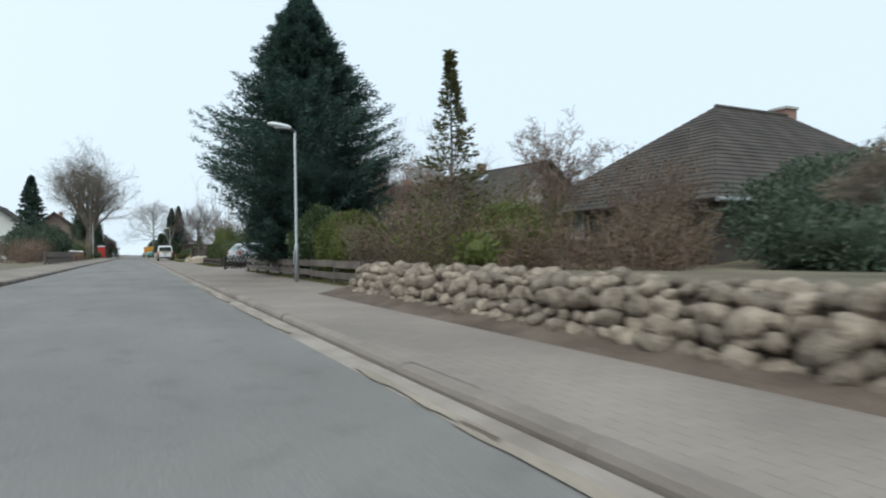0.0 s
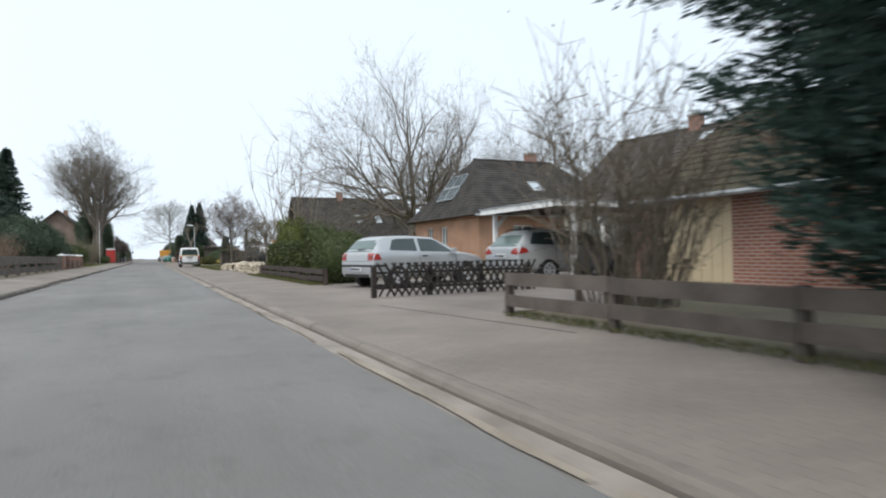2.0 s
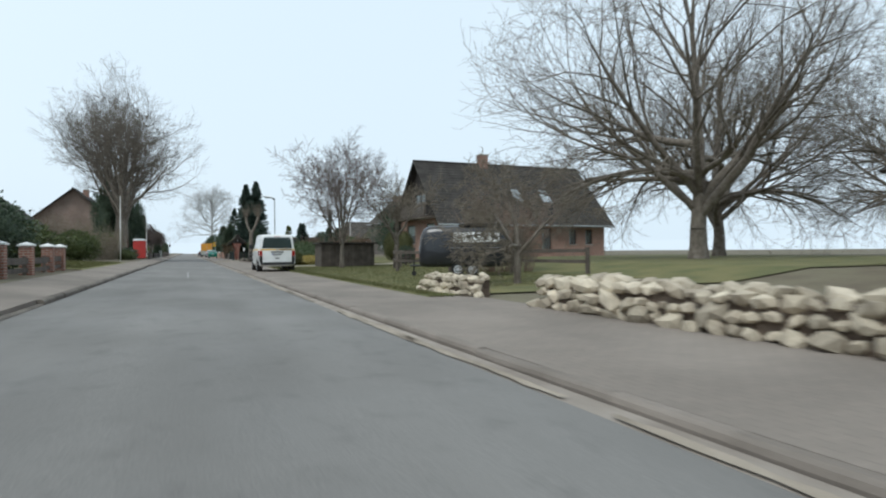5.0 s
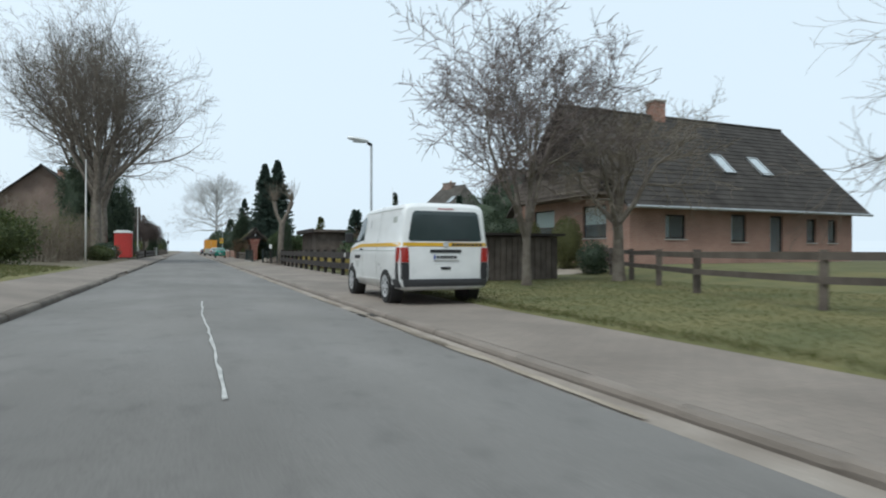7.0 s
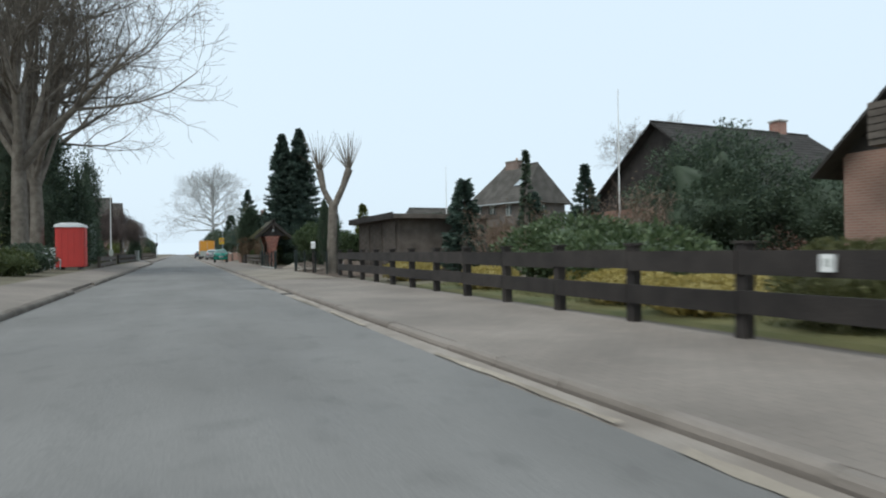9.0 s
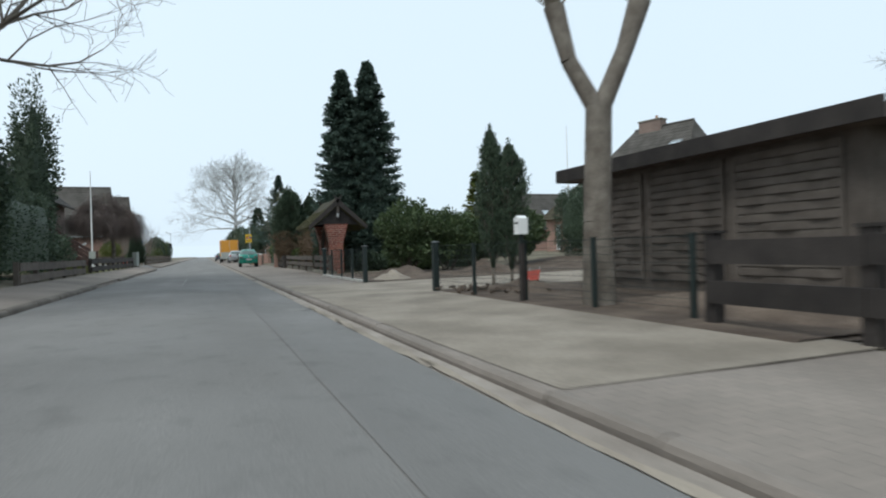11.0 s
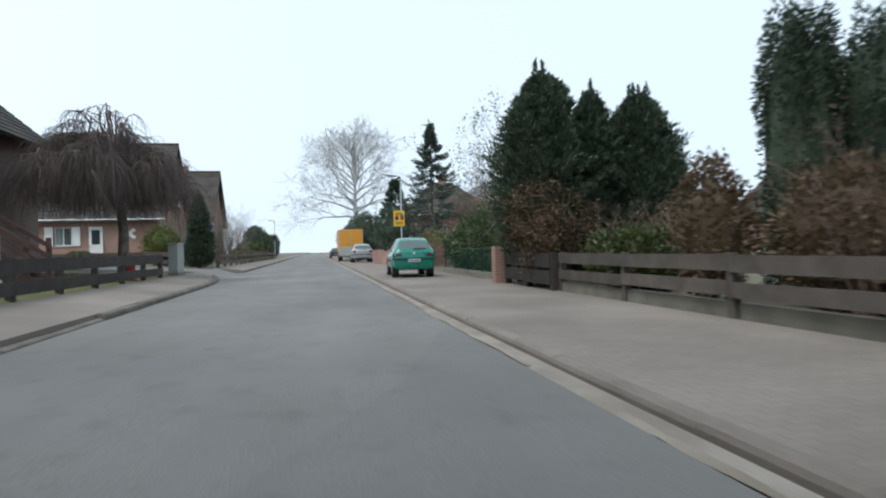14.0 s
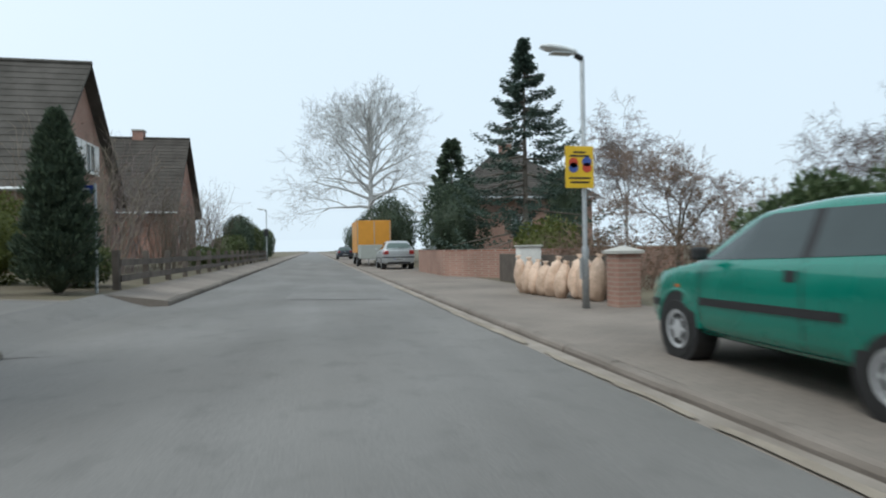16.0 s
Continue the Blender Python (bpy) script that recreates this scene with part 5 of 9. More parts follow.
bird = thing("wall_ornament", "white cross-shaped ornament on a brick house wall", "ornament", pose(-10.6, 174.55, 2.35))
for a in (-35, 35):
    Geo().box(-0.45, 0.45, -0.03, 0.0, -0.1, 0.1).make("blade", PAINT_WHITE, bird).matrix_basis = pose(0, -0.01 if a < 0 else 0.025, 0, 0, a, 0)
hn, *_ = house("house", "brick house with a steep brown tile roof", -22, -9.3, 195.5, 203.7, 0.6, 4.3, 9.3, "x", (BRICK_RED, TILE_BROWN), 0.45, (0, 0),
               [("east", 2, 3.2, 1.8, 3.0), ("east", 4.6, 5.8, 1.8, 3.0), ("south", 6, 7.2, 1.8, 3.0)], "white", [(-12.3, 199.8, 9.9)])
ho, *_ = house("house", "white house with a dark roof at the roadside", -20, -9.5, 84, 95, 0.6, 3.3, 7.2, "y", (RENDER_WHITE, TILE_DARK), 0.6, (0, 0),
               [("east", 3, 4.3, 1.5, 2.8), ("east", 6.5, 7.8, 1.5, 2.8)], "white", ())

stair = thing("outside_stair", "dark red-brown wooden outside stair with handrails", "stair")
SX = [-6.1 - 0.25 * k for k in range(9)]
for k, xx in enumerate(SX):
    Geo().box(xx - 0.27, xx, 150.45, 151.55, 0.5 + 0.17 * k, 0.54 + 0.17 * k).make("tread", WOOD_STAIR, stair)
faces6 = [(0, 1, 2, 3), (4, 7, 6, 5), (0, 4, 5, 1), (3, 2, 6, 7), (0, 3, 7, 4), (1, 5, 6, 2)]
for yy in (150.38, 151.57):
    for k, h in ((0, 0.2), (1, 0.13), (2, 0.13), (3, 0.13)):
        z = (0.3, 0.68, 0.95, 1.22)[k]
        Geo().add([(x, y, zz) for x, dz in ((-6.0, 0.0), (-8.4, 1.63)) for y, zz in ((yy, z + dz), (yy + 0.05, z + dz), (yy + 0.05, z + dz + h), (yy, z + dz + h))], faces6).make("stringer" if k == 0 else "rail", WOOD_STAIR, stair)
    for xx, z0, z1 in ((-6.05, 0.35, 1.5), (-7.2, 0.35, 2.25), (-8.4, 0.35, 3.05)):
        Geo().box(xx - 0.05, xx + 0.05, yy + 0.052, yy + 0.14, z0, z1).make("post", WOOD_STAIR, stair)
Geo().box(-9.09, -8.42, 148.6, 151.6, 1.9, 2.05).make("landing", WOOD_STAIR, stair)
for k in range(4):
    Geo().box(-8.47, -8.42, 148.6, 150.36, 2.2 + k * 0.25, 2.36 + k * 0.25).make("rail", WOOD_STAIR, stair)
    Geo().box(-9.08, -8.48, 148.6, 148.65, 2.2 + k * 0.25, 2.36 + k * 0.25).make("rail", WOOD_STAIR, stair)
for xx, yy in ((-8.5, 148.68), (-8.5, 150.3), (-9.0, 148.68)):
    Geo().box(xx - 0.045, xx + 0.045, yy - 0.045, yy + 0.045, 0.35, 3.1).make("post", WOOD_STAIR, stair)

# thatched lychgate of corbelled brick piers
GX, PX, GY = 5.86, 5.79, 133.0           # ridge line, middle of the piers, front gable
gate = thing("lychgate", "thatched wooden gate roof on corbelled red brick piers", "gate")


def pier_half(z):
    return 0.3 if z < 1.38 else 0.3 + min(1.0, (z - 1.38) / 0.8) * 0.215


brick_me = {}


def brick_piece(w, d):
    """A single brick, shared by all bricks of its size."""
    key = (round(w, 3), round(d, 3))
    if key not in brick_me:
        ob = Geo().box(-w / 2, w / 2, -d / 2, d / 2, 0, 0.066).make("brick", BRICK_ONE)
        brick_me[key] = ob.data
        bpy.data.objects.remove(ob)
    return brick_me[key]


PIER_Y = (GY + 0.08, GY + 2.42)
for py in PIER_Y:
    prof = [(0.285, 0.02), (0.285, 1.38), (0.5, 2.19)]
    core = Geo().prism([(PX + a, z) for a, z in prof] + [(PX - a, z) for a, z in prof[::-1]], py + 0.012, py + 0.372, "y").make("pier", MORTAR, gate)
    for k in range(26):
        z = 0.05 + k * 0.0835
        half = pier_half(z + 0.03)
        n = max(2, round(2 * half / 0.245))
        w = 2 * half / n
        cuts = [-half + c * w for c in range(n + 1)] if k % 2 else [-half] + [-half + (c + 0.5) * w for c in range(n)] + [half]
        for a, b in zip(cuts, cuts[1:]):
            o = new("brick", brick_piece(b - a - 0.018, 0.39))
            o.parent = core
            o.matrix_basis = pose(PX + (a + b) / 2, py + 0.192, z)


def roof_line(t, y):
    """Height of the thatch at t from ridge to eave; the ridge sags a little."""
    return 3.26 - 1.06 * t ** 0.94 - 0.05 * math.sin(math.pi * (y - GY) / 3.55)


for sgn in (-1, 1):
    n, rows = 26, 9
    vs = []
    for j in range(rows + 1):
        t = j / rows
        for i in range(n + 1):
            yy = GY + 0.02 + 3.5 * i / n
            lip = 0.05 * noise.noise(Vector((yy * 2.1, sgn * 3.0, t * 4)))
            xx = GX + sgn * (0.02 + 1.24 * t + 0.05 * lip)
            vs.append((xx, yy + 0.03 * noise.noise(Vector((i * 0.7, j * 0.9, sgn))), roof_line(t, yy) + lip + 0.03 * noise.noise(Vector((yy * 6, t * 9, sgn)))))
    top = len(vs)
    vs += [(x - sgn * 0.08, y, z - 0.2) for x, y, z in vs]
    w = n + 1
    fs = [(j * w + i, j * w + i + 1, (j + 1) * w + i + 1, (j + 1) * w + i) for j in range(rows) for i in range(n)]
    fs += [tuple(top + k for k in f[::-1]) for f in fs]
    for j in range(rows):
        for i in (0, n):
            a, b = j * w + i, (j + 1) * w + i
            fs.append((a, b, top + b, top + a))
    fs += [(rows * w + i, rows * w + i + 1, top + rows * w + i + 1, top + rows * w + i) for i in range(n)]
    Geo().add(vs, fs).make("thatch", THATCH, gate, "mossy thatch", smooth=True)
    # thick ridge layer lying on the thatch
    vs = []
    for j in range(4):
        t = 0.36 * j / 3
        for i in range(n + 1):
            yy = GY - 0.02 + 3.6 * i / n
            wob = 0.03 * noise.noise(Vector((yy * 3, sgn * 5.0, t * 9)))
            vs.append((GX + sgn * (1.24 * t + (0.03 if j == 3 else 0)), yy, roof_line(t, yy) + 0.12 - 0.02 * j + wob))
    top = len(vs)
    vs += [(x, y, z - 0.09) for x, y, z in vs]
    fs = [(j * w + i, j * w + i + 1, (j + 1) * w + i + 1, (j + 1) * w + i) for j in range(3) for i in range(n)]
    fs += [(3 * w + i, 3 * w + i + 1, top + 3 * w + i + 1, top + 3 * w + i) for i in range(n)]
    for j in range(3):
        for i in (0, n):
            a, b = j * w + i, (j + 1) * w + i
            fs.append((a, b, top + b, top + a))
    Geo().add(vs, fs).make("ridge_thatch", THATCH_DARK, gate, "dark layered ridge of the thatch", smooth=True)
rs_t = np.random.RandomState(15)
for sgn in (-1, 1):
    n = 9000
    t, yy = 0.3 + 0.7 * rs_t.rand(n) ** 0.8, rs_t.uniform(GY, GY + 3.52, n)
    zz = 3.28 - 1.06 * t ** 0.94 - 0.05 * np.sin(np.pi * (yy - GY) / 3.55)
    place = np.stack([GX + sgn * (0.03 + 1.22 * t), yy, zz], 1) + rs_t.normal(scale=0.014, size=(n, 3))
    way = np.stack([np.full(n, sgn * 0.72), rs_t.normal(scale=0.14, size=n), np.full(n, -0.68) + rs_t.normal(scale=0.08, size=n)], 1)
    leaf_mesh("straw", place, way, rs_t.uniform(0.06, 0.2, n), 0.012, THATCH_STRAW, gate, rs_t)
for yy in (GY - 0.07, GY + 3.53):
    for sgn in (-1, 1):
        Geo().add([(GX + sgn * x, y, z) for y in (yy, yy + 0.06) for x, z in ((0, 3.06), (1.27, 1.96), (1.27, 2.16), (-0.2, 3.5))],
                  [(0, 1, 2, 3), (7, 6, 5, 4), (0, 4, 5, 1), (1, 5, 6, 2), (2, 6, 7, 3), (3, 7, 4, 0)]).make("bargeboard", WOOD_DARK, gate)
    Geo().box(GX - 0.06, GX + 0.06, yy + 0.062, yy + 0.14, 2.72, 3.12).make("king_post", WOOD_BROWN, gate)
for py in PIER_Y:
    for k in range(9):
        x0 = GX - 0.97 + k * 0.215
        h = 3.12 - 0.86 * (abs(x0 + 0.1 - GX) + 0.08)
        if h > 2.32:
            Geo().box(x0 + 0.003, x0 + 0.212, py + 0.05, py + 0.09, 2.3, h).make("gable_board", WOOD_DARK, gate)
    Geo().box(GX - 1.12, GX + 1.12, py + 0.02, py + 0.2, 2.195, 2.3).make("beam", WOOD_DARK, gate)
for xx in (GX - 0.62, GX + 0.5):
    Geo().box(xx, xx + 0.12, GY + 0.1, GY + 3.4, 2.302, 2.42).make("beam", WOOD_DARK, gate)
for sgn in (-1, 1):
    for k in range(9):
        yy = GY + 0.1 + k * 0.41
        Geo().add([(GX + sgn * x, y, z) for y in (yy, yy + 0.07) for x, z in ((0.02, 2.98), (1.2, 2.0), (1.2, 2.06), (0.02, 3.04))],
                  [(0, 1, 2, 3), (7, 6, 5, 4), (0, 4, 5, 1), (1, 5, 6, 2), (2, 6, 7, 3), (3, 7, 4, 0)]).make("rafter", WOOD_DARK, gate)
for py, out in ((PIER_Y[0] + 0.386, 1), (PIER_Y[1] - 0.002, -1)):
    g, n = Geo(), 8
    vs = []
    for k in range(n + 1):
        a = math.pi / 2 * k / n
        y, z = py + out * 0.62 * (k / n) ** 1.25, 1.15 + 1.04 * (k / n) ** 0.85
        for x in (GX - 0.34, GX - 0.2):
            vs += [(x, y, z), (x, y + out * 0.09 * math.sin(a) + out * 0.015, z - 0.1 * math.cos(a))]
    fs = [(4 * k + a, 4 * k + b, 4 * k + 4 + b, 4 * k + 4 + a) for k in range(n) for a, b in ((0, 1), (1, 3), (3, 2), (2, 0))] + [(0, 1, 3, 2), (4 * n, 4 * n + 2, 4 * n + 3, 4 * n + 1)]
    g.add(vs, fs).make("brace", WOOD_BROWN, gate, "curved wooden brace")
lantern = thing("lantern", "small metal lantern hung on the gable board", "lantern", pose(GX, GY + 0.03, 2.48))
Geo().box(-0.075, 0.075, -0.06, 0.06, 0.0, 0.02).box(-0.085, 0.085, -0.07, 0.07, 0.19, 0.215).make("frame", IRON, lantern)
Geo().lathe([(0.05, 0.02), (0.065, 0.06), (0.065, 0.19)], 8).make("glass", CLEAR_LAMP, lantern)
Geo().lathe([(0.1, 0.216), (0.06, 0.27), (0.015, 0.31)], 8).make("hood", IRON, lantern)
Geo().box(-0.02, 0.02, 0.02, 0.098, 0.13, 0.17).make("bracket", IRON, lantern)


# ---- fences ----
def fence_run(label, pts, gap, post_w, post_h, boards, mat, board_mat=None, thick=0.03, z_fix=None, cap=False, side_sign=-1, round_post=False, name="fence", group=""):
    """A board fence along a polyline: every post and every board a part."""
    f = thing(name, label, "fence", None, group)
    r = random.Random(int(pts[0][1] * 10))
    for (x0, y0), (x1, y1) in zip(pts, pts[1:]):
        length = math.hypot(x1 - x0, y1 - y0)
        n = max(1, round(length / gap))
        ang = math.degrees(math.atan2(y1 - y0, x1 - x0))
        for i in range(n + 1):
            if i == n and (x1, y1) != tuple(pts[-1]):
                continue
            px, py = x0 + (x1 - x0) * i / n, y0 + (y1 - y0) * i / n
            z = ground_z(px) if z_fix is None else z_fix
            g = Geo()
            if round_post:
                g.tube((0, 0, -0.2), (0, 0, post_h), post_w / 2, post_w / 2, 8)
            else:
                g.box(-post_w / 2, post_w / 2, -post_w / 2, post_w / 2, -0.2, post_h)
            post = g.make("post", mat, f, bevel=0.008)
            post.matrix_basis = pose(px, py, z, r.uniform(-1, 1), r.uniform(-1, 1), ang)
            if cap:
                c = Geo().box(-post_w * 0.65, post_w * 0.65, -post_w * 0.65, post_w * 0.65, 0, 0.03).make("cap", mat, post)
                c.matrix_basis = pose(0, 0, post_h + 0.001)
        for i in range(n):
            xa, ya = x0 + (x1 - x0) * i / n, y0 + (y1 - y0) * i / n
            z = (ground_z(xa) + ground_z(xa + (x1 - x0) / n)) / 2 if z_fix is None else z_fix
            for a, b in boards:
                bd = Geo().box(0.006, length / n - 0.006, 0, thick, a, b).make("board", board_mat or mat, f)
                off = post_w / 2 + 0.002
                bd.matrix_basis = pose(xa, ya, z + r.uniform(-0.012, 0.012), 0, r.uniform(-0.35, 0.35), ang) @ pose(0, off if side_sign > 0 else -off - thick, 0)
    return f


fence_run("low dark brown two-board garden fence", [(4.95, 24.4), (5.05, 9.6)], 2.1, 0.1, 0.6, [(0.16, 0.32), (0.43, 0.6)], WOOD_BROWN, None, 0.03, 0.05, side_sign=-1)
fence_run("low reddish-brown board fence before a hedge", [(5.3, 47.6), (5.1, 34.9)], 1.9, 0.1, 0.5, [(0.1, 0.25), (0.33, 0.49)], surface("reddish_fence_wood", (0.036, 0.025, 0.021), (0.06, 0.043, 0.036), 2.5, 45, 0.8, 0.3, vary=0.15), None, 0.03, 0.05)
fence_run("dark brown two-board fence along the front garden", [(5.5, 111.8), (5.3, 101.5), (5.18, 91.15)], 1.7, 0.14, 1.0, [(0.26, 0.5), (0.68, 0.93)], WOOD_DARK, None, 0.04, 0.05, True)
fence_run("dark brown two-board fence beside the entry", [(5.0, 88.1), (5.0, 84.4)], 1.8, 0.14, 0.98, [(0.2, 0.48), (0.62, 0.92)], WOOD_DARK, None, 0.04, 0.05, True)
fence_run("weathered rail fence round the lawn", [(14.5, 89), (9.8, 79.2), (8.75, 75.6), (13.0, 66.8)], 2.9, 0.13, 1.0, [(0.45, 0.57), (0.82, 0.95)], WOOD_BROWN, None, 0.035)
fence_run("grey-brown two-board fence on a low concrete base", [(5.45, 147.2), (5.35, 136.3)], 2.6, 0.12, 0.78, [(0.24, 0.43), (0.55, 0.76)], WOOD_GREY, None, 0.03, 0.08)
fence_run("grey-brown board fence before the lychgate", [(5.32, 135.7), (5.2, 131.6)], 2.05, 0.12, 0.8, [(0.26, 0.46), (0.56, 0.77)], WOOD_GREY, None, 0.03, 0.08)
fence_run("dark brown board fence under tall yews", [(5.3, 150.4), (5.3, 147.3)], 1.55, 0.14, 0.8, [(0.12, 0.42), (0.48, 0.78)], WOOD_DARK, None, 0.03, 0.06)
fence_run("low dark brown board fence beside a footway", [(-4.4, 126.4), (-4.6, 137.6)], 2.2, 0.12, 0.62, [(0.05, 0.27), (0.36, 0.6)], WOOD_GREY, WOOD_BROWN, 0.03, 0.33, side_sign=-1)
fence_run("dark brown low rail fence before a lawn", [(-4.5, 138.6), (-4.4, 155.4)], 1.87, 0.12, 0.68, [(0.06, 0.28), (0.42, 0.66)], WOOD_DARK, None, 0.03, 0.34, side_sign=-1)
fence_run("brown board fence round a front garden", [(-4.75, 44), (-4.85, 63.4)], 2.3, 0.12, 0.85, [(0.08, 0.34), (0.46, 0.82)], WOOD_BROWN, None, 0.03, 0.33, side_sign=-1)
fence_run("dark post fence along the far footway", [(-4.5, 167.5), (-4.4, 208)], 2.4, 0.14, 0.85, [(0.15, 0.3), (0.5, 0.65)], WOOD_BROWN, None, 0.03, 0.33, side_sign=-1)
fence_run("dark rail fence of a corner garden", [(-6.0, 165.2), (-14, 164.4)], 2.0, 0.12, 0.8, [(0.15, 0.35), (0.5, 0.72)], WOOD_BROWN, None, 0.03, 0.45)

base_wall = thing("fence_base", "low mossy concrete base under a garden fence", "wall base", kind="structure")
Geo().box(5.42, 5.6, 136.3, 147.25, -0.1, 0.24).make("base", CONCRETE_DARK, base_wall)
Geo().box(5.18, 5.42, 131.4, 135.9, -0.1, 0.2).make("base", CONCRETE_DARK, base_wall)
Geo().box(4.68, 4.84, 124.1, 130.65, -0.1, 0.12).make("base", CONCRETE, base_wall)
Geo().box(5.7, 5.9, 150.9, 160.6, -0.1, 0.2).make("base", CONCRETE_DARK, base_wall)

# crossed-lath fence
lattice = thing("lattice_fence", "dark crossed-lath fence across the drive", "fence", pose(4.55, 29.0, 0.06) @ Matrix.Diagonal((1, 1, 0.82, 1)))
for k in range(4):
    Geo().box(k * 1.26 - 0.05, k * 1.26 + 0.05, -0.05, 0.05, -0.1, 0.78).make("post", WOOD_DARK, lattice)
for z in (0.2, 0.58):
    Geo().box(0, 3.8, -0.085, -0.052, z, z + 0.06).make("rail", WOOD_DARK, lattice)
lath = Geo().box(-0.022, 0.022, 0, 0.022, 0, 0.92).make("lath", WOOD_DARK)
lath_me = lath.data
bpy.data.objects.remove(lath)
for k in range(22):
    for sgn in (-1, 1):
        o = new("lath", lath_me)
        o.parent = lattice
        o.matrix_basis = pose(0.13 + k * 0.165 + (0.28 if sgn < 0 else -0.05), -0.11 if sgn > 0 else -0.135, 0.02, 0, sgn * 24, 0)

# wire fence on dark steel posts
wire = thing("wire_fence", "dark green wire mesh fence on round steel posts", "fence")
WIRE_PTS = [[(5.6, 112.2), (5.45, 113.9), (5.3, 115.6), (5.15, 117.3), (5.03, 119.05)], [(4.72, 124.0), (4.74, 125.7), (4.76, 127.4), (4.77, 129.1), (4.79, 130.7)]]
for run in WIRE_PTS:
    for x, y in run:
        big = (x, y) in ((5.03, 119.05), (4.72, 124.0), (4.79, 130.7))
        w = 0.062 if big else 0.03
        p = Geo().box(-w, w, -w, w, -0.2, 1.06 if big else 1.0).make("post", STEEL_DARK, wire, bevel=0.006)
        Geo().box(-w - 0.008, w + 0.008, -w - 0.008, w + 0.008, 1.062 if big else 1.002, 1.08 if big else 1.015).make("cap", STEEL if big else STEEL_DARK, p)
        p.matrix_basis = pose(x, y, 0.06)
    for (x0, y0), (x1, y1) in zip(run, run[1:]):
        d = Vector((x1 - x0, y1 - y0, 0))
        n = int(d.length / 0.07)
        g = Geo()
        for k in range(9):
            z = 0.2 + k * 0.105
            g.tube((x0, y0, z), (x1, y1, z), 0.0035 if k < 8 else 0.006, 0.0035 if k < 8 else 0.006, 4, False)
        for k in range(1, n):
            q = Vector((x0, y0, 0)) + d * k / n
            g.tube((q.x, q.y, 0.2), (q.x, q.y, 1.05), 0.0018, 0.0018, 3, False)
        g.make("mesh_panel", STEEL_DARK, wire)
green_fence = thing("mesh_fence", "green wire mesh fence on a concrete base", "fence")
for k in range(6):
    Geo().tube((5.8, 150.9 + k * 1.93, 0.1), (5.8, 150.9 + k * 1.93, 0.98), 0.028, 0.028, 8).make("post", STEEL_DARK, green_fence)
GREEN_WIRE = plain("green_wire", (0.012, 0.06, 0.04), 0.5)
for k in range(5):
    g = Geo()
    y0 = 150.9 + k * 1.93
    for j in range(11):
        g.tube((5.8, y0, 0.22 + j * 0.075), (5.8, y0 + 1.93, 0.22 + j * 0.075), 0.004, 0.004, 4, False)
    for j in range(1, 32):
        g.tube((5.8, y0 + j * 0.0603, 0.22), (5.8, y0 + j * 0.0603, 0.97), 0.003, 0.003, 3, False)
    g.make("mesh_panel", GREEN_WIRE, green_fence)
    Geo().tube((5.8, y0, 0.975), (5.8, y0 + 1.93, 0.975), 0.018, 0.018, 6).make("top_rail", GREEN_WIRE, green_fence)


# ---- pillars and posts ----
def brick_pillar(label, x, y, w, h, z, cap=PAINT_WHITE, mat=BRICK_RED, group=""):
    p = thing("brick_pillar", label, "pillar", pose(x, y, z), group)
    Geo().box(-w / 2, w / 2, -w / 2, w / 2, -0.2, h).make("shaft", mat, p, bevel=0.01)
    if cap:
        c = w * 0.62
        Geo().add([(-c, -c, h), (c, -c, h), (c, c, h), (-c, c, h), (-c, -c, h + 0.05), (c, -c, h + 0.05), (c, c, h + 0.05), (-c, c, h + 0.05), (0, 0, h + 0.14)],
                  [(3, 2, 1, 0), (0, 1, 5, 4), (1, 2, 6, 5), (2, 3, 7, 6), (3, 0, 4, 7), (4, 5, 8), (5, 6, 8), (6, 7, 8), (7, 4, 8)]).make("cap", cap, p)
    return p


for y in (65.3, 68.4, 71.6, 74.8, 77.0):
    brick_pillar("red brick gate pillar with a white cap", -5.0, y, 0.42 if y < 66 else 0.36, 0.92, 0.33, group="pillars along a footway")
fence_run("low brown fence between brick pillars", [(-5.0, 65.6), (-5.0, 77)], 2.85, 0.1, 0.6, [(0.1, 0.24), (0.36, 0.56)], WOOD_BROWN, None, 0.03, 0.33)
brick_pillar("plain brown brick pillar at a fence end", 5.15, 150.7, 0.34, 0.98, 0.04, None, BRICK_PINK)
brick_pillar("brown brick pillar beside the lamp post", 4.95, 162.6, 0.42, 0.92, 0.04, CONCRETE, BRICK_PINK)
wall_r = thing("brick_wall", "low red brick garden wall at a corner", "wall")
for (xa, ya), (xb, yb) in (((4.55, 181), (4.55, 175.6)), ((4.55, 175.6), (6.6, 172.0)), ((6.6, 172.0), (12, 171.4))):
    g = Geo()
    wall_mesh(g, (xa, ya), (xb, yb), -0.1, 0.98, 0.24)
    g.make("wall", BRICK_PINK, wall_r)
    g = Geo()
    wall_mesh(g, (xa, ya), (xb, yb), 0.982, 1.04, 0.26)
    g.make("coping", BRICK_RED, wall_r)
back_fence = thing("garden_fence", "dark brown fence behind the sacks", "fence")
for k in range(5):
    Geo().box(5.3 + k * 0.05, 5.36 + k * 0.05, 163 + k * 1.7, 164.66 + k * 1.7, 0.05, 0.9).make("panel", WOOD_BROWN, back_fence)


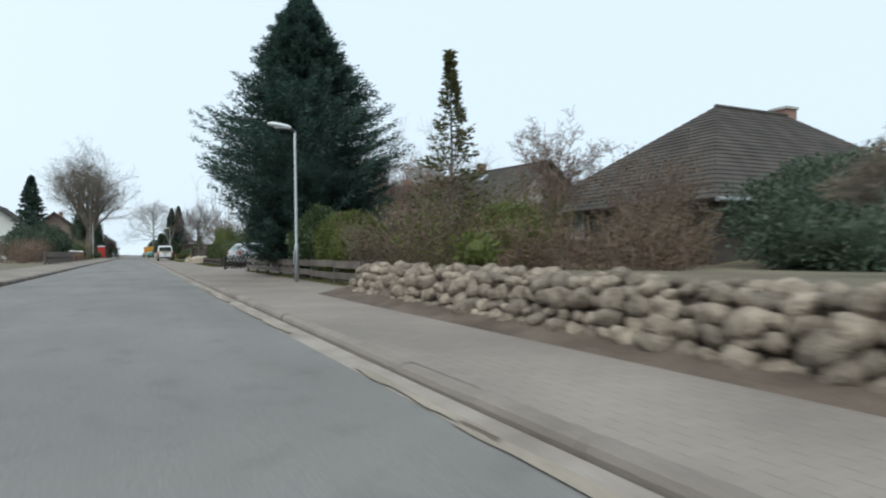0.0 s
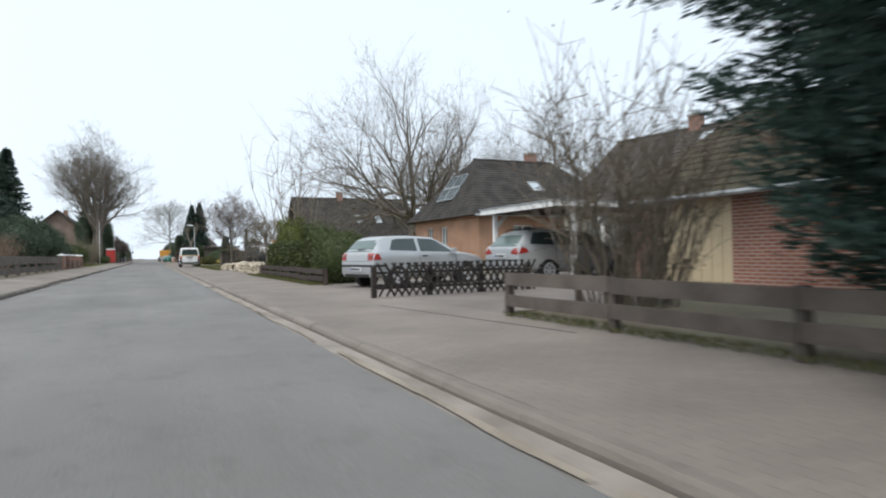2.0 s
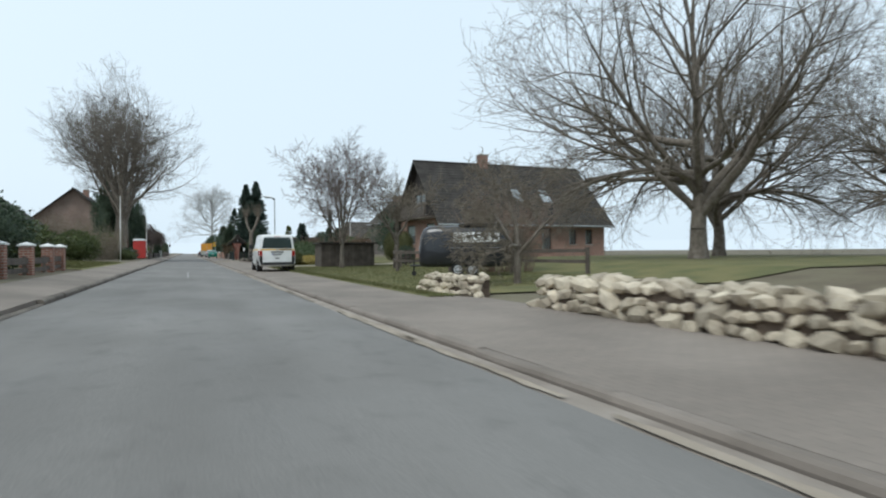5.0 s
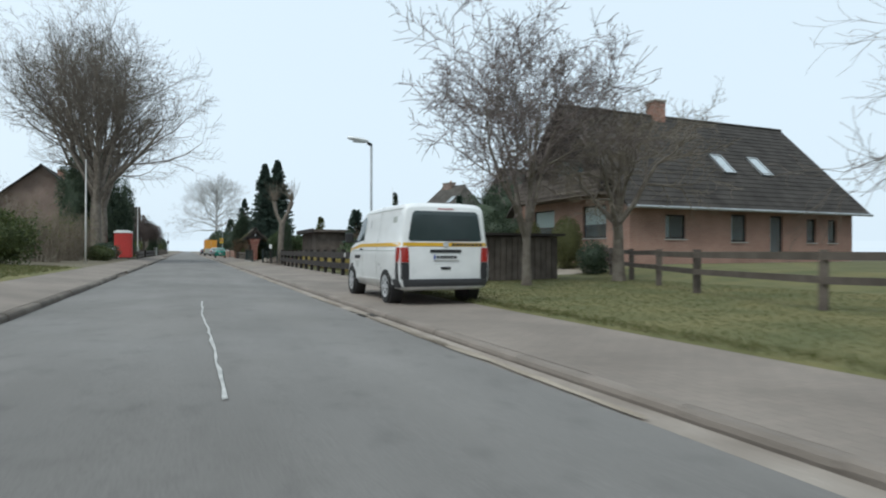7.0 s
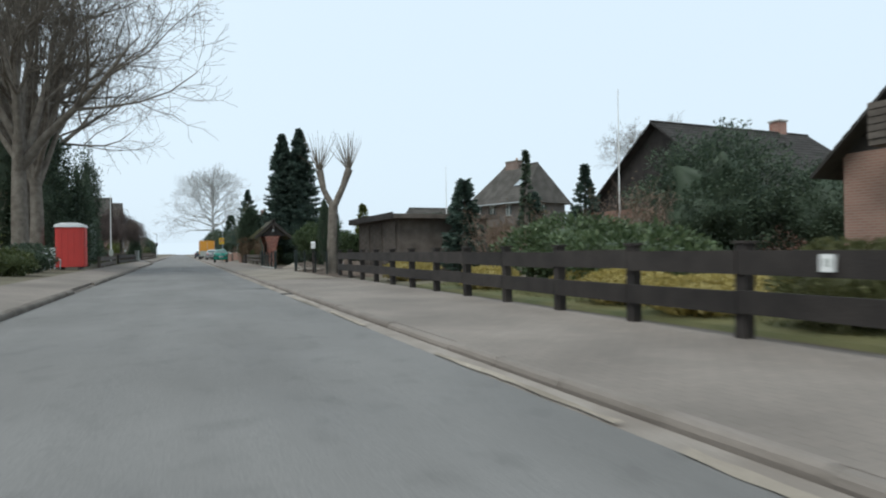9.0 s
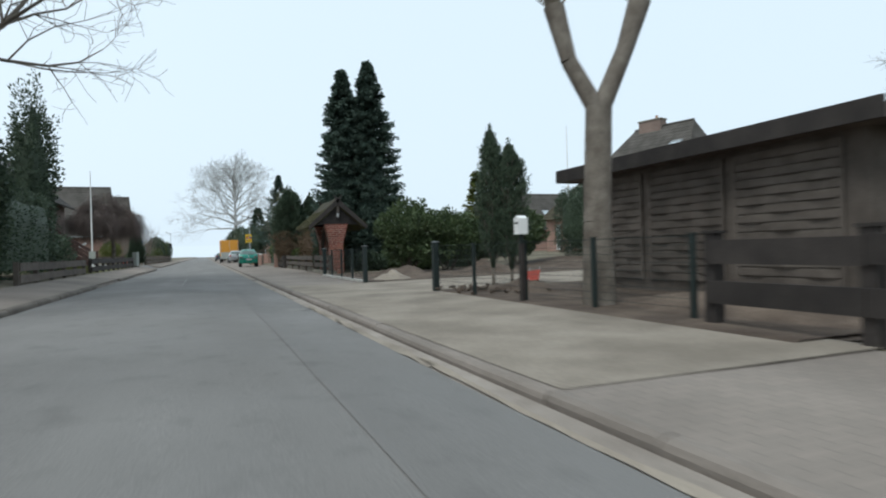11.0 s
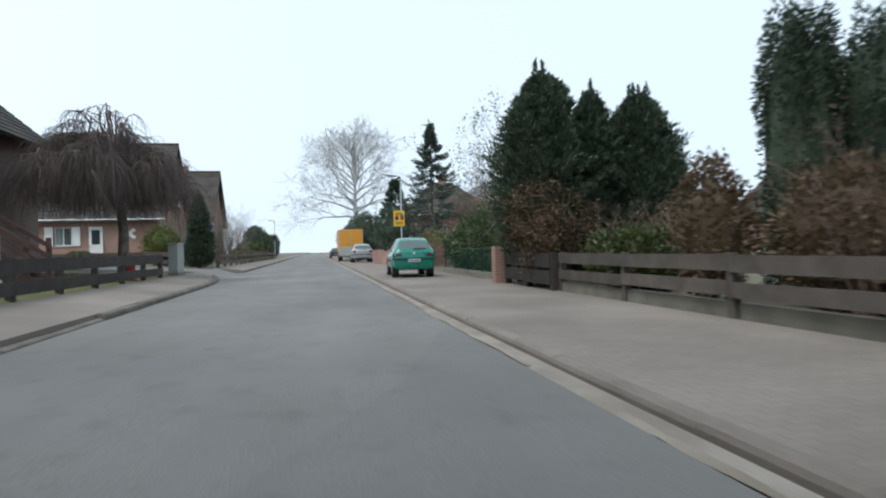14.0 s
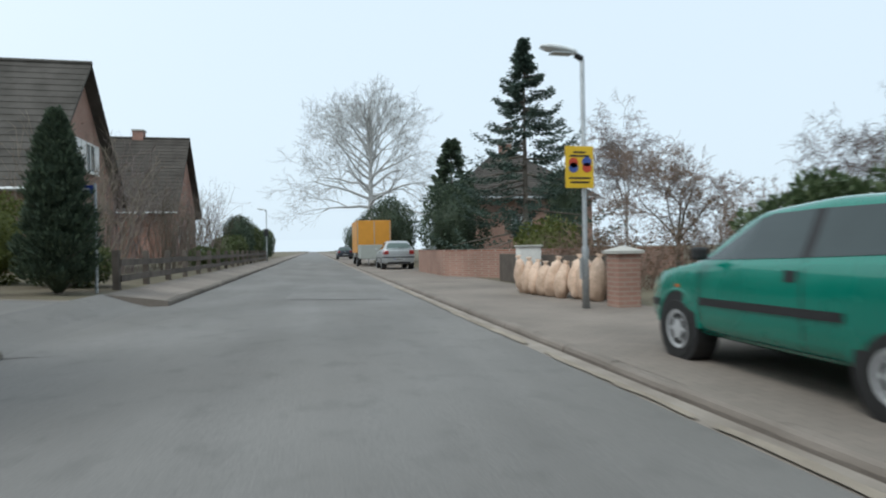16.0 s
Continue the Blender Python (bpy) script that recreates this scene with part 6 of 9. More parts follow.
def street_lamp(x, y, z=0.05):
    m = pose(x, y, z)
    s = thing("street_lamp", "grey steel street lamp with a flat white head", "street lamp", m, "lamps along the footway")
    Geo().lathe([(0.06, -0.1), (0.06, 1.0), (0.05, 1.03), (0.04, 1.06), (0.036, 4.2), (0.02, 4.24)], 12).make("pole", STEEL, s, smooth=True)
    Geo().tube((0, 0, 4.2), (-0.12, 0, 4.26), 0.05, 0.05, 10).make("joint", BLACK, s)
    head = Geo()
    ring_, vs = 10, []
    for i, (u, w, h) in enumerate(((0.0, 0.05, 0.05), (-0.08, 0.1, 0.075), (-0.3, 0.14, 0.09), (-0.52, 0.13, 0.075), (-0.64, 0.07, 0.035))):
        for k in range(ring_):
            a = 2 * math.pi * k / ring_
            vs.append((u - 0.1, w * math.cos(a), 4.29 - u * 0.12 + h * (math.sin(a) if math.sin(a) > 0 else 0.55 * math.sin(a))))
    fs = [(i * ring_ + k, i * ring_ + (k + 1) % ring_, (i + 1) * ring_ + (k + 1) % ring_, (i + 1) * ring_ + k) for i in range(4) for k in range(ring_)]
    fs += [list(range(ring_)), list(range(4 * ring_, 5 * ring_))]
    hd = head.add(vs, fs).make("head", LAMP_GLASS, s, smooth=True)
    Geo().box(-0.56, -0.2, -0.09, 0.09, 4.262, 4.285).make("lens", CLEAR_LAMP, hd)
    Geo().box(-0.082, -0.074, -0.05, 0.05, 0.5, 0.85).make("service_door", STEEL, s)
    return s


street_lamp(4.6, 13.96)
street_lamp(4.66, 87.0)
street_lamp(4.2, 162.5)
street_lamp(-4.1, 206, 0.32)
Geo().box(-4.3, -3.95, 205.9, 206.0, 2.4, 3.0).make("notice_board", BLACK, thing("notice_plate", "dark plate on a far lamp post", "sign"))

# yellow play-street sign on the lamp post
sign = thing("traffic_sign", "yellow sign with coloured figures of heads on a lamp post", "sign", pose(4.2, 162.5, 0.05))
Geo().box(-0.36, 0.14, -0.075, -0.055, 2.02, 2.72).make("plate", SIGN_YELLOW, sign, bevel=0.004)
Geo().box(-0.06, 0.06, -0.054, 0.0, 2.15, 2.19).box(-0.06, 0.06, -0.054, 0.0, 2.55, 2.59).make("clamp", STEEL, sign)
SIGN_RED, SIGN_BLUE = plain("sign_red", (0.5, 0.06, 0.03), 0.5), plain("sign_blue", (0.05, 0.09, 0.32), 0.5)
for dx, dz, mt in ((-0.22, 2.44, SIGN_RED), (0.02, 2.46, SIGN_BLUE), (-0.22, 2.36, SIGN_BLUE), (0.02, 2.36, SIGN_RED)):
    Geo().tube((dx, -0.0755, dz), (dx, -0.08, dz), 0.085, 0.085, 14).make("picture", mt, sign)
for zz, w in ((2.6, 0.22), (2.54, 0.36), (2.17, 0.38), (2.1, 0.34)):
    Geo().box(-0.11 - w / 2, -0.11 + w / 2, -0.079, -0.0755, zz, zz + 0.03).make("letter_bar", BLACK, sign)

post_s = thing("street_name_sign", "blue street name plate on a thin grey post", "sign", pose(-4.55, 166.4, 0.33))
Geo().tube((0, 0, -0.1), (0, 0, 2.2), 0.03, 0.03, 8).make("post", STEEL, post_s)
Geo().box(-0.72, -0.02, -0.01, 0.01, 2.0, 2.16).make("plate", BLUE, post_s)
Geo().box(-0.66, -0.38, -0.014, -0.0102, 2.06, 2.1).box(-0.34, -0.1, -0.014, -0.0102, 2.06, 2.1).make("letter_bar", PAINT_WHITE, post_s)

flag = thing("flagpole", "tall white flagpole with a grey box at its foot", "flagpole", pose(-5.85, 148.4, 0.4))
Geo().lathe([(0.05, -0.1), (0.05, 1.0), (0.035, 4.0), (0.022, 5.85), (0.03, 5.9)], 10).make("pole", PAINT_WHITE, flag, smooth=True)
Geo().box(-0.16, 0.16, -0.13, 0.13, 0.55, 1.05).make("box", GREY_BOX, flag, bevel=0.01)
Geo().box(-0.17, 0.17, -0.14, 0.14, -0.05, 0.2).make("foot", PAINT_WHITE, flag)
pole = thing("flagpole", "thin white flagpole in a front garden", "flagpole", pose(-5.46, 106, 0.4))
Geo().lathe([(0.045, -0.1), (0.04, 3.0), (0.025, 5.4), (0.03, 5.43)], 10).make("pole", PAINT_WHITE, pole, smooth=True)
for x, y, h in ((23.3, 116.6, 9.8), (23.1, 141.2, 8.5)):
    mast = thing("aerial_mast", "thin pale aerial mast beside a house", "mast", pose(x, y, 0.5))
    Geo().lathe([(0.045, -0.2), (0.045, h * 0.5), (0.022, h)], 8).make("mast", PAINT_WHITE, mast)

cabinet = thing("utility_cabinet", "pale grey-green utility cabinet on the footway", "cabinet", pose(-4.35, 157.4, 0.3, 0, 0, 80) @ Matrix.Scale(0.85, 4))
Geo().box(-0.33, 0.33, -0.18, 0.18, 0.12, 1.25).make("body", GREY_BOX, cabinet, bevel=0.015)
Geo().box(-0.36, 0.36, -0.21, 0.21, 1.25, 1.31).make("lid", GREY_BOX, cabinet, bevel=0.01)
Geo().box(-0.35, 0.35, -0.2, 0.2, -0.1, 0.12).make("plinth", CONCRETE_DARK, cabinet)
for xx in (-0.31, 0.01):
    Geo().box(xx, xx + 0.3, -0.192, -0.182, 0.18, 1.2).make("door", GREY_BOX, cabinet)
white_cab = thing("utility_cabinet", "weathered white cabinet behind sacks", "cabinet", pose(4.95, 167.3, 0.05))
Geo().box(-0.28, 0.28, -0.16, 0.16, 0, 1.05).make("body", RENDER_WHITE, white_cab, bevel=0.02)
Geo().box(-0.31, 0.31, -0.19, 0.19, 1.05, 1.1).make("lid", CONCRETE, white_cab, bevel=0.01)

# portable toilet
wc = thing("portable_toilet", "red portable toilet with a white roof", "toilet cabin", pose(-5.05, 121.9, 0.45))
Geo().box(-0.58, 0.58, -0.58, 0.58, 0.02, 1.9).make("cabin", RED, wc, bevel=0.03)
Geo().add([(s * 0.63, t * 0.63, 1.9) for s, t in ((-1, -1), (1, -1), (1, 1), (-1, 1))] + [(s * 0.6, t * 0.6, 2.02) for s, t in ((-1, -1), (1, -1), (1, 1), (-1, 1))] + [(s * 0.35, t * 0.4, 2.12) for s, t in ((-1, -1), (1, -1), (1, 1), (-1, 1))],
          [(3, 2, 1, 0), (0, 1, 5, 4), (1, 2, 6, 5), (2, 3, 7, 6), (3, 0, 4, 7), (4, 5, 9, 8), (5, 6, 10, 9), (6, 7, 11, 10), (7, 4, 8, 11), (8, 9, 10, 11)]).make("roof", PAINT_WHITE, wc)
wd = Geo().box(0.585, 0.61, -0.4, 0.4, 0.08, 1.84).make("door", RED, wc, bevel=0.01)
Geo().box(0.61, 0.635, 0.24, 0.34, 0.95, 1.1).make("latch", BLACK, wd)
for k in range(4):
    Geo().box(-0.42 + k * 0.25, -0.32 + k * 0.25, -0.6, -0.581, 0.2, 1.75).make("rib", RED, wc)
for xx in (-0.45, 0.35):
    Geo().box(xx, xx + 0.1, -0.6, 0.6, -0.08, 0.02).make("skid", BLACK, wc)
bench = thing("garden_chair", "folded pale garden chair beside the cabin", "chair", pose(-5.5, 119.9, 0.42, 0, 0, 40))
Geo().box(-0.25, 0.25, -0.22, 0.22, 0.4, 0.44).make("seat", PAINT_WHITE, bench)
Geo().box(-0.25, 0.25, 0.2, 0.25, 0.44, 0.95).make("backrest", PAINT_WHITE, bench)
for xx in (-0.22, 0.22):
    for yy in (-0.2, 0.2):
        Geo().box(xx - 0.02, xx + 0.02, yy - 0.02, yy + 0.02, -0.02, 0.4).make("leg", STEEL, bench)

mailbox = thing("mailbox", "white mailbox on a dark post", "mailbox", pose(5.19, 115.5, 0.07) @ Matrix.Diagonal((0.68, 0.68, 0.85, 1)))
Geo().box(-0.05, 0.05, -0.05, 0.05, -0.1, 1.12).make("post", WOOD_DARK, mailbox)
Geo().prism([(-0.13, 1.3), (0.13, 1.3), (0.13, 1.6), (0.0, 1.66), (-0.13, 1.6)], -0.12, 0.12, "x").make("box", PAINT_WHITE, mailbox)
Geo().box(-0.126, -0.1205, -0.09, 0.09, 1.5, 1.53).make("slot", BLACK, mailbox)
Geo().box(-0.03, 0.03, -0.03, 0.03, 1.12, 1.3).make("bracket", STEEL_DARK, mailbox)

barrow = thing("wheelbarrow", "tilted red wheelbarrow resting on dug earth", "wheelbarrow", pose(7.05, 118.35, 0.22, -28, 8, 140) @ Matrix.Scale(0.55, 4))
Geo().add([(-0.3, -0.4, 0.25), (0.3, -0.4, 0.25), (0.3, 0.4, 0.25), (-0.3, 0.4, 0.25), (-0.18, -0.2, 0), (0.18, -0.2, 0), (0.18, 0.25, 0), (-0.18, 0.25, 0)],
          [(4, 5, 6, 7), (0, 1, 5, 4), (1, 2, 6, 5), (2, 3, 7, 6), (3, 0, 4, 7)]).make("tray", plain("worn_red_enamel", (0.33, 0.06, 0.04), 0.6), barrow)
for xx in (-0.2, 0.2):
    Geo().tube((xx, -0.9, 0.1), (xx, 0.5, -0.05), 0.017, 0.017, 6).make("handle", STEEL, barrow)
Geo().tube((-0.04, 0.62, -0.08), (0.04, 0.62, -0.08), 0.17, 0.17, 12).make("wheel", RUBBER, barrow)

for x, y, kind in ((2.12, 37.6, "grate"), (2.12, 78.4, "grate"), (2.12, 130.8, "grate"), (2.12, 103.5, "grate")):
    d = thing("drain_grate", "rusty iron drain grate in the gutter", "drain", pose(x, y, -0.008), "drains along the gutter")
    Geo().box(-0.16, 0.16, -0.24, 0.24, -0.03, 0.004).make("frame", IRON, d)
    for k in range(5):
        Geo().box(-0.13, 0.13, -0.2 + k * 0.09, -0.16 + k * 0.09, 0.0045, 0.012).make("bar", IRON, d)
for x, y, z in ((3.95, 130.7, 0.052), (1.7, 117.2, 0.008)):
    mh = thing("manhole_cover", "round iron manhole cover with a concrete ring", "manhole", pose(x, y, z))
    Geo().lathe([(0.33, -0.02), (0.33, 0.004), (0.29, 0.005)], 24).make("ring", CONCRETE_DARK if x > 3 else TAR, mh)
    Geo().lathe([(0.28, 0.0), (0.28, 0.007), (0.01, 0.008)], 24).make("lid", PAVER_DRIVE if x > 3 else ASPHALT, mh)

sacks = thing("recycling_sacks", "row of full beige plastic recycling sacks by the lamp post", "sacks")
rs0 = random.Random(8)
for k in range(9):
    t = k / 8
    x, y = 4.45 + 0.5 * t + rs0.uniform(-0.08, 0.08), 166.3 - 2.7 * t
    bm = bmesh.new()
    bmesh.ops.create_icosphere(bm, subdivisions=3, radius=1)
    s1, s2, hh_ = rs0.uniform(0.2, 0.25), rs0.uniform(0.15, 0.2), rs0.uniform(0.38, 0.48)
    for v in bm.verts:
        n_ = 1 + 0.2 * noise.noise(v.co * 2.6 + Vector((k * 5, 0, 0))) + 0.09 * noise.noise(v.co * 8 + Vector((k, 3, 0)))
        z = v.co.z
        v.co = Vector((v.co.x * s1 * n_ * (1 - 0.25 * max(z, 0)), v.co.y * s2 * n_ * (1 - 0.25 * max(z, 0)), max(min(z, 0.9), -0.8) * hh_ * n_))
    o = part("sack", bm, SACK, sacks, smooth=True)
    Geo().lathe([(0.07, hh_ * 0.78), (0.03, hh_ * 0.95), (0.075, hh_ * 1.12), (0.02, hh_ * 1.1)], 8, (0.03, 0)).make("tied_top", SACK, o, smooth=True)
    o.matrix_basis = pose(x, y, 0.05 + hh_ * 0.8, rs0.uniform(-12, 12), rs0.uniform(-14, 14), rs0.uniform(0, 90))
stub = thing("waste_bin", "small dull red bin behind the low fence", "bin", pose(-4.62, 152.9, 0.3))
Geo().lathe([(0.13, 0), (0.17, 0.05), (0.19, 0.62), (0.2, 0.66), (0.18, 0.66), (0.17, 0.6)], 14).make("body", plain("dull_red_plastic", (0.4, 0.05, 0.045), 0.5), stub, smooth=True)
Geo().box(-0.03, 0.03, -0.24, -0.19, -0.05, 0.8).make("post", WOOD_DARK, stub)


# ---- vehicles ----
def wheel(parent, x, y, r, width=0.19, side_sign=1):
    w = new("wheel")
    w.parent = parent
    w.matrix_basis = pose(x, y, r, 0, 90 if side_sign > 0 else -90, 0)
    Geo().lathe([(r * 0.66, -width / 2), (r * 0.95, -width / 2), (r, -width / 2 + 0.03), (r, width / 2 - 0.03), (r * 0.95, width / 2), (r * 0.66, width / 2)], 24, caps=False).make("tyre", RUBBER, w, smooth=False)
    Geo().lathe([(r * 0.655, -0.05), (r * 0.655, width / 2 - 0.004), (r * 0.6, width / 2 - 0.008), (r * 0.5, width / 2 - 0.014), (r * 0.15, width / 2 - 0.004), (0.02, width / 2 - 0.002)], 20).make("rim", RIM, w)
    for k in range(6):
        a = math.pi * 2 * k / 6
        s = Geo().box(r * 0.3, r * 0.44, -0.035, 0.035, width / 2 - 0.02, width / 2 - 0.012).make("spoke_gap", BLACK, w)
        s.matrix_basis = pose(0, 0, 0.006, 0, 0, math.degrees(a))
    return w


def car(name, label, m, paint, stations, wheel_ys, r, half, category="car", sub=7, width=0.2):
    """A body lofted through stations of (y, z_low, z_belt, z_roof, half_width, half_roof), with wheels in their arches. Gives the thing and the body's surface."""
    c = thing(name, label, category, m)
    st = np.array(stations)
    ys = np.concatenate([np.linspace(st[i, 0], st[i + 1, 0], sub, endpoint=False) for i in range(len(st) - 1)] + [st[-1:, 0]])
    cols = [np.interp(ys, st[:, 0], st[:, k]) for k in range(1, 6)]
    ker = np.array([0.25, 0.5, 0.25])
    for _ in range(3):
        cols = [np.concatenate([[q[0]], np.convolve(q, ker, "valid"), [q[-1]]]) for q in cols]

    def section(i):
        zb, zl, zr, w, wr = [q[i] for q in cols]
        halfs = [(w * 0.78, zb), (w * 0.93, zb + 0.04), (w * 0.985, zb + 0.2 * (zl - zb)), (w, zb + 0.45 * (zl - zb)), (w * 0.998, zb + 0.7 * (zl - zb)), (w * 0.975, zl - 0.03), (w * 0.95, zl),
                 (wr + 0.62 * (w * 0.95 - wr), zl + 0.36 * (zr - 0.07 - zl)), (wr + 0.3 * (w * 0.95 - wr), zl + 0.7 * (zr - 0.07 - zl)), (wr, max(zr - 0.07, zl + 0.001)), (wr * 0.95, zr - 0.032), (wr * 0.8, zr - 0.008), (wr * 0.4, zr + 0.006)]
        return halfs + [(-a, b) for a, b in halfs[::-1]]
    n = len(section(0))
    vs = [(a, ys[i], b) for i in range(len(ys)) for a, b in section(i)]
    fs = [(i * n + k, i * n + (k + 1) % n, (i + 1) * n + (k + 1) % n, (i + 1) * n + k) for i in range(len(ys) - 1) for k in range(n)]
    fs += [list(range(n)), list(range((len(ys) - 1) * n, len(ys) * n))[::-1]]
    Geo().add(vs, fs).make("body", paint, c, smooth=True)
    skin = BVHTree.FromPolygons([Vector(v) for v in vs], fs)
    for wy in wheel_ys:
        for sgn in (-1, 1):
            Geo().tube((sgn * (half - 0.24), wy, r + 0.02), (sgn * (half - 0.002), wy, r + 0.02), r + 0.06, r + 0.055, 28).make("wheel_arch", BLACK, c)
            lip = Geo()
            ring_n = 22
            vs2 = []
            for k in range(ring_n + 1):
                a = math.radians(4 + 172 * k / ring_n)
                for rr, x in ((r + 0.05, half - 0.02), (r + 0.056, half + 0.004), (r + 0.08, half + 0.003), (r + 0.095, half - 0.03)):
                    vs2.append((sgn * x, wy + rr * math.cos(a), r + 0.02 + rr * math.sin(a)))
            lip.add(vs2, [(4 * k + q, 4 * k + q + 1, 4 * k + q + 5, 4 * k + q + 4) for k in range(ring_n) for q in range(3)]).make("arch_lip", paint, c, smooth=True)
            wheel(c, sgn * (half - 0.075), wy, r, width, sgn)
    return c, skin


def onto(c, skin, name, outline, face, mat, lift=0.006, step=0.08, label=""):
    """A pane, lamp, strip or gap that follows the body: an outline of (y, z) on a side, or of (x, z) on the rear or front."""
    bm = bmesh.new()
    bm.faces.new([bm.verts.new((a, b, 0)) for a, b in outline])
    for axis in (0, 1):
        lo, hi = min(p[axis] for p in outline), max(p[axis] for p in outline)
        no = (1, 0, 0) if axis == 0 else (0, 1, 0)
        for k in range(1, int((hi - lo) / step) + 1):
            at_c = lo + (hi - lo) * k / (int((hi - lo) / step) + 1)
            bmesh.ops.bisect_plane(bm, geom=bm.verts[:] + bm.edges[:] + bm.faces[:], plane_co=tuple(at_c * q for q in no), plane_no=no)
    way = {"left": Vector((1, 0, 0)), "right": Vector((-1, 0, 0)), "rear": Vector((0, 1, 0)), "front": Vector((0, -1, 0))}[face]
    for v in bm.verts:
        a, b = v.co.x, v.co.y
        start = Vector((0, a, b)) - way * 4 if face in ("left", "right") else Vector((a, 0, b)) - way * 6
        hit = skin.ray_cast(start, way)[0] or skin.find_nearest(Vector((start.x * 0.2, a, b)) if face in ("left", "right") else Vector((a, start.y * 0.34, b)))[0]
        v.co = hit - way * lift
    rim = [e for e in bm.edges if e.is_boundary]
    grown = bmesh.ops.extrude_edge_only(bm, edges=rim)["geom"]
    for v in grown:
        if isinstance(v, bmesh.types.BMVert):
            v.co += way * (lift + 0.008)
    bmesh.ops.recalc_face_normals(bm, faces=bm.faces)
    return part(name, bm, mat, c, label)


def both(c, skin, name, outline, mat, lift=0.006, step=0.08):
    for face in ("left", "right"):
        onto(c, skin, name, outline, face, mat, lift, step)


def pair_rear(c, skin, name, outline, mat, lift=0.008, face="rear"):
    onto(c, skin, name, outline, face, mat, lift)
    onto(c, skin, name, [(-a, b) for a, b in outline[::-1]], face, mat, lift)


def rect(a0, a1, b0, b1):
    return [(a0, b0), (a1, b0), (a1, b1), (a0, b1)]


def bars(parent, x0, x1, y0, y1, z0, z1, mat, n=1, name="letter_bar"):
    """Unreadable writing: plain bars."""
    w = (x1 - x0) / n
    for k in range(n):
        Geo().box(x0 + k * w, x0 + (k + 0.8) * w, y0, y1, z0, z1).make(name, mat, parent)


COMPACT = [(-2.07, 0.33, 0.64, 0.66, 0.79, 0.75), (-2.05, 0.29, 0.88, 0.93, 0.82, 0.74), (-1.98, 0.3, 0.98, 1.03, 0.845, 0.7), (-1.72, 0.27, 1.0, 1.35, 0.86, 0.6), (-1.5, 0.25, 0.99, 1.42, 0.865, 0.585),
           (-0.6, 0.24, 0.965, 1.45, 0.867, 0.585), (0.2, 0.24, 0.945, 1.4, 0.867, 0.58), (0.55, 0.24, 0.935, 1.26, 0.867, 0.6), (1.05, 0.24, 0.925, 0.985, 0.86, 0.72), (1.7, 0.25, 0.85, 0.9, 0.84, 0.68),
           (1.98, 0.28, 0.72, 0.76, 0.78, 0.62), (2.08, 0.38, 0.58, 0.6, 0.7, 0.55)]
ESTATE = [(-2.4, 0.33, 0.64, 0.66, 0.82, 0.77), (-2.38, 0.29, 0.92, 0.96, 0.85, 0.76), (-2.3, 0.3, 1.02, 1.06, 0.87, 0.72), (-2.02, 0.27, 1.03, 1.37, 0.885, 0.645), (-1.7, 0.25, 1.01, 1.46, 0.89, 0.63),
          (-0.6, 0.24, 0.975, 1.49, 0.89, 0.63), (0.3, 0.24, 0.955, 1.44, 0.89, 0.62), (0.7, 0.24, 0.945, 1.26, 0.89, 0.64), (1.2, 0.24, 0.93, 0.99, 0.88, 0.72), (1.9, 0.25, 0.84, 0.88, 0.85, 0.66),
          (2.25, 0.3, 0.7, 0.74, 0.78, 0.6), (2.36, 0.4, 0.58, 0.6, 0.7, 0.5)]
SUPERMINI = [(-1.84, 0.31, 0.66, 0.68, 0.73, 0.69), (-1.82, 0.28, 0.82, 0.87, 0.75, 0.68), (-1.75, 0.3, 0.92, 0.97, 0.775, 0.64), (-1.5, 0.27, 0.95, 1.27, 0.79, 0.56), (-1.25, 0.25, 0.945, 1.35, 0.795, 0.545),
             (-0.5, 0.24, 0.92, 1.38, 0.797, 0.545), (0.25, 0.24, 0.9, 1.325, 0.797, 0.54), (0.55, 0.24, 0.895, 1.2, 0.795, 0.56), (0.98, 0.24, 0.885, 0.935, 0.79, 0.66), (1.5, 0.25, 0.8, 0.84, 0.765, 0.62),
             (1.75, 0.28, 0.68, 0.72, 0.7, 0.56), (1.84, 0.38, 0.56, 0.58, 0.62, 0.5)]


def plate_at(c, y, z, w=0.52, h=0.11):
    p = Geo().box(-w / 2, w / 2, y, y + 0.02, z, z + h).make("number_plate", PLATE, c, bevel=0.003)
    Geo().box(-w / 2 + 0.004, -w / 2 + 0.04, y - 0.0035, y - 0.0005, z + 0.006, z + h - 0.006).make("plate_band", BLUE, p)
    bars(p, -w / 2 + 0.06, w / 2 - 0.03, y - 0.004, y - 0.0005, z + 0.025, z + h - 0.025, BLACK, 6)


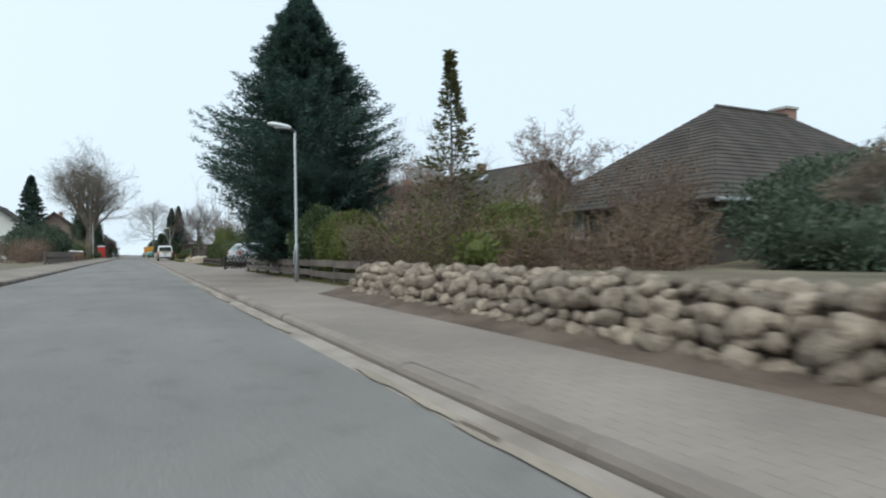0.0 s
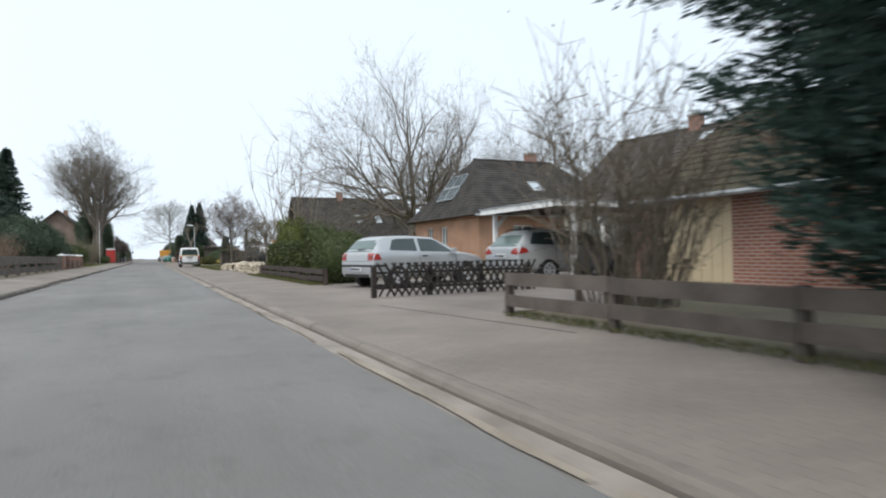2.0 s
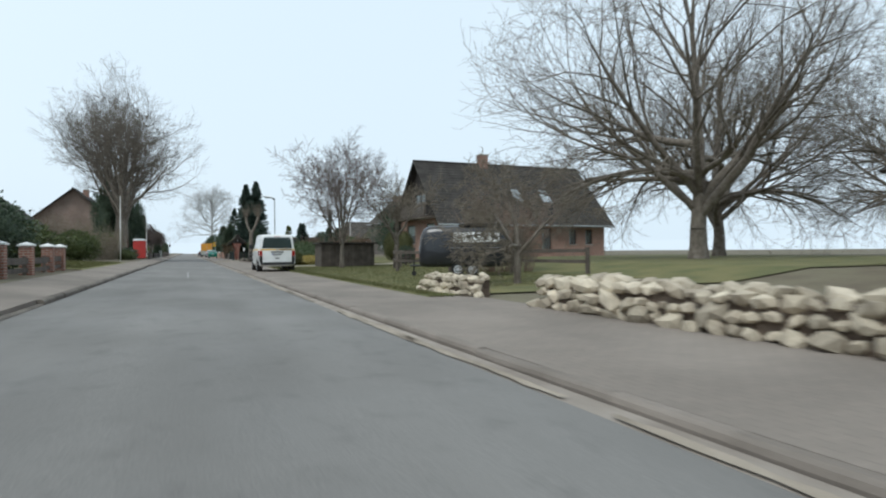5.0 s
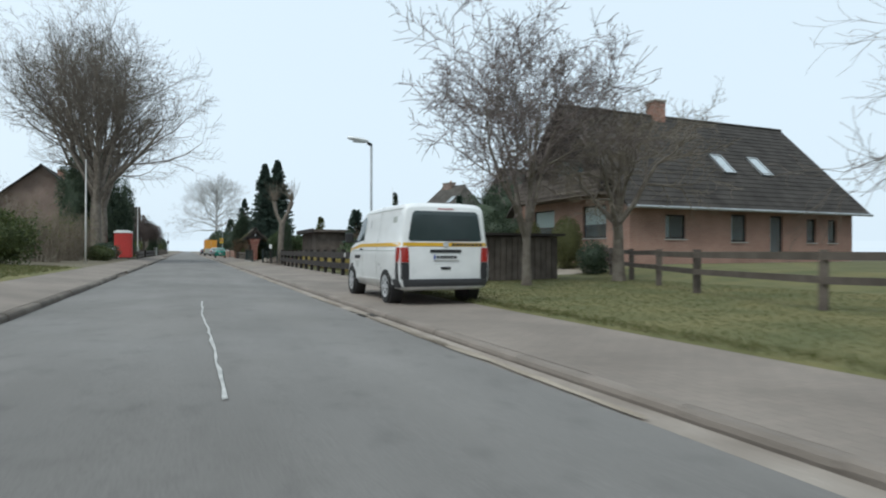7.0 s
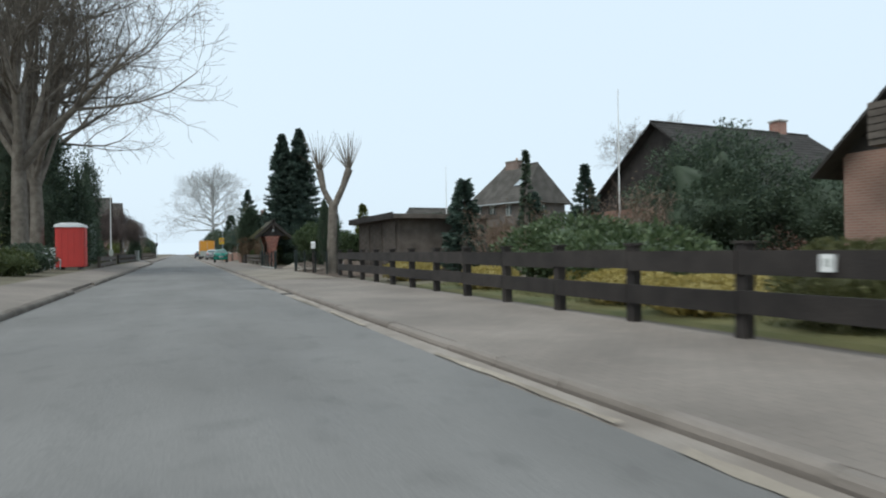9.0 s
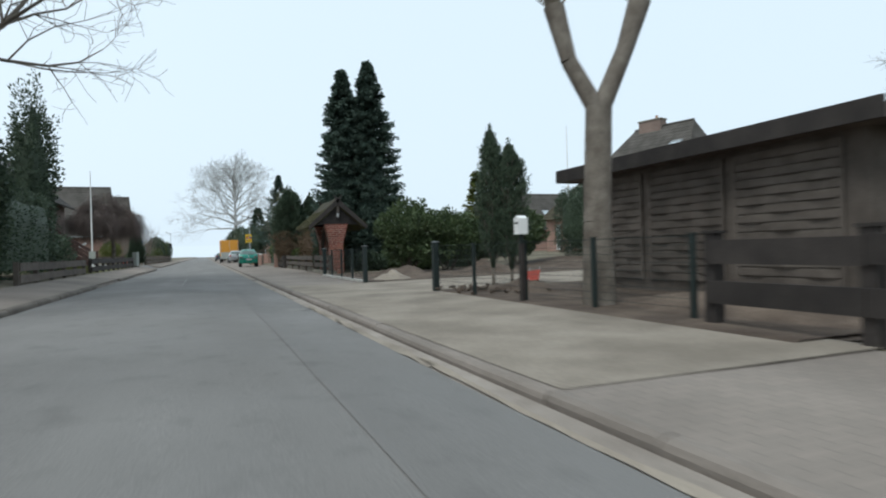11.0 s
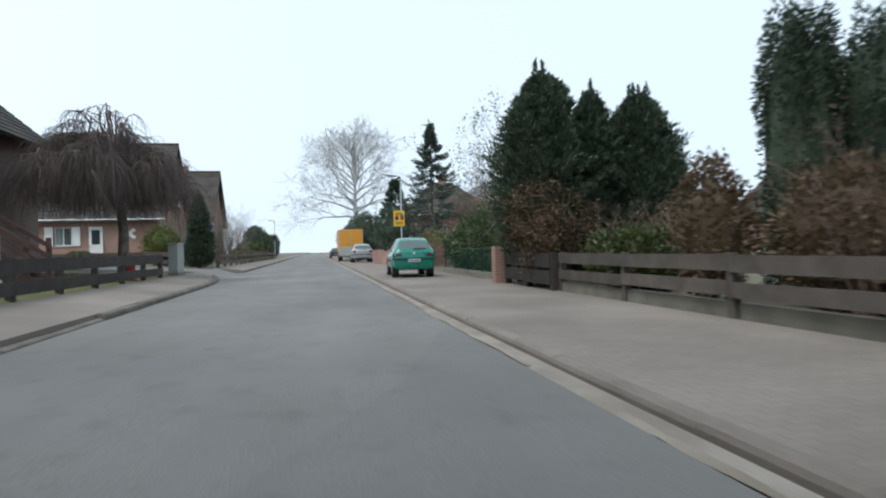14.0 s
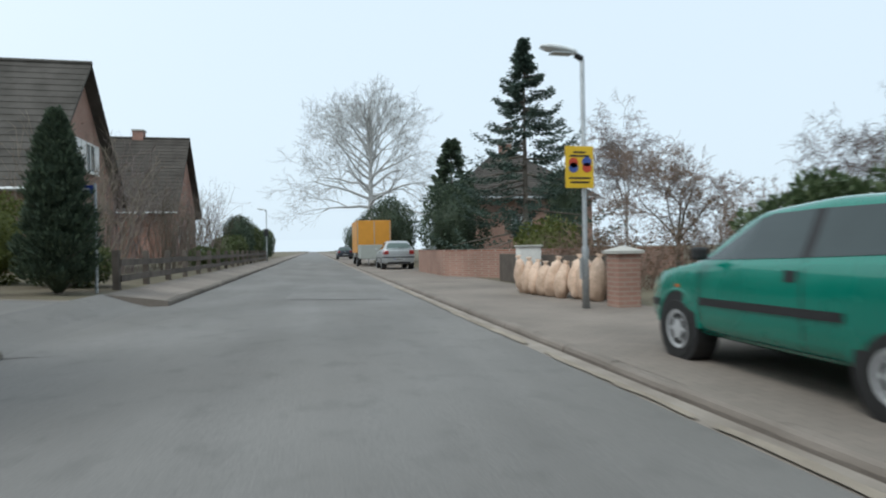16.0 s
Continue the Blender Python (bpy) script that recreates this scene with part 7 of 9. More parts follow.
def hatchback(label, m, paint):
    """A three-door compact hatchback."""
    c, k = car("parked_car", label, m, paint, COMPACT, (-1.27, 1.24), 0.305, 0.86)
    onto(c, k, "rear_window", [(-0.66, 1.0), (0.66, 1.0), (0.57, 1.36), (0.5, 1.385), (-0.5, 1.385), (-0.57, 1.36)], "rear", GLASS_REFLECTION)
    onto(c, k, "windscreen", [(-0.66, 1.0), (0.66, 1.0), (0.55, 1.36), (-0.55, 1.36)], "front", GLASS_CAR)
    both(c, k, "window", [(-1.5, 1.03), (-0.56, 0.995), (-0.53, 1.36), (-1.1, 1.355), (-1.3, 1.32)], GLASS_CAR)
    both(c, k, "window", [(-0.45, 0.99), (0.8, 0.955), (0.62, 1.08), (0.24, 1.31), (0.1, 1.345), (-0.42, 1.36)], GLASS_CAR)
    pair_rear(c, k, "tail_lamp", [(0.56, 0.76), (0.8, 0.76), (0.8, 0.95), (0.55, 0.95)], RED_LAMP)
    both(c, k, "tail_lamp", [(-2.04, 0.76), (-1.8, 0.78), (-1.88, 0.93), (-1.98, 0.95)], RED_LAMP, 0.008)
    pair_rear(c, k, "turn_lamp", rect(0.6, 0.78, 0.84, 0.87), TAIL_DARK, 0.0115)
    onto(c, k, "bumper_strip", rect(-0.8, 0.8, 0.58, 0.64), "rear", BLACK, 0.012)
    both(c, k, "bumper_strip", rect(-2.05, -1.66, 0.58, 0.64), BLACK, 0.012)
    both(c, k, "side_strip", [(-0.86, 0.56), (0.82, 0.54), (0.82, 0.59), (-0.86, 0.61)], BLACK, 0.012)
    onto(c, k, "lower_apron", rect(-0.62, 0.62, 0.3, 0.38), "rear", BLACK, 0.006)
    onto(c, k, "hatch_gap", rect(-0.72, 0.72, 0.73, 0.738), "rear", BLACK, 0.003)
    both(c, k, "door_gap", rect(-0.512, -0.5, 0.34, 0.97), BLACK, 0.003)
    both(c, k, "door_gap", rect(0.84, 0.852, 0.34, 0.92), BLACK, 0.003)
    both(c, k, "door_handle", rect(-0.42, -0.24, 0.84, 0.875), BLACK, 0.02)
    both(c, k, "sill", [(-0.84, 0.27), (0.82, 0.27), (0.82, 0.33), (-0.84, 0.33)], BLACK, 0.006)
    onto(c, k, "wiper", [(-0.04, 1.05), (0.34, 1.07), (0.34, 1.085), (-0.04, 1.08)], "rear", BLACK, 0.02)
    onto(c, k, "badge", [(0.05 * math.cos(a), 0.9 + 0.05 * math.sin(a)) for a in (math.pi * q / 6 for q in range(12))], "rear", CLEAR_LAMP, 0.01)
    pair_rear(c, k, "head_lamp", [(0.4, 0.6), (0.7, 0.6), (0.72, 0.74), (0.42, 0.74)], CLEAR_LAMP, face="front")
    plate_at(c, -2.105, 0.46)
    for sgn in (-1, 1):
        Geo().box(sgn * 0.94 - 0.07, sgn * 0.94 + 0.07, 0.62, 0.74, 0.95, 1.07).make("mirror", paint, c, bevel=0.02)
    return c


hatchback("silver three-door hatchback parked across the drive", pose(7.35, 33.3, 0.06, 0, 0, -76) @ Matrix.Diagonal((0.97, 0.97, 0.96, 1)), SILVER)
compact = hatchback("silver compact hatchback parked on the footway", pose(4.05, 186.0, 0.05, 0, 0, 0) @ Matrix.Diagonal((0.97, 0.93, 1.04, 1)), SILVER)
hatchback("dark car parked far along the road", pose(3.3, 226, 0.05), plain("dark_blue_paint", (0.05, 0.06, 0.08), 0.3, 0.2, 0.5, 0.6))

estate, ek = car("parked_car", "silver estate car with roof rails under the carport", pose(11.7, 32.0, 0.1, 0, 0, -88) @ Matrix.Diagonal((1, 0.97, 0.99, 1)), SILVER, ESTATE, (-1.35, 1.38), 0.32, 0.885)
onto(estate, ek, "rear_window", [(-0.68, 1.0), (0.68, 1.0), (0.61, 1.4), (-0.61, 1.4)], "rear", GLASS_REFLECTION)
onto(estate, ek, "windscreen", [(-0.68, 1.0), (0.68, 1.0), (0.57, 1.4), (-0.57, 1.4)], "front", GLASS_CAR)
for shape in ([(-1.95, 1.06), (-1.12, 1.03), (-1.12, 1.41), (-1.72, 1.385)], [(-1.05, 1.03), (-0.25, 1.0), (-0.25, 1.415), (-1.05, 1.41)], [(-0.17, 1.0), (0.95, 0.965), (0.5, 1.25), (0.25, 1.37), (-0.17, 1.415)]):
    both(estate, ek, "window", shape, GLASS_CAR)
pair_rear(estate, ek, "tail_lamp", [(0.46, 0.8), (0.82, 0.77), (0.84, 1.0), (0.62, 0.93)], RED_LAMP)
both(estate, ek, "tail_lamp", [(-2.37, 0.79), (-2.05, 0.83), (-2.1, 0.93), (-2.28, 0.99)], RED_LAMP, 0.008)
onto(estate, ek, "bumper_strip", rect(-0.8, 0.8, 0.6, 0.63), "rear", BLACK, 0.01)
for y in (-1.08, -0.21, 0.98):
    both(estate, ek, "door_gap", rect(y - 0.006, y + 0.006, 0.34, 1.0), BLACK, 0.003)
both(estate, ek, "door_handle", rect(-0.96, -0.78, 0.87, 0.9), SILVER, 0.02)
both(estate, ek, "door_handle", rect(-0.1, 0.08, 0.86, 0.89), SILVER, 0.02)
pair_rear(estate, ek, "head_lamp", [(0.4, 0.6), (0.7, 0.6), (0.72, 0.74), (0.42, 0.74)], CLEAR_LAMP, face="front")
plate_at(estate, -2.43, 0.68)
for sgn in (-1, 1):
    Geo().bent([(sgn * 0.57, -1.8, 1.44), (sgn * 0.57, -1.7, 1.51), (sgn * 0.57, -0.6, 1.54), (sgn * 0.56, 0.1, 1.5), (sgn * 0.56, 0.2, 1.45)], 0.018).make("roof_rail", BLACK, estate)
    Geo().box(sgn * 0.96 - 0.07, sgn * 0.96 + 0.07, 0.72, 0.84, 0.96, 1.09).make("mirror", SILVER, estate, bevel=0.02)

mini, mk = car("parked_car", "teal green three-door hatchback parked on the footway", pose(3.64, 156.9, 0.055, 0, 0, -2.5) @ Matrix.Diagonal((0.89, 0.95, 0.99, 1)), GREEN_CAR, SUPERMINI, (-1.2, 1.16), 0.275, 0.787, width=0.17)
onto(mini, mk, "rear_window", [(-0.64, 0.95), (0.64, 0.95), (0.55, 1.31), (0.48, 1.34), (-0.48, 1.34), (-0.55, 1.31)], "rear", GLASS_REFLECTION)
onto(mini, mk, "windscreen", [(-0.6, 0.95), (0.6, 0.95), (0.5, 1.28), (-0.5, 1.28)], "front", GLASS_CAR)
both(mini, mk, "window", [(-1.36, 0.985), (-0.5, 0.955), (-0.47, 1.29), (-1.0, 1.285), (-1.18, 1.25)], GLASS_CAR)
both(mini, mk, "window", [(-0.4, 0.95), (0.78, 0.915), (0.5, 1.1), (0.24, 1.25), (0.1, 1.28), (-0.37, 1.29)], GLASS_CAR)
both(mini, mk, "window_trim", [(-0.5, 0.955), (-0.4, 0.95), (-0.37, 1.29), (-0.47, 1.29)], BLACK, 0.004)
pair_rear(mini, mk, "tail_lamp", [(0.46, 0.73), (0.76, 0.71), (0.76, 0.83), (0.48, 0.83)], TAIL_DARK)
both(mini, mk, "tail_lamp", [(-1.8, 0.72), (-1.6, 0.76), (-1.66, 0.82), (-1.74, 0.83)], TAIL_DARK, 0.008)
onto(mini, mk, "bumper_strip", rect(-0.74, 0.74, 0.6, 0.66), "rear", BLACK, 0.014)
both(mini, mk, "bumper_strip", rect(-1.8, -1.55, 0.6, 0.66), BLACK, 0.014)
both(mini, mk, "side_strip", [(-0.82, 0.55), (0.78, 0.53), (0.78, 0.59), (-0.82, 0.61)], BLACK, 0.014)
both(mini, mk, "door_gap", rect(-0.462, -0.45, 0.32, 0.95), BLACK, 0.003)
both(mini, mk, "door_gap", rect(0.79, 0.802, 0.32, 0.89), BLACK, 0.003)
both(mini, mk, "door_handle", rect(-0.4, -0.28, 0.78, 0.86), BLACK, 0.006)
both(mini, mk, "sill", rect(-0.8, 0.78, 0.26, 0.3), BLACK, 0.006)
onto(mini, mk, "hatch_gap", rect(-0.66, 0.66, 0.58, 0.586), "rear", BLACK, 0.003)
onto(mini, mk, "wiper", [(-0.02, 0.95), (0.46, 0.97), (0.46, 1.0), (-0.02, 0.99)], "rear", BLACK, 0.02)
onto(mini, mk, "badge", rect(-0.035, 0.035, 0.8, 0.87), "rear", CLEAR_LAMP, 0.01)
pair_rear(mini, mk, "head_lamp", [(0.36, 0.58), (0.62, 0.58), (0.64, 0.7), (0.38, 0.7)], CLEAR_LAMP, face="front")
both(mini, mk, "turn_lamp", rect(1.12, 1.2, 0.66, 0.69), AMBER, 0.01)
both(mini, mk, "bumper_strip", rect(1.52, 1.8, 0.46, 0.53), BLACK, 0.014)
plate_at(mini, -1.875, 0.53, 0.46, 0.1)
for sgn in (-1, 1):
    Geo().box(sgn * 0.87 - 0.07, sgn * 0.87 + 0.07, 0.6, 0.7, 0.92, 1.03).make("mirror", BLACK, mini, bevel=0.025)

VAN = [(-2.44, 0.42, 1.05, 1.72, 0.86, 0.74), (-2.41, 0.32, 1.12, 1.88, 0.93, 0.79), (-2.3, 0.28, 1.2, 1.95, 0.945, 0.8), (-1.0, 0.25, 1.24, 1.98, 0.952, 0.8), (0.2, 0.25, 1.24, 1.97, 0.952, 0.8),
       (0.6, 0.25, 1.23, 1.92, 0.95, 0.78), (0.95, 0.25, 1.21, 1.68, 0.945, 0.78), (1.42, 0.25, 1.16, 1.24, 0.93, 0.78), (1.72, 0.27, 1.02, 1.08, 0.89, 0.72), (1.86, 0.32, 0.8, 0.86, 0.82, 0.64), (1.92, 0.4, 0.62, 0.64, 0.74, 0.56)]
van, vk = car("delivery_van", "white delivery van with a yellow stripe parked half on the footway", pose(3.78, 81.35, 0.055, 0, 0, -0.8) @ Matrix.Diagonal((0.93, 0.93, 0.935, 1)), WHITE_CAR, VAN, (-1.6, 1.2), 0.34, 0.94, "van", width=0.21)
onto(van, vk, "rear_window", [(-0.76, 1.26), (-0.72, 1.22), (0.72, 1.22), (0.76, 1.26), (0.68, 1.74), (0.62, 1.79), (-0.62, 1.79), (-0.68, 1.74)], "rear", GLASS_CAR)
onto(van, vk, "windscreen", [(-0.74, 1.27), (0.74, 1.27), (0.66, 1.82), (-0.66, 1.82)], "front", GLASS_CAR)
both(van, vk, "window", [(0.26, 1.27), (1.3, 1.2), (0.95, 1.52), (0.72, 1.73), (0.6, 1.78), (0.26, 1.8)], GLASS_CAR)
onto(van, vk, "yellow_stripe", rect(-0.86, 0.86, 1.12, 1.19), "rear", YELLOW, 0.006)
both(van, vk, "yellow_stripe", [(-2.42, 1.12), (0.4, 1.12), (1.55, 1.04), (1.68, 0.99), (1.6, 1.07), (0.4, 1.19), (-2.42, 1.19)], YELLOW, 0.006)
both(van, vk, "side_groove", rect(-2.36, 1.5, 1.03, 1.045), GREY_BOX, 0.003)
both(van, vk, "roof_gutter", [(-2.3, 1.83), (0.3, 1.85), (0.3, 1.865), (-2.3, 1.845)], GREY_BOX, 0.004)
both(van, vk, "side_strip", rect(-1.15, 0.76, 0.42, 0.46), WHITE_CAR, 0.014)
for y, z in ((0.2, 1.84), (-0.92, 1.82)):
    both(van, vk, "door_gap", rect(y - 0.006, y + 0.006, 0.36, z), GREY_BOX, 0.003)
both(van, vk, "door_handle", rect(0.28, 0.44, 1.055, 1.09), BLACK, 0.02)
both(van, vk, "letter_bar", rect(0.42, 0.95, 0.86, 0.94), BLACK, 0.004)
for k in range(3):
    both(van, vk, "letter_bar", rect(0.48 + 0.05 * k, 0.88 - 0.05 * k, 0.78 - 0.05 * k, 0.8 - 0.05 * k), GREY_BOX, 0.004)
pair_rear(van, vk, "tail_lamp", [(0.74, 0.82), (0.9, 0.82), (0.9, 1.1), (0.76, 1.1)], RED_LAMP)
both(van, vk, "tail_lamp", [(-2.42, 0.82), (-2.24, 0.82), (-2.22, 1.1), (-2.4, 1.1)], RED_LAMP, 0.008)
pair_rear(van, vk, "corner_panel", [(0.74, 0.5), (0.89, 0.5), (0.9, 0.815), (0.74, 0.815)], BLACK, 0.007)
both(van, vk, "corner_panel", [(-2.42, 0.5), (-2.2, 0.5), (-2.24, 0.815), (-2.42, 0.815)], BLACK, 0.007)
onto(van, vk, "rear_bumper", [(-0.84, 0.36), (0.84, 0.36), (0.87, 0.5), (-0.87, 0.5)], "rear", BUMPER, 0.05)
both(van, vk, "rear_bumper", [(-2.44, 0.34), (-1.98, 0.34), (-2.04, 0.5), (-2.44, 0.5)], BUMPER, 0.02)
onto(van, vk, "plate_recess", rect(-0.32, 0.32, 1.0, 1.06), "rear", BLACK, 0.02)
onto(van, vk, "rear_handle", rect(-0.1, 0.1, 0.68, 0.73), "rear", BLACK, 0.015)
onto(van, vk, "brake_lamp", rect(-0.16, 0.16, 1.825, 1.845), "rear", RED_LAMP, 0.01)
onto(van, vk, "badge", [(0.06 * math.cos(a), 1.15 + 0.06 * math.sin(a)) for a in (math.pi * q / 6 for q in range(12))], "rear", CLEAR_LAMP, 0.014)
onto(van, vk, "wiper", [(-0.02, 1.22), (0.5, 1.25), (0.5, 1.27), (-0.02, 1.25)], "rear", BLACK, 0.02)
for k in range(8):
    onto(van, vk, "letter_bar", rect(0.13 + 0.082 * k, 0.19 + 0.082 * k, 1.13, 1.18), "rear", BLACK, 0.01)
both(van, vk, "vent", rect(-2.0, -1.78, 1.58, 1.7), GREY_BOX, 0.004)
pair_rear(van, vk, "head_lamp", [(0.5, 0.78), (0.78, 0.8), (0.8, 1.0), (0.52, 0.96)], CLEAR_LAMP, face="front")
both(van, vk, "head_lamp", [(1.6, 0.8), (1.8, 0.78), (1.76, 0.98), (1.62, 0.98)], CLEAR_LAMP, 0.006)
both(van, vk, "front_bumper", [(1.66, 0.32), (1.9, 0.34), (1.88, 0.6), (1.66, 0.56)], BUMPER, 0.008)
onto(van, vk, "front_bumper", rect(-0.7, 0.7, 0.42, 0.6), "front", BUMPER, 0.03)
plate_at(van, -2.468, 0.86)
for sgn in (-1, 1):
    mir = Geo().box(sgn * 1.06 - 0.09, sgn * 1.06 + 0.09, 0.98, 1.08, 1.22, 1.45).make("mirror", BLACK, van, bevel=0.03)
    Geo().box(sgn * 0.93 - 0.06, sgn * 0.93 + 0.06, 1.0, 1.05, 1.24, 1.28).make("mirror_arm", BLACK, van)

# black box trailer with a rounded front
tr = thing("box_trailer", "small black vintage-style box trailer with twin axle", "trailer", pose(8.5, 69.35, 0.12, 0, 0, 67))
vs, n = [], 0
TS = [(-2.3, 0.44, 1.62, 0.66), (-2.24, 0.36, 1.76, 0.72), (-2.0, 0.32, 1.82, 0.74), (0.35, 0.32, 1.82, 0.74), (0.62, 0.32, 1.79, 0.735), (0.78, 0.34, 1.7, 0.7), (0.88, 0.38, 1.42, 0.64), (0.93, 0.44, 1.12, 0.58)]
for y, zb, zt, w in TS:
    prof = [(w * 0.95, zb), (w, zb + 0.14), (w, zb + 0.6), (w * 0.97, zt - 0.3), (w * 0.9, zt - 0.1), (w * 0.7, zt - 0.025), (w * 0.3, zt)]
    prof = prof + [(-a, b) for a, b in prof[::-1]]
    n = len(prof)
    vs += [(a, y, b) for a, b in prof]
fs = [(i * n + k, i * n + (k + 1) % n, (i + 1) * n + (k + 1) % n, (i + 1) * n + k) for i in range(len(TS) - 1) for k in range(n)] + [list(range(n)), list(range((len(TS) - 1) * n, len(TS) * n))]
Geo().add(vs, fs).make("body", BLACK_CAR, tr, smooth=True)
tk = BVHTree.FromPolygons([Vector(v) for v in vs], fs)
Geo().box(-0.7, 0.7, -2.1, -0.5, 1.825, 1.88).make("roof_lid", BLACK_CAR, tr, bevel=0.02)
for sgn in (-1, 1):
    for yy in (-0.98, -0.46):
        wheel(tr, sgn * 0.68, yy, 0.23, 0.15, sgn)
    Geo().box(sgn * 0.74 - 0.06, sgn * 0.74 + 0.06, -1.28, -0.16, 0.5, 0.54).make("mudguard", BLACK, tr)
for face in ("left", "right"):
    panel = onto(tr, tk, "picture_panel", rect(-1.95, -0.3, 1.2, 1.56), face, PAINT_WHITE, 0.012)
    for k in range(5):
        onto(tr, tk, "picture_bar", [(-1.8 + k * 0.3 + q * 0.1, 1.36 + 0.1 * w) for q, w in ((0, 0), (1, -0.3), (1.6, 0.6), (0.6, 1.2))], face, BLACK, 0.016)
    onto(tr, tk, "trim_line", rect(-2.1, -0.1, 1.0, 1.015), face, STEEL, 0.008)
    onto(tr, tk, "door_gap", rect(-0.05, -0.038, 0.5, 1.6), face, BLACK, 0.003)
for x in (-0.4, 0.4):
    lamp_y = 0.93
    Geo().tube((x, 0.8, 0.98), (x, lamp_y, 0.98), 0.14, 0.135, 20).make("lamp_ring", STEEL, tr)
    Geo().tube((x, lamp_y + 0.001, 0.98), (x, lamp_y + 0.02, 0.98), 0.12, 0.08, 20).make("round_lamp", CLEAR_LAMP, tr)
onto(tr, tk, "front_window", [(-0.58, 1.3), (0.58, 1.3), (0.54, 1.62), (-0.54, 1.62)], "front", GLASS_CAR, 0.008)
for sgn in (-1, 1):
    Geo().tube((sgn * 0.4, 0.8, 0.36), (0, 1.3, 0.36), 0.03, 0.03, 8).make("drawbar", BLACK, tr)
Geo().tube((0, 1.15, 0.02), (0, 1.15, 0.55), 0.03, 0.03, 8).make("jockey_stand", BLACK, tr)
Geo().tube((-0.05, 1.15, 0.08), (0.05, 1.15, 0.08), 0.09, 0.09, 14).make("jockey_wheel", RUBBER, tr)

# box truck and small trailer along the far footway
truck = thing("box_truck", "orange-yellow box truck parked far along the road", "truck", pose(3.7, 196.5, 0.05))
Geo().box(-1.15, 1.15, -3.0, 1.6, 0.85, 3.0).make("box_body", ORANGE_TARP, truck, bevel=0.03)
for xx in (-1.1, 0, 1.06):
    Geo().box(xx, xx + 0.04, -3.03, -3.001, 0.9, 2.95).make("door_frame", STEEL, truck)
Geo().prism([(1.7, 0.5), (3.2, 0.5), (3.25, 1.3), (2.9, 2.2), (1.7, 2.25)], -1.0, 1.0, "x").make("cab", WHITE_CAR, truck, bevel=0.05)
Geo().box(-0.9, 0.9, -3.1, -2.9, 0.45, 0.6).make("bumper", BLACK, truck)
Geo().box(-0.5, 0.5, -2.8, 1.7, 0.6, 0.85).make("chassis", BLACK, truck)
for yy in (-1.8, 2.3):
    for sgn in (-1, 1):
        wheel(truck, sgn * 0.92, yy, 0.4, 0.24, sgn)
for sgn in (-1, 1):
    Geo().box(sgn * 0.95 - 0.12, sgn * 0.95 + 0.12, -3.12, -3.05, 0.62, 0.72).make("tail_lamp", RED_LAMP, truck)
cart = thing("car_trailer", "small grey box trailer parked behind a truck", "trailer", pose(3.3, 191.4, 0.05))
Geo().box(-0.75, 0.75, -1.2, 1.2, 0.5, 1.35).make("body", GREY_BOX, cart, bevel=0.02)
for sgn in (-1, 1):
    wheel(cart, sgn * 0.85, 0, 0.28, 0.16, sgn)
Geo().tube((0, 1.2, 0.5), (0, 2.0, 0.45), 0.04, 0.04, 6).make("drawbar", STEEL, cart)
Geo().tube((0, 1.9, -0.02), (0, 1.9, 0.45), 0.03, 0.03, 6).make("stand", STEEL, cart)

tag = thing("fence_sign", "small white enamel sign screwed to a dark fence board", "sign", pose(5.036, 91.86, 0.865, 0, 4, 0))
Geo().box(-0.007, 0.003, -0.07, 0.07, -0.085, 0.075).make("plate", PAINT_WHITE, tag, bevel=0.002)
for k in range(2):
    Geo().box(-0.0085, -0.0072, -0.035 + 0.04 * k, -0.01 + 0.04 * k, -0.04, 0.035).make("bar", GREY_BOX, tag)


# ---- plants along the even side, from the fieldstone wall onwards ----
conifer("tall dense blue-green cypress with upturned sprays", 9.9, 3.45, 11, BLUE_GREEN, at(6.0, 18.5), 1150, 200, 0.1, 0.05, 0.4, 0.12, 0.3, 0.85, ragged=(0.7, 1.05), reachy=0.25, inner=0.25, trunk_r=0.3, thin=0.13, heart=0.52, low=0.5, slim=0.24, clump=0.2)
bush("large dark green rhododendron beside the cypress", 1.1, 1.35, 2.15, 21, RHODO, at(6.0, 16.0), 15000, 0.1, 0.05, 1, 0.3, stems=6)
bush("clipped olive-green globe bush", 1.0, 1.0, 1.95, 22, OLIVE, at(6.1, 13.6), 9000, 0.07, 0.05, 1, 0.08)
conifer("slender sparse young conifer", 5.9, 1.25, 12, OLIVE_DARK, at(7.9, 10.8), 150, 26, 0.085, 0.14, 0.3, 0.1, 0.35, 1.6, trunk_r=0.06, thin=0.4)
for k, (x, y, h) in enumerate(((6.5, 9.0, 1.5), (6.2, 11.0, 1.5), (7.6, 6.8, 1.3), (8.6, 8.8, 1.7), (8.8, 5.2, 1.2), (7.6, 9.9, 1.9), (9.6, 10.4, 2.1), (11.0, 6.8, 1.7), (12.4, 8.4, 2.6))):
    thicket("brown leafless garden shrub with fine stems", 1.2, 1.3, h, 30 + k, at(x, y), 80, TWIG if k % 2 else TWIG_RED, leaves=2600, leaf_mat=RUST if k % 3 else OLIVE, leaf=0.075)
bush("yellowish green shrub behind the stone wall", 0.8, 0.8, 1.75, 24, OLIVE, at(7.6, 7.7), 3200, 0.08, 0.0, 1, 0.3)
bush("tall dark green shrub by the house", 2.2, 2.0, 2.5, 25, YEW, at(14.6, 5.0), 6500, 0.12, 0, 1, 0.3)
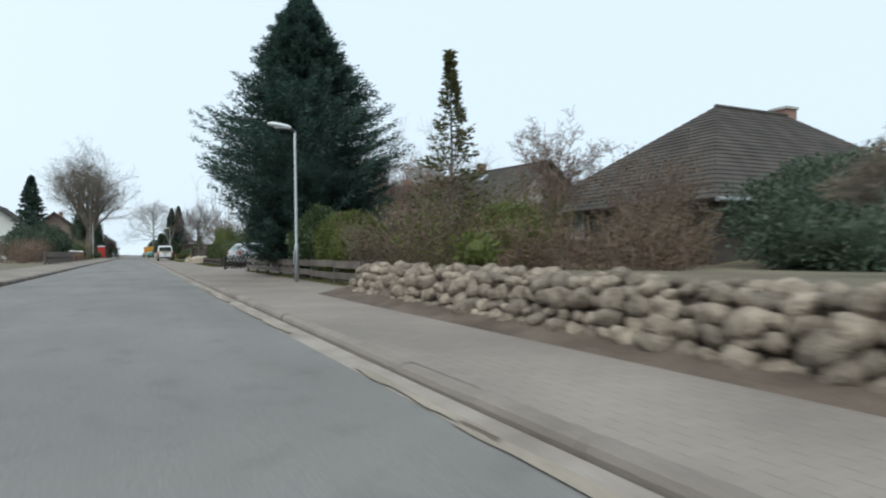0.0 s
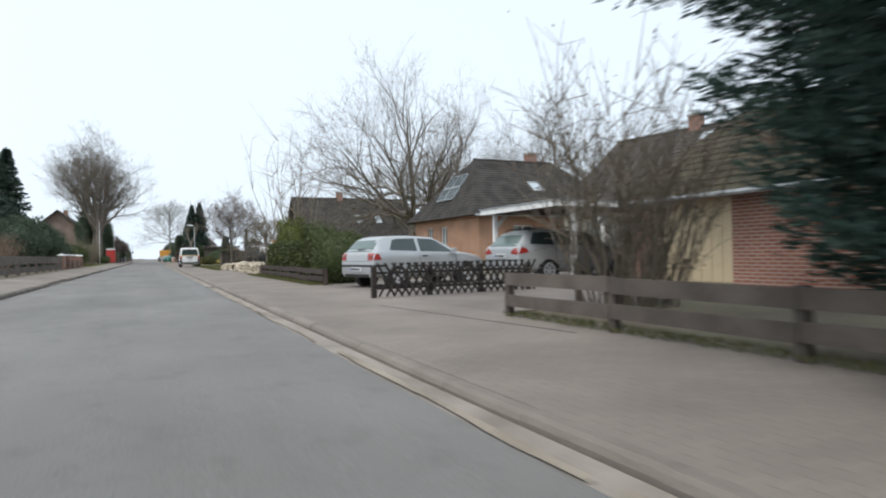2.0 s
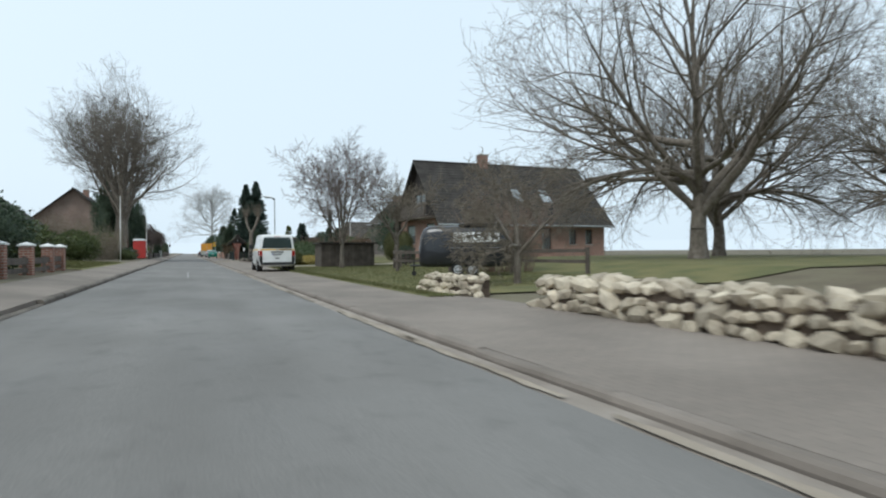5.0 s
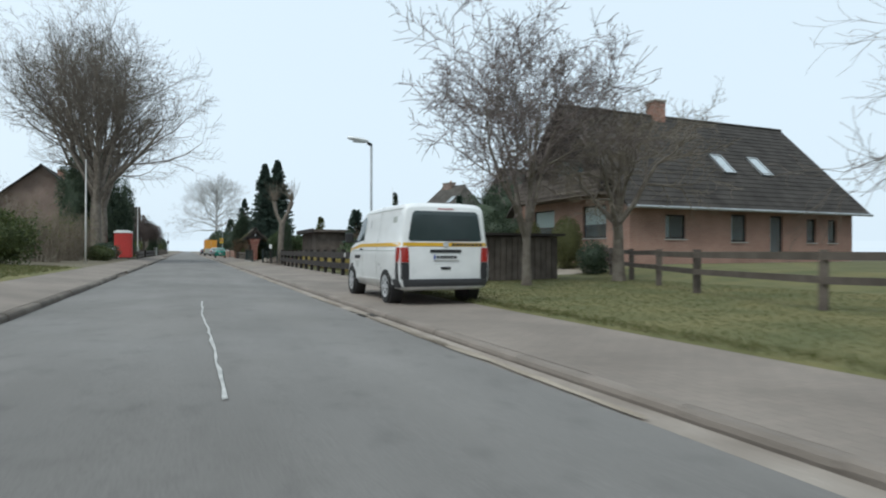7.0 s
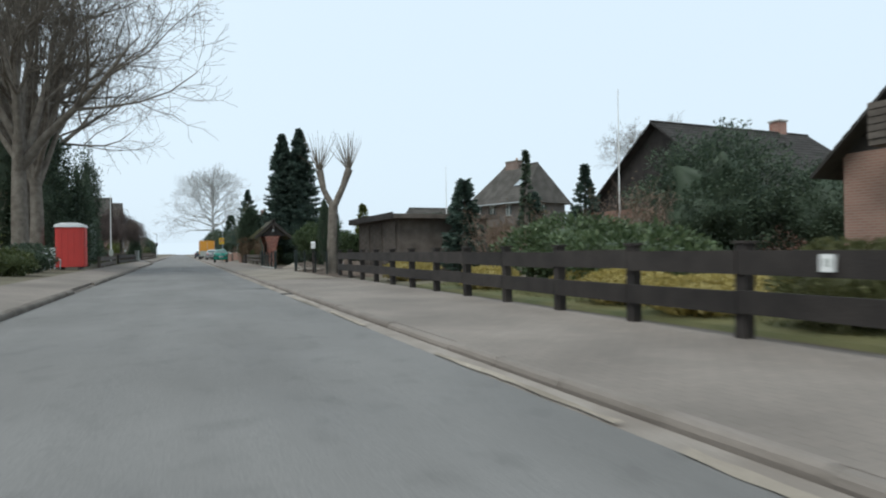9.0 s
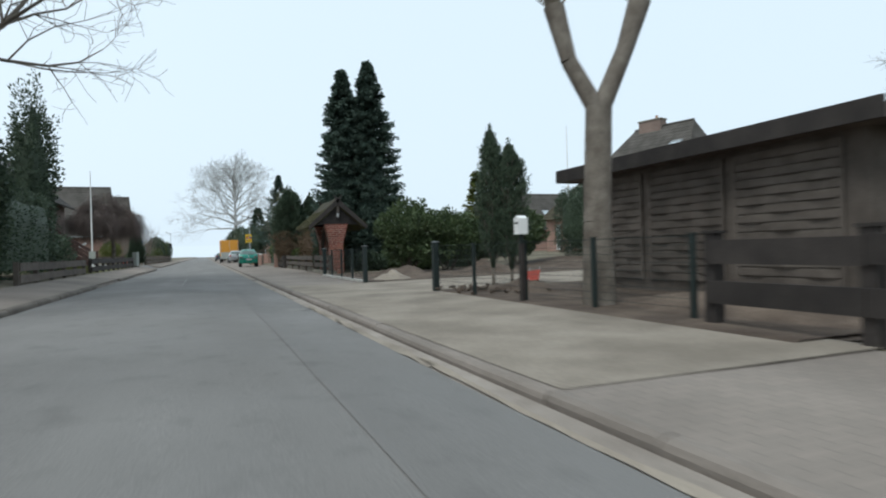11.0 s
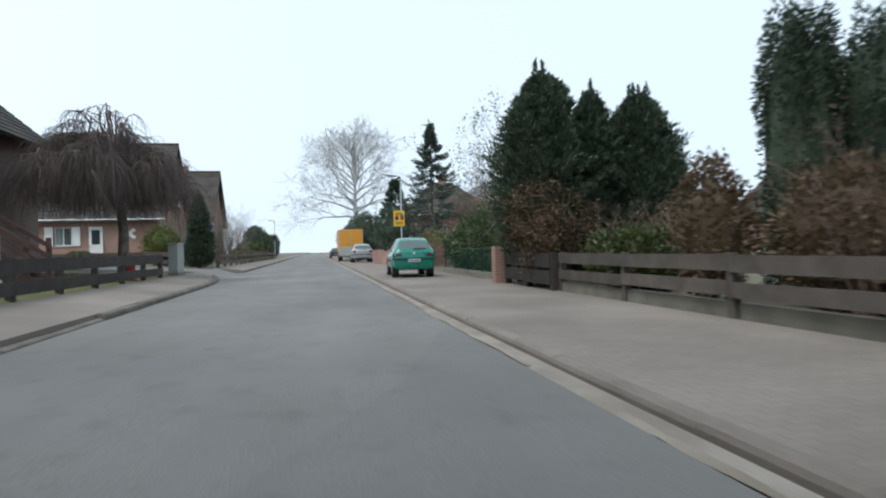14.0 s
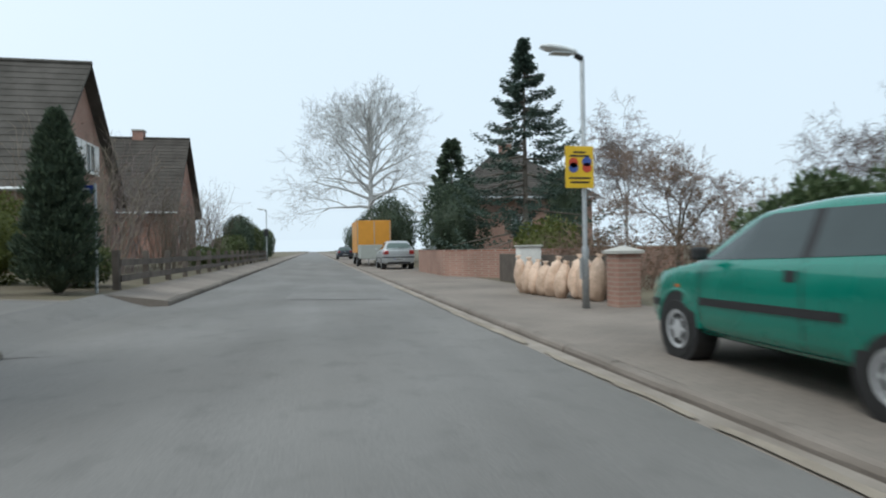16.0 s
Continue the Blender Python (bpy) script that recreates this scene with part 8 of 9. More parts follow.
bush("dark green conifer bush by the house", 1.6, 1.5, 1.9, 26, YEW, at(12.0, 3.4), 4500, 0.11, 0, 1, 0.3)
bush("tuft of pale green leaves over the stone wall", 0.26, 0.26, 0.45, 27, OLIVE, at(4.9, 4.4, z=0.62), 260, 0.11, 0, 1, 0.4)
small = bare_tree("small leafless garden tree", 3.5, 41, at(8.7, 12.6), 0.08, 0.32, 5, 3, BARK, TWIG_RED, opts={"least": 0.005})
repeat(small, 10.2, 9.6, 120, 1.05)
thicket("tall bare brown shrub at the fence end", 1.5, 1.6, 3.3, 46, at(7.3, 24.7), 90, TWIG, leaves=500, leaf_mat=RUST, leaf=0.06)
repeat(small, 10.6, 21.5, 20, 1.3)
thin = bare_tree("thin leaning pale-barked tree", 2.3, 42, at(8.6, 0.6), 0.05, 0.5, 4, 3, BARK_PALE_HAZE, TWIG, lean=(-0.22, 0.1))
bush("clipped round hedge ball by the drive", 0.85, 0.85, 1.62, 28, HEDGE, at(5.9, 35.95), 7000, 0.06, 0.0, 0.85, 0.06)
hedge_row("dense clipped dark green laurel hedge behind a low fence", 8.4, 1.25, 1.38, 29, LAUREL, pose(6.15, 38.6, 0.06), 0.115, 1900)
hedge_row("dark green hedge end beside the ball", 2.3, 1.1, 1.45, 30, LAUREL, pose(6.1, 36.3, 0.06), 0.105, 1900)
for k, (x, y, s) in enumerate(((6.9, 48.1, 1.0), (8.0, 47.2, 0.9), (9.0, 46.5, 0.72))):
    bush("tall olive-green thuja block at the hedge's end", 0.8, 0.75, 2.7 * s, 50 + k, HEDGE if k else OLIVE, at(x, y), 4200, 0.09, 0.0, 0.75, 0.25)
for k, (x, y, h) in enumerate(((7.3, 48.9, 7.2), (8.3, 51.5, 5.0))):
    thicket("tall upright bare shrub with thin stems", 1.5, 1.5, h, 60 + k, at(x, y), 16, TWIG, flare=1.3)
BIG = {"kids": [2, 2, 2, 2, 0], "steps": [5, 4, 4, 3, 3], "spread": [0.6, 0.6, 0.65, 0.7, 0.8], "lift": [0.03, 0.08, 0.07, 0.05, 0.02], "least": 0.008, "fine": 0.03}
oak = bare_tree("huge spreading leafless tree behind the houses", 19, 44, at(23.6, 72, 0, 0.9, z=0.5), 0.55, 0.2, 8, 3, BARK, BARK, opts=BIG, spread=1.1, limb=0.66, boughs=[(4.8, (-9.0, 6, 2.2), 8.0, 0.27), (4.2, (-4, 8.5, 1.6), 7.0, 0.24), (6.5, (-3, 9, 3), 8.0, 0.27), (4.2, (-9, -1, 1.9), 7.0, 0.24), (5.5, (9, 4, 3.0), 8, 0.25), (4.5, (-4, -8, 2.2), 7, 0.22)])
repeat(oak, 38, 68, 30, 0.72, label="leafless tree behind a hipped roof")
repeat(oak, 31.5, 78, 150, 0.8, label="second huge leafless tree behind the houses")
thicket("reddish bare hedge shrub before the farmhouse", 2.0, 1.6, 3.0, 63, at(12.0, 71.0), 90, TWIG_RED, leaves=0)
bare_tree("low spreading leafless fruit tree", 4.2, 45, at(8.2, 63.5), 0.11, 0.28, 6, 3, BARK, TWIG, spread=1.15, opts={"lift": [-0.02, 0.0, 0.03, 0.02, 0]})
bare_tree("leafless ornamental tree with mauve buds", 8.0, 46, at(8.0, 83.4), 0.15, 0.17, 8, 3, BARK, TWIG_MAUVE, spread=0.3, limb=0.52, opts={"kids": [2, 2, 3, 2, 0], "least": 0.007})
bare_tree("old leafless fruit tree with a stout trunk", 6.6, 147, at(11.5, 83.9), 0.21, 0.27, 5, 3, BARK, TWIG, spread=0.75, limb=0.55, opts={"kids": [2, 2, 2, 1, 0]}, boughs=[(1.8, (0.75, -0.3, 0.85), 2.8, 0.1)])
bush("dark clipped shrub under a garden tree", 0.6, 0.6, 1.2, 64, YEW, at(13.4, 87.6), 1500, 0.08, 0, 1, 0.15)

# front garden behind the dark fence
bush("round brownish evergreen shrub", 0.75, 0.75, 1.0, 70, OLIVE_DARK, at(6.5, 92.6), 2600, 0.08, 0, 1, 0.15)
gold = bush("low golden heather cushion", 0.75, 0.7, 0.55, 71, GOLD, at(6.4, 94.6), 2200, 0.06, 0, 1, 0.2)
for k, (x, y, s) in enumerate(((6.7, 96.4, 1.1), (7.2, 98.5, 0.9), (6.5, 101.2, 1.0), (8.4, 95.2, 1.2), (6.6, 106.8, 1.2), (7.6, 93.4, 0.9))):
    repeat(gold, x, y, 50 * k, s)
bush("dark green spreading evergreen shrub", 1.9, 1.7, 1.75, 72, RHODO, at(9.2, 101.5), 6000, 0.14, 0, 1, 0.25)
bush("broad dark green rhododendron", 1.6, 1.5, 1.35, 73, RHODO, at(8.4, 98.2), 5000, 0.14, 0, 1, 0.25)
tiers = thing("cloud_pine", "clipped pine with pale layered tiers", "tree", at(9.4, 92.8))
for k, (dx, z, r) in enumerate(((0, 0.35, 0.42), (0.12, 0.62, 0.38), (-0.1, 0.86, 0.34), (0.05, 1.1, 0.28))):
    rs = np.random.RandomState(700 + k)
    v = unit(rs.normal(size=(700, 3)))
    leaf_mesh("tier", v * np.array([r, r, 0.12]) + np.array([dx, 0, z]), v + np.array([0, 0, 0.6]), 0.07, 0.025, GOLD, tiers, rs)
tube_mesh("trunk", [(0, 0, -0.1, 0.02, 0, 1.1, 0.04, 0.02)], BARK, tiers, 6)
for x, y in ((14.6, 94.3), (14.5, 91.0)):
    bush("tall clipped dome-topped hedge bush by the house wall", 0.6, 0.68, 2.15, 74, OLIVE_DARK, at(x, y), 5000, 0.06, 0, 0.92, 0.1, group="clipped columns")
bush("broad dark conifer thicket before a house", 3.3, 2.4, 4.9, 13, YEW, at(20.8, 107.4), 26000, 0.15, 0, 1, 0.6)
bush("broad dark conifer bush before a house", 2.3, 2.0, 3.6, 14, YEW, at(24.0, 104.6), 12000, 0.13, 0, 1, 0.45)
conifer("small dark pine in a garden", 5.3, 1.3, 15, SPRUCE, at(21.4, 117.3), 150, 36, 0.14, 0.2, 0.35, 0.1, 0.3, 1.4)
conifer("thin dark conifer before a distant roof", 5.0, 0.24, 16, YEW, at(13.2, 110.4), 110, 24, 0.1, 0.05, 0.1, 0.2, 0.3, 1.3)
for k, (x, y, h) in enumerate(((14.5, 112, 3.2), (10.4, 110.6, 3.7), (16, 124, 3.4))):
    conifer("young bushy conifer behind a shed", h, 0.95, 80 + k, SPRUCE, at(x, y), 130, 28, 0.17, 0.06, 0.2)
for k, (x, y, h) in enumerate(((11, 108.5, 2.2), (13, 103.5, 2.4), (10.5, 104.6, 1.8))):
    thicket("brown leafless shrub in a front garden", 1.3, 1.3, h, 84 + k, at(x, y), 55, TWIG_RED, leaves=700, leaf_mat=RUST)
bare_tree("bare treetop behind a roof", 9.6, 47, at(29.5, 121), 0.2, 0.45, 7, 3, BARK, TWIG, spread=0.7)

# pollarded willow by the shed
wil = thing("pollard_tree", "pollarded willow with upright shoots from two knobs", "tree", at(5.75, 114.2, z=0.1))
segs = [(0, 0, -0.3, 0.0, 0.0, 1.2, 0.27, 0.21), (0.0, 0, 1.2, 0.08, 0.0, 2.9, 0.21, 0.2), (0.08, 0, 2.8, 0.5, -0.1, 3.75, 0.15, 0.13), (0.5, -0.1, 3.75, 0.76, -0.15, 4.5, 0.13, 0.17),
        (0.08, 0, 2.8, -0.28, 0.2, 3.6, 0.14, 0.12), (-0.28, 0.2, 3.6, -0.42, 0.35, 4.45, 0.12, 0.16)]
tube_mesh("trunk", segs, BARK, wil, 10)
rs = np.random.RandomState(5)
shoots = []
for cx, cy, cz in ((0.76, -0.15, 4.5), (-0.42, 0.35, 4.45)):
    for k in range(38):
        d = unit(np.array([rs.normal() * 0.36, rs.normal() * 0.36, 1.0]))
        p = np.array([cx, cy, cz - 0.1])
        length = rs.uniform(1.0, 1.9)
        q = p + d * length * 0.5
        shoots += [(*p, *q, 0.018, 0.012), (*q, *(q + (d + rs.normal(scale=0.08, size=3)) * length * 0.5), 0.012, 0.004)]
tube_mesh("crown", shoots, TWIG, wil, 4)
conifer("columnar dark yew with a pointed top beside the drive", 3.5, 0.3, 90, YEW, at(6.55, 119.3), 380, 40, 0.045, 0.12, 0.42, -2.2, 1.2, 0.85, trunk_r=0.05, thin=0.5, heart=0.45, low=0.75, ragged=(0.8, 1.2), clump=0.35, inner=0.3, reachy=0.2, plumes=26)
conifer("shorter columnar dark yew beside the drive", 3.15, 0.3, 91, YEW, at(6.9, 119.05), 340, 40, 0.045, 0.12, 0.45, -2.2, 1.2, 0.85, trunk_r=0.045, thin=0.5, heart=0.45, low=0.75, ragged=(0.8, 1.2), clump=0.35, inner=0.3, reachy=0.2, plumes=26)
for k, (x, y, rx, h) in enumerate(((8.1, 130.0, 1.15, 2.75), (9.8, 130.1, 1.2, 2.4), (11.1, 130.3, 0.9, 2.0), (13.3, 130.6, 1.2, 2.5))):
    bush("tall green rhododendron behind a wire fence", rx, rx * 0.9, h, 92 + k, RHODO, at(x, y), 9000, 0.14, 0.55, 1, 0.35, stems=10)
conifer("young conifer rising over the rhododendrons", 4.4, 0.6, 17, OLIVE, at(12.4, 132.6), 90, 20, 0.15, 0.3, 0.5)
bush("big clipped dark yew hedge block", 1.5, 1.4, 3.2, 99, YEW, at(17.1, 130.2), 18000, 0.09, 0, 0.6, 0.08)
bush("dark green shrub beside the drive's end", 1.4, 1.4, 2.6, 100, RHODO, at(19.6, 128.4), 3500, 0.14, 0, 1, 0.3)
bush("bare brown shrub by a garden fence", 1.2, 1.2, 2.2, 101, RUST, at(20.4, 125.6), 2400, 0.1, 0, 1, 0.35)

# behind the lychgate
for k, (x, y, rx, h) in enumerate(((7.6, 134.9, 0.8, 0.85), (9.3, 135.6, 1.0, 0.95), (11.2, 136.8, 1.2, 1.0), (13.4, 138.2, 1.3, 1.1), (15.8, 139.0, 1.4, 1.2), (9.6, 132.8, 0.7, 0.7), (12.0, 134.0, 0.9, 0.8))):
    bush("low dark green evergreen shrub behind the fence", rx, rx, h, 230 + k, RHODO if k % 2 else YEW, at(x, y), 4000, 0.11, 0, 1, 0.3)
conifer("tall dark fir behind the lychgate", 10.9, 2.1, 18, SPRUCE, at(8.7, 138.1), 560, 120, 0.115, 0.05, 0.22, 0.28, 0.12, 0.75, trunk_r=0.22, heart=0.55)
conifer("second tall dark fir behind the lychgate", 10.5, 1.9, 19, SPRUCE, at(7.4, 138.5), 520, 115, 0.115, 0.05, 0.22, 0.28, 0.12, 0.75, trunk_r=0.2, heart=0.55)
bush("tall narrow clipped conifer column", 0.48, 0.5, 4.6, 102, YEW, at(7.9, 143.4), 15000, 0.08, 0.0, 0.6, 0.2)
bush("tall dark conifer bush beside a clipped column", 0.85, 0.8, 4.5, 104, YEW, at(9.2, 142.9), 14000, 0.09, 0.0, 0.8, 0.3)
bush("ivy-green shrub against the lychgate fence", 0.45, 0.4, 1.25, 103, YEW, at(5.75, 136.0), 2200, 0.08, 0, 0.9, 0.25)
for k, (x, y, rx, h, mt) in enumerate(((6.5, 137.6, 0.8, 1.6, LAUREL), (6.6, 139.6, 0.8, 1.7, RUST), (6.9, 141.4, 0.9, 1.9, RUST), (6.2, 143.2, 0.55, 2.2, RUST), (5.95, 144.9, 0.5, 1.2, LAUREL), (6.4, 146.2, 0.8, 1.2, LAUREL))):
    bush("mixed evergreen and brown hedge shrub behind the fence" if mt is not RUST else "brown dry-leaved shrub behind the fence", rx, rx, h, 110 + k, mt, at(x, y), 3000, 0.1, 0, 1, 0.3)
for k, (x, y, h) in enumerate(((6.6, 140.6, 1.8), (7.1, 146.8, 1.5), (8.6, 147.4, 1.6))):
    thicket("brown bare shrub behind the board fence", 0.9, 1.0, h, 120 + k, at(x, y), 40, TWIG_RED, leaves=500, leaf_mat=RUST)
for k, (x, y, r, h, n, pw, slant) in enumerate(((6.0, 149.6, 1.2, 5.1, 900, 0.5, 0.7), (7.35, 149.7, 0.85, 4.7, 520, 0.62, 0.85), (8.6, 149.5, 1.2, 4.65, 700, 0.6, 0.9), (9.75, 150.2, 0.9, 3.5, 320, 0.7, 0.85))):
    conifer("broad dark clipped yew cone over the fence", h, r, 130 + k, YEW, at(x, y), n, 60, 0.085, 0.03, 0.42, -0.3, 0.6, pw, slim=0.3, heart=0.68, low=slant, ragged=(0.84, 1.1), clump=0.24, inner=0.4, reachy=0.12, plumes=46)
for k, (x, y) in enumerate(((5.75, 148.7), (6.0, 149.3))):
    thicket("dry brown stems at the foot of a yew", 0.6, 0.7, 1.9, 135 + k, at(x, y), 34, TWIG_RED, leaves=12000, leaf_mat=RUST, leaf=0.075)
bush("dark green laurel bush behind the board fence", 0.95, 1.1, 1.3, 137, LAUREL, at(7.2, 146.8), 2500, 0.12, 0, 1, 0.3)
thicket("slender bare tree with clinging dry leaves", 1.7, 1.7, 4.5, 138, at(7.5, 155.1), 24, BARK, "tree", 4200, OLIVE_DARK, 0.085, "bare_tree", 4, 0.7)
for k, (x, y, rx, h) in enumerate(((6.9, 155.8, 1.15, 2.3), (7.0, 157.9, 1.2, 2.5), (7.1, 153.6, 1.0, 1.7), (8.2, 151.6, 1.0, 1.6), (6.8, 160.2, 1.0, 1.9))):
    bush("dense dark green rhododendron behind a mesh fence", rx, rx, h, 140 + k, RHODO, at(x, y), 5500, 0.14, 0, 1, 0.3, stems=5)
for k, (x, y, h) in enumerate(((9.5, 164, 2.0), (7.3, 166.5, 1.5), (10.6, 168, 2.2), (13, 163.5, 2.2), (8.0, 170.4, 1.4))):
    thicket("reddish-brown bare garden shrub", 1.4, 1.4, h, 150 + k, at(x, y), 70, TWIG_RED, leaves=900, leaf_mat=RUST)
bush("olive bamboo-like shrub behind the brick wall", 1.2, 1.0, 2.0, 156, OLIVE, at(8.0, 173.5), 3000, 0.13, 0, 1, 0.3)
conifer("graceful drooping spruce with a thin tip", 9.7, 4.3, 20, SPRUCE, at(8.5, 177.2), 150, 180, 0.1, 0.06, 0.14, 0.42, 0.35, 1.05, clump=0.15, thin=0.1, trunk_r=0.16, ragged=(0.6, 1.12))
bush("dark spreading yew tree", 1.5, 1.6, 4.0, 157, YEW, at(6.2, 180.8), 6500, 0.14, 0.4, 1, 0.4)
conifer("ragged dark pine top over a yew", 6.4, 1.1, 21, YEW, at(6.6, 182.8), 80, 30, 0.22, 0.45, 0.6, 0.1, 0.3)
bush("dark clipped conifer column by a house", 0.9, 0.9, 5.0, 158, YEW, at(12.2, 181.5), 3500, 0.12, 0, 0.7, 0.15)
birch = bare_tree("slender leafless birch in a garden", 7.0, 48, at(12.7, 176.4), 0.08, 0.35, 6, 3, BARK_PALE_HAZE, TWIG_MAUVE, spread=0.4, opts={"lift": [0.06, 0.0, -0.1, -0.2, -0.2]})
repeat(small, 9.7, 168.2, 40, 1.1, label="small leafless fruit tree in a garden")
repeat(birch, 11.5, 163.5, 100, 0.6, label="leafless birch behind shrubs")
for k, (x, y, h) in enumerate(((5.6, 200, 5), (6.4, 205, 4), (6.0, 222, 5), (5.8, 236, 4.5))):
    bush("dark evergreen shrub at the roadside in the distance", 1.8, 2.2, h, 160 + k, YEW, at(x, y), 3500, 0.16, 0, 1, 0.3)
rim = []
for k in range(30):
    z, a = 5.4 + 7.8 * (k / 29) ** 0.9, 2.4 * k
    rise = 0.32 + 1.5 * (k / 29) ** 1.3
    rim.append((z, (math.cos(a), math.sin(a), rise), 7.0 - 2.6 * k / 29, 0.19 - 0.11 * k / 29))
# fog haze on the beech is put into its pale bark and twig colour
beech = bare_tree("huge round-crowned leafless beech, bark and twigs paled as fog haze", 18.6, 49, at(5.6, 216, 0, 0.93, z=0.1), 0.5, 0.72, 3, 3, BARK_PALE_HAZE, BARK_PALE_HAZE, spread=0.4, limb=0.8, taper=0.2, boughs=rim, opts={"bend": [0.08, 0.14, 0.2, 0.25, 0.3], "spread": [0.6, 0.6, 0.7, 0.8, 0.8], "least": 0.012, "kids": [1, 2, 2, 2, 0], "fine": 0.03, "steps": [5, 4, 3, 3, 3]})

# ---- plants on the left ----
lime = bare_tree("very tall leafless lime tree", 19.5, 52, at(-7.2, 123.6), 0.42, 0.32, 8, 3, BARK, BARK, spread=0.5, limb=0.62, opts={"kids": [2, 2, 2, 2, 0], "least": 0.009, "fine": 0.03, "lift": [0.06, 0.09, 0.08, 0.05, 0], "spread": [0.6, 0.65, 0.75, 0.8, 0.8]})
for k, (x, y, s) in enumerate(((-6.5, 118.8, 0.9), (-8.4, 128.4, 0.95), (-6.4, 121.6, 0.8))):
    repeat(lime, x, y, 67 * (k + 1), s)
for k, (x, y, r, h) in enumerate(((-7.1, 127.0, 1.2, 8.6), (-8.6, 125.4, 1.4, 8.5), (-5.9, 128.4, 0.9, 5.0), (-6.6, 124.2, 0.9, 6.6), (-6.3, 137.1, 0.85, 7.6))):
    bush("dark ivy climbing round tall trunks", r, r, h, 170 + k, YEW, at(x, y), 7000, 0.16, 0, 1, 0.5, "ivy")
for k, (x, y, rx, h) in enumerate(((-7.2, 104, 1.7, 2.6), (-6.9, 108.5, 1.6, 2.2), (-7.0, 112, 1.3, 1.9), (-8.8, 100.5, 1.9, 3.0))):
    thicket("brown leafless hedge shrub behind the footway", rx, rx, h, 175 + k, at(x, y), 90, TWIG, leaves=1500, leaf_mat=RUST if k % 2 else OLIVE)
bush("round green shrub beside the cabin", 0.9, 0.9, 1.1, 180, YEW, at(-5.7, 116.2), 2400, 0.1, 0, 1, 0.2)
bush("low green shrub by the footway", 0.8, 1.0, 0.9, 181, HEDGE, at(-5.6, 112.6), 2200, 0.1, 0, 1, 0.25)
hedge_row("tall dark conifer hedge along the footway", 9.0, 1.6, 3.0, 182, YEW, pose(-6.2, 127.0, 0.45), 0.12, 700)
for k, (x, y, r, h) in enumerate(((-7.2, 63.5, 1.5, 3.2), (-6.9, 67.5, 1.7, 3.4), (-7.4, 71.6, 1.6, 3.2), (-7.0, 75.4, 1.4, 2.6), (-8.5, 60, 1.4, 2.6))):
    bush("dark green conifer bush in a front garden", r, r, h, 185 + k, YEW, at(x, y), 4500, 0.14, 0, 1, 0.3)
conifer("dark spruce in a front garden", 8.2, 2.0, 22, SPRUCE, at(-8.6, 68.5), 320, 56, 0.15, 0.05, 0.15, 0.2, 0.1, heart=0.5)
for k, (x, y, h) in enumerate(((-6.6, 50.5, 1.5), (-6.8, 54.5, 1.6), (-6.7, 46, 1.4))):
    thicket("reddish-brown bare hedge behind a board fence", 1.3, 1.9, h, 192 + k, at(x, y), 80, TWIG_RED, leaves=900, leaf_mat=RUST)
for k, (x, y, rx, h) in enumerate(((-7.0, 80.6, 1.4, 1.9), (-7.4, 97.4, 1.4, 2.1))):
    bush("green garden shrub behind the footway", rx, rx, h, 196 + k, HEDGE, at(x, y), 3000, 0.13, 0, 1, 0.3)
bush("dark shrub before the stair house", 1.3, 1.5, 1.8, 199, YEW, at(-6.8, 140.6), 3500, 0.12, 0, 1, 0.25)
bush("low round shrub by the lawn", 0.8, 0.7, 0.75, 200, HEDGE, at(-12.6, 172.6), 1500, 0.1, 0, 1, 0.2)

# weeping tree with a curtain of hanging twigs
weep = thing("weeping_tree", "weeping tree with a dense brown curtain of twigs", "tree", at(-5.7, 156.2))
rs = np.random.RandomState(77)
segs = [(0, 0, -0.2, 0.06, 0, 1.4, 0.19, 0.15), (0.06, 0, 1.4, -0.08, 0.1, 2.7, 0.15, 0.13), (-0.08, 0.1, 2.7, -0.3, 0.1, 3.9, 0.12, 0.05)]
fine = []
for k in range(100):
    a = rs.uniform(0, 6.283)
    sprig = k >= 88
    reach = rs.uniform(0.7, 1.5) if sprig else 0.4 + 2.3 * rs.rand() ** 0.55
    p = np.array([-0.15, 0.1, rs.uniform(2.2, 3.3)])
    d = np.array([math.cos(a), math.sin(a), 0])
    c = np.array([-0.35, 0, 0])
    top = 5.05 + 0.35 * rs.rand() if sprig else 4.75 - 0.22 * reach * reach + rs.normal(scale=0.2)
    arch = [p + (d * reach + c) * t + np.array([0, 0, (top - p[2]) * math.sin(math.pi * 0.64 * t)]) + rs.normal(scale=0.06, size=3) * (t > 0) for t in np.linspace(0, 1, 8)]
    for i in range(7):
        segs.append((*arch[i], *arch[i + 1], 0.042 * (1 - i / 8), 0.042 * (1 - (i + 1) / 8)))
    for j in range(12 if sprig else 64):
        t = rs.uniform(0.5, 1) if sprig else rs.uniform(0.2, 1)
        i = min(int(t * 7), 6)
        q = arch[i] + (arch[i + 1] - arch[i]) * (t * 7 - i)
        length = rs.uniform(0.4, 1.1) if sprig else rs.uniform(0.5, 2.1)
        w = d * rs.uniform(0.1, 0.6) + rs.normal(scale=0.3, size=3)
        w[2] = rs.uniform(0.0, 0.35)
        r, least = 0.0075, 1.6 + 0.9 * rs.rand()
        for i in range(5):
            w = w * 0.72 + np.array([0, 0, -0.34]) + rs.normal(scale=0.07, size=3)
            e = q + unit(w) * length / 5
            if e[2] < least:
                break
            fine.append((*q, *e, r, r - 0.0009))
            away = e + (unit(w) + rs.normal(scale=0.5, size=3)) * length * 0.13
            fine.append((*e, *away, 0.0035, 0.002))
            q, r = e, r - 0.0009
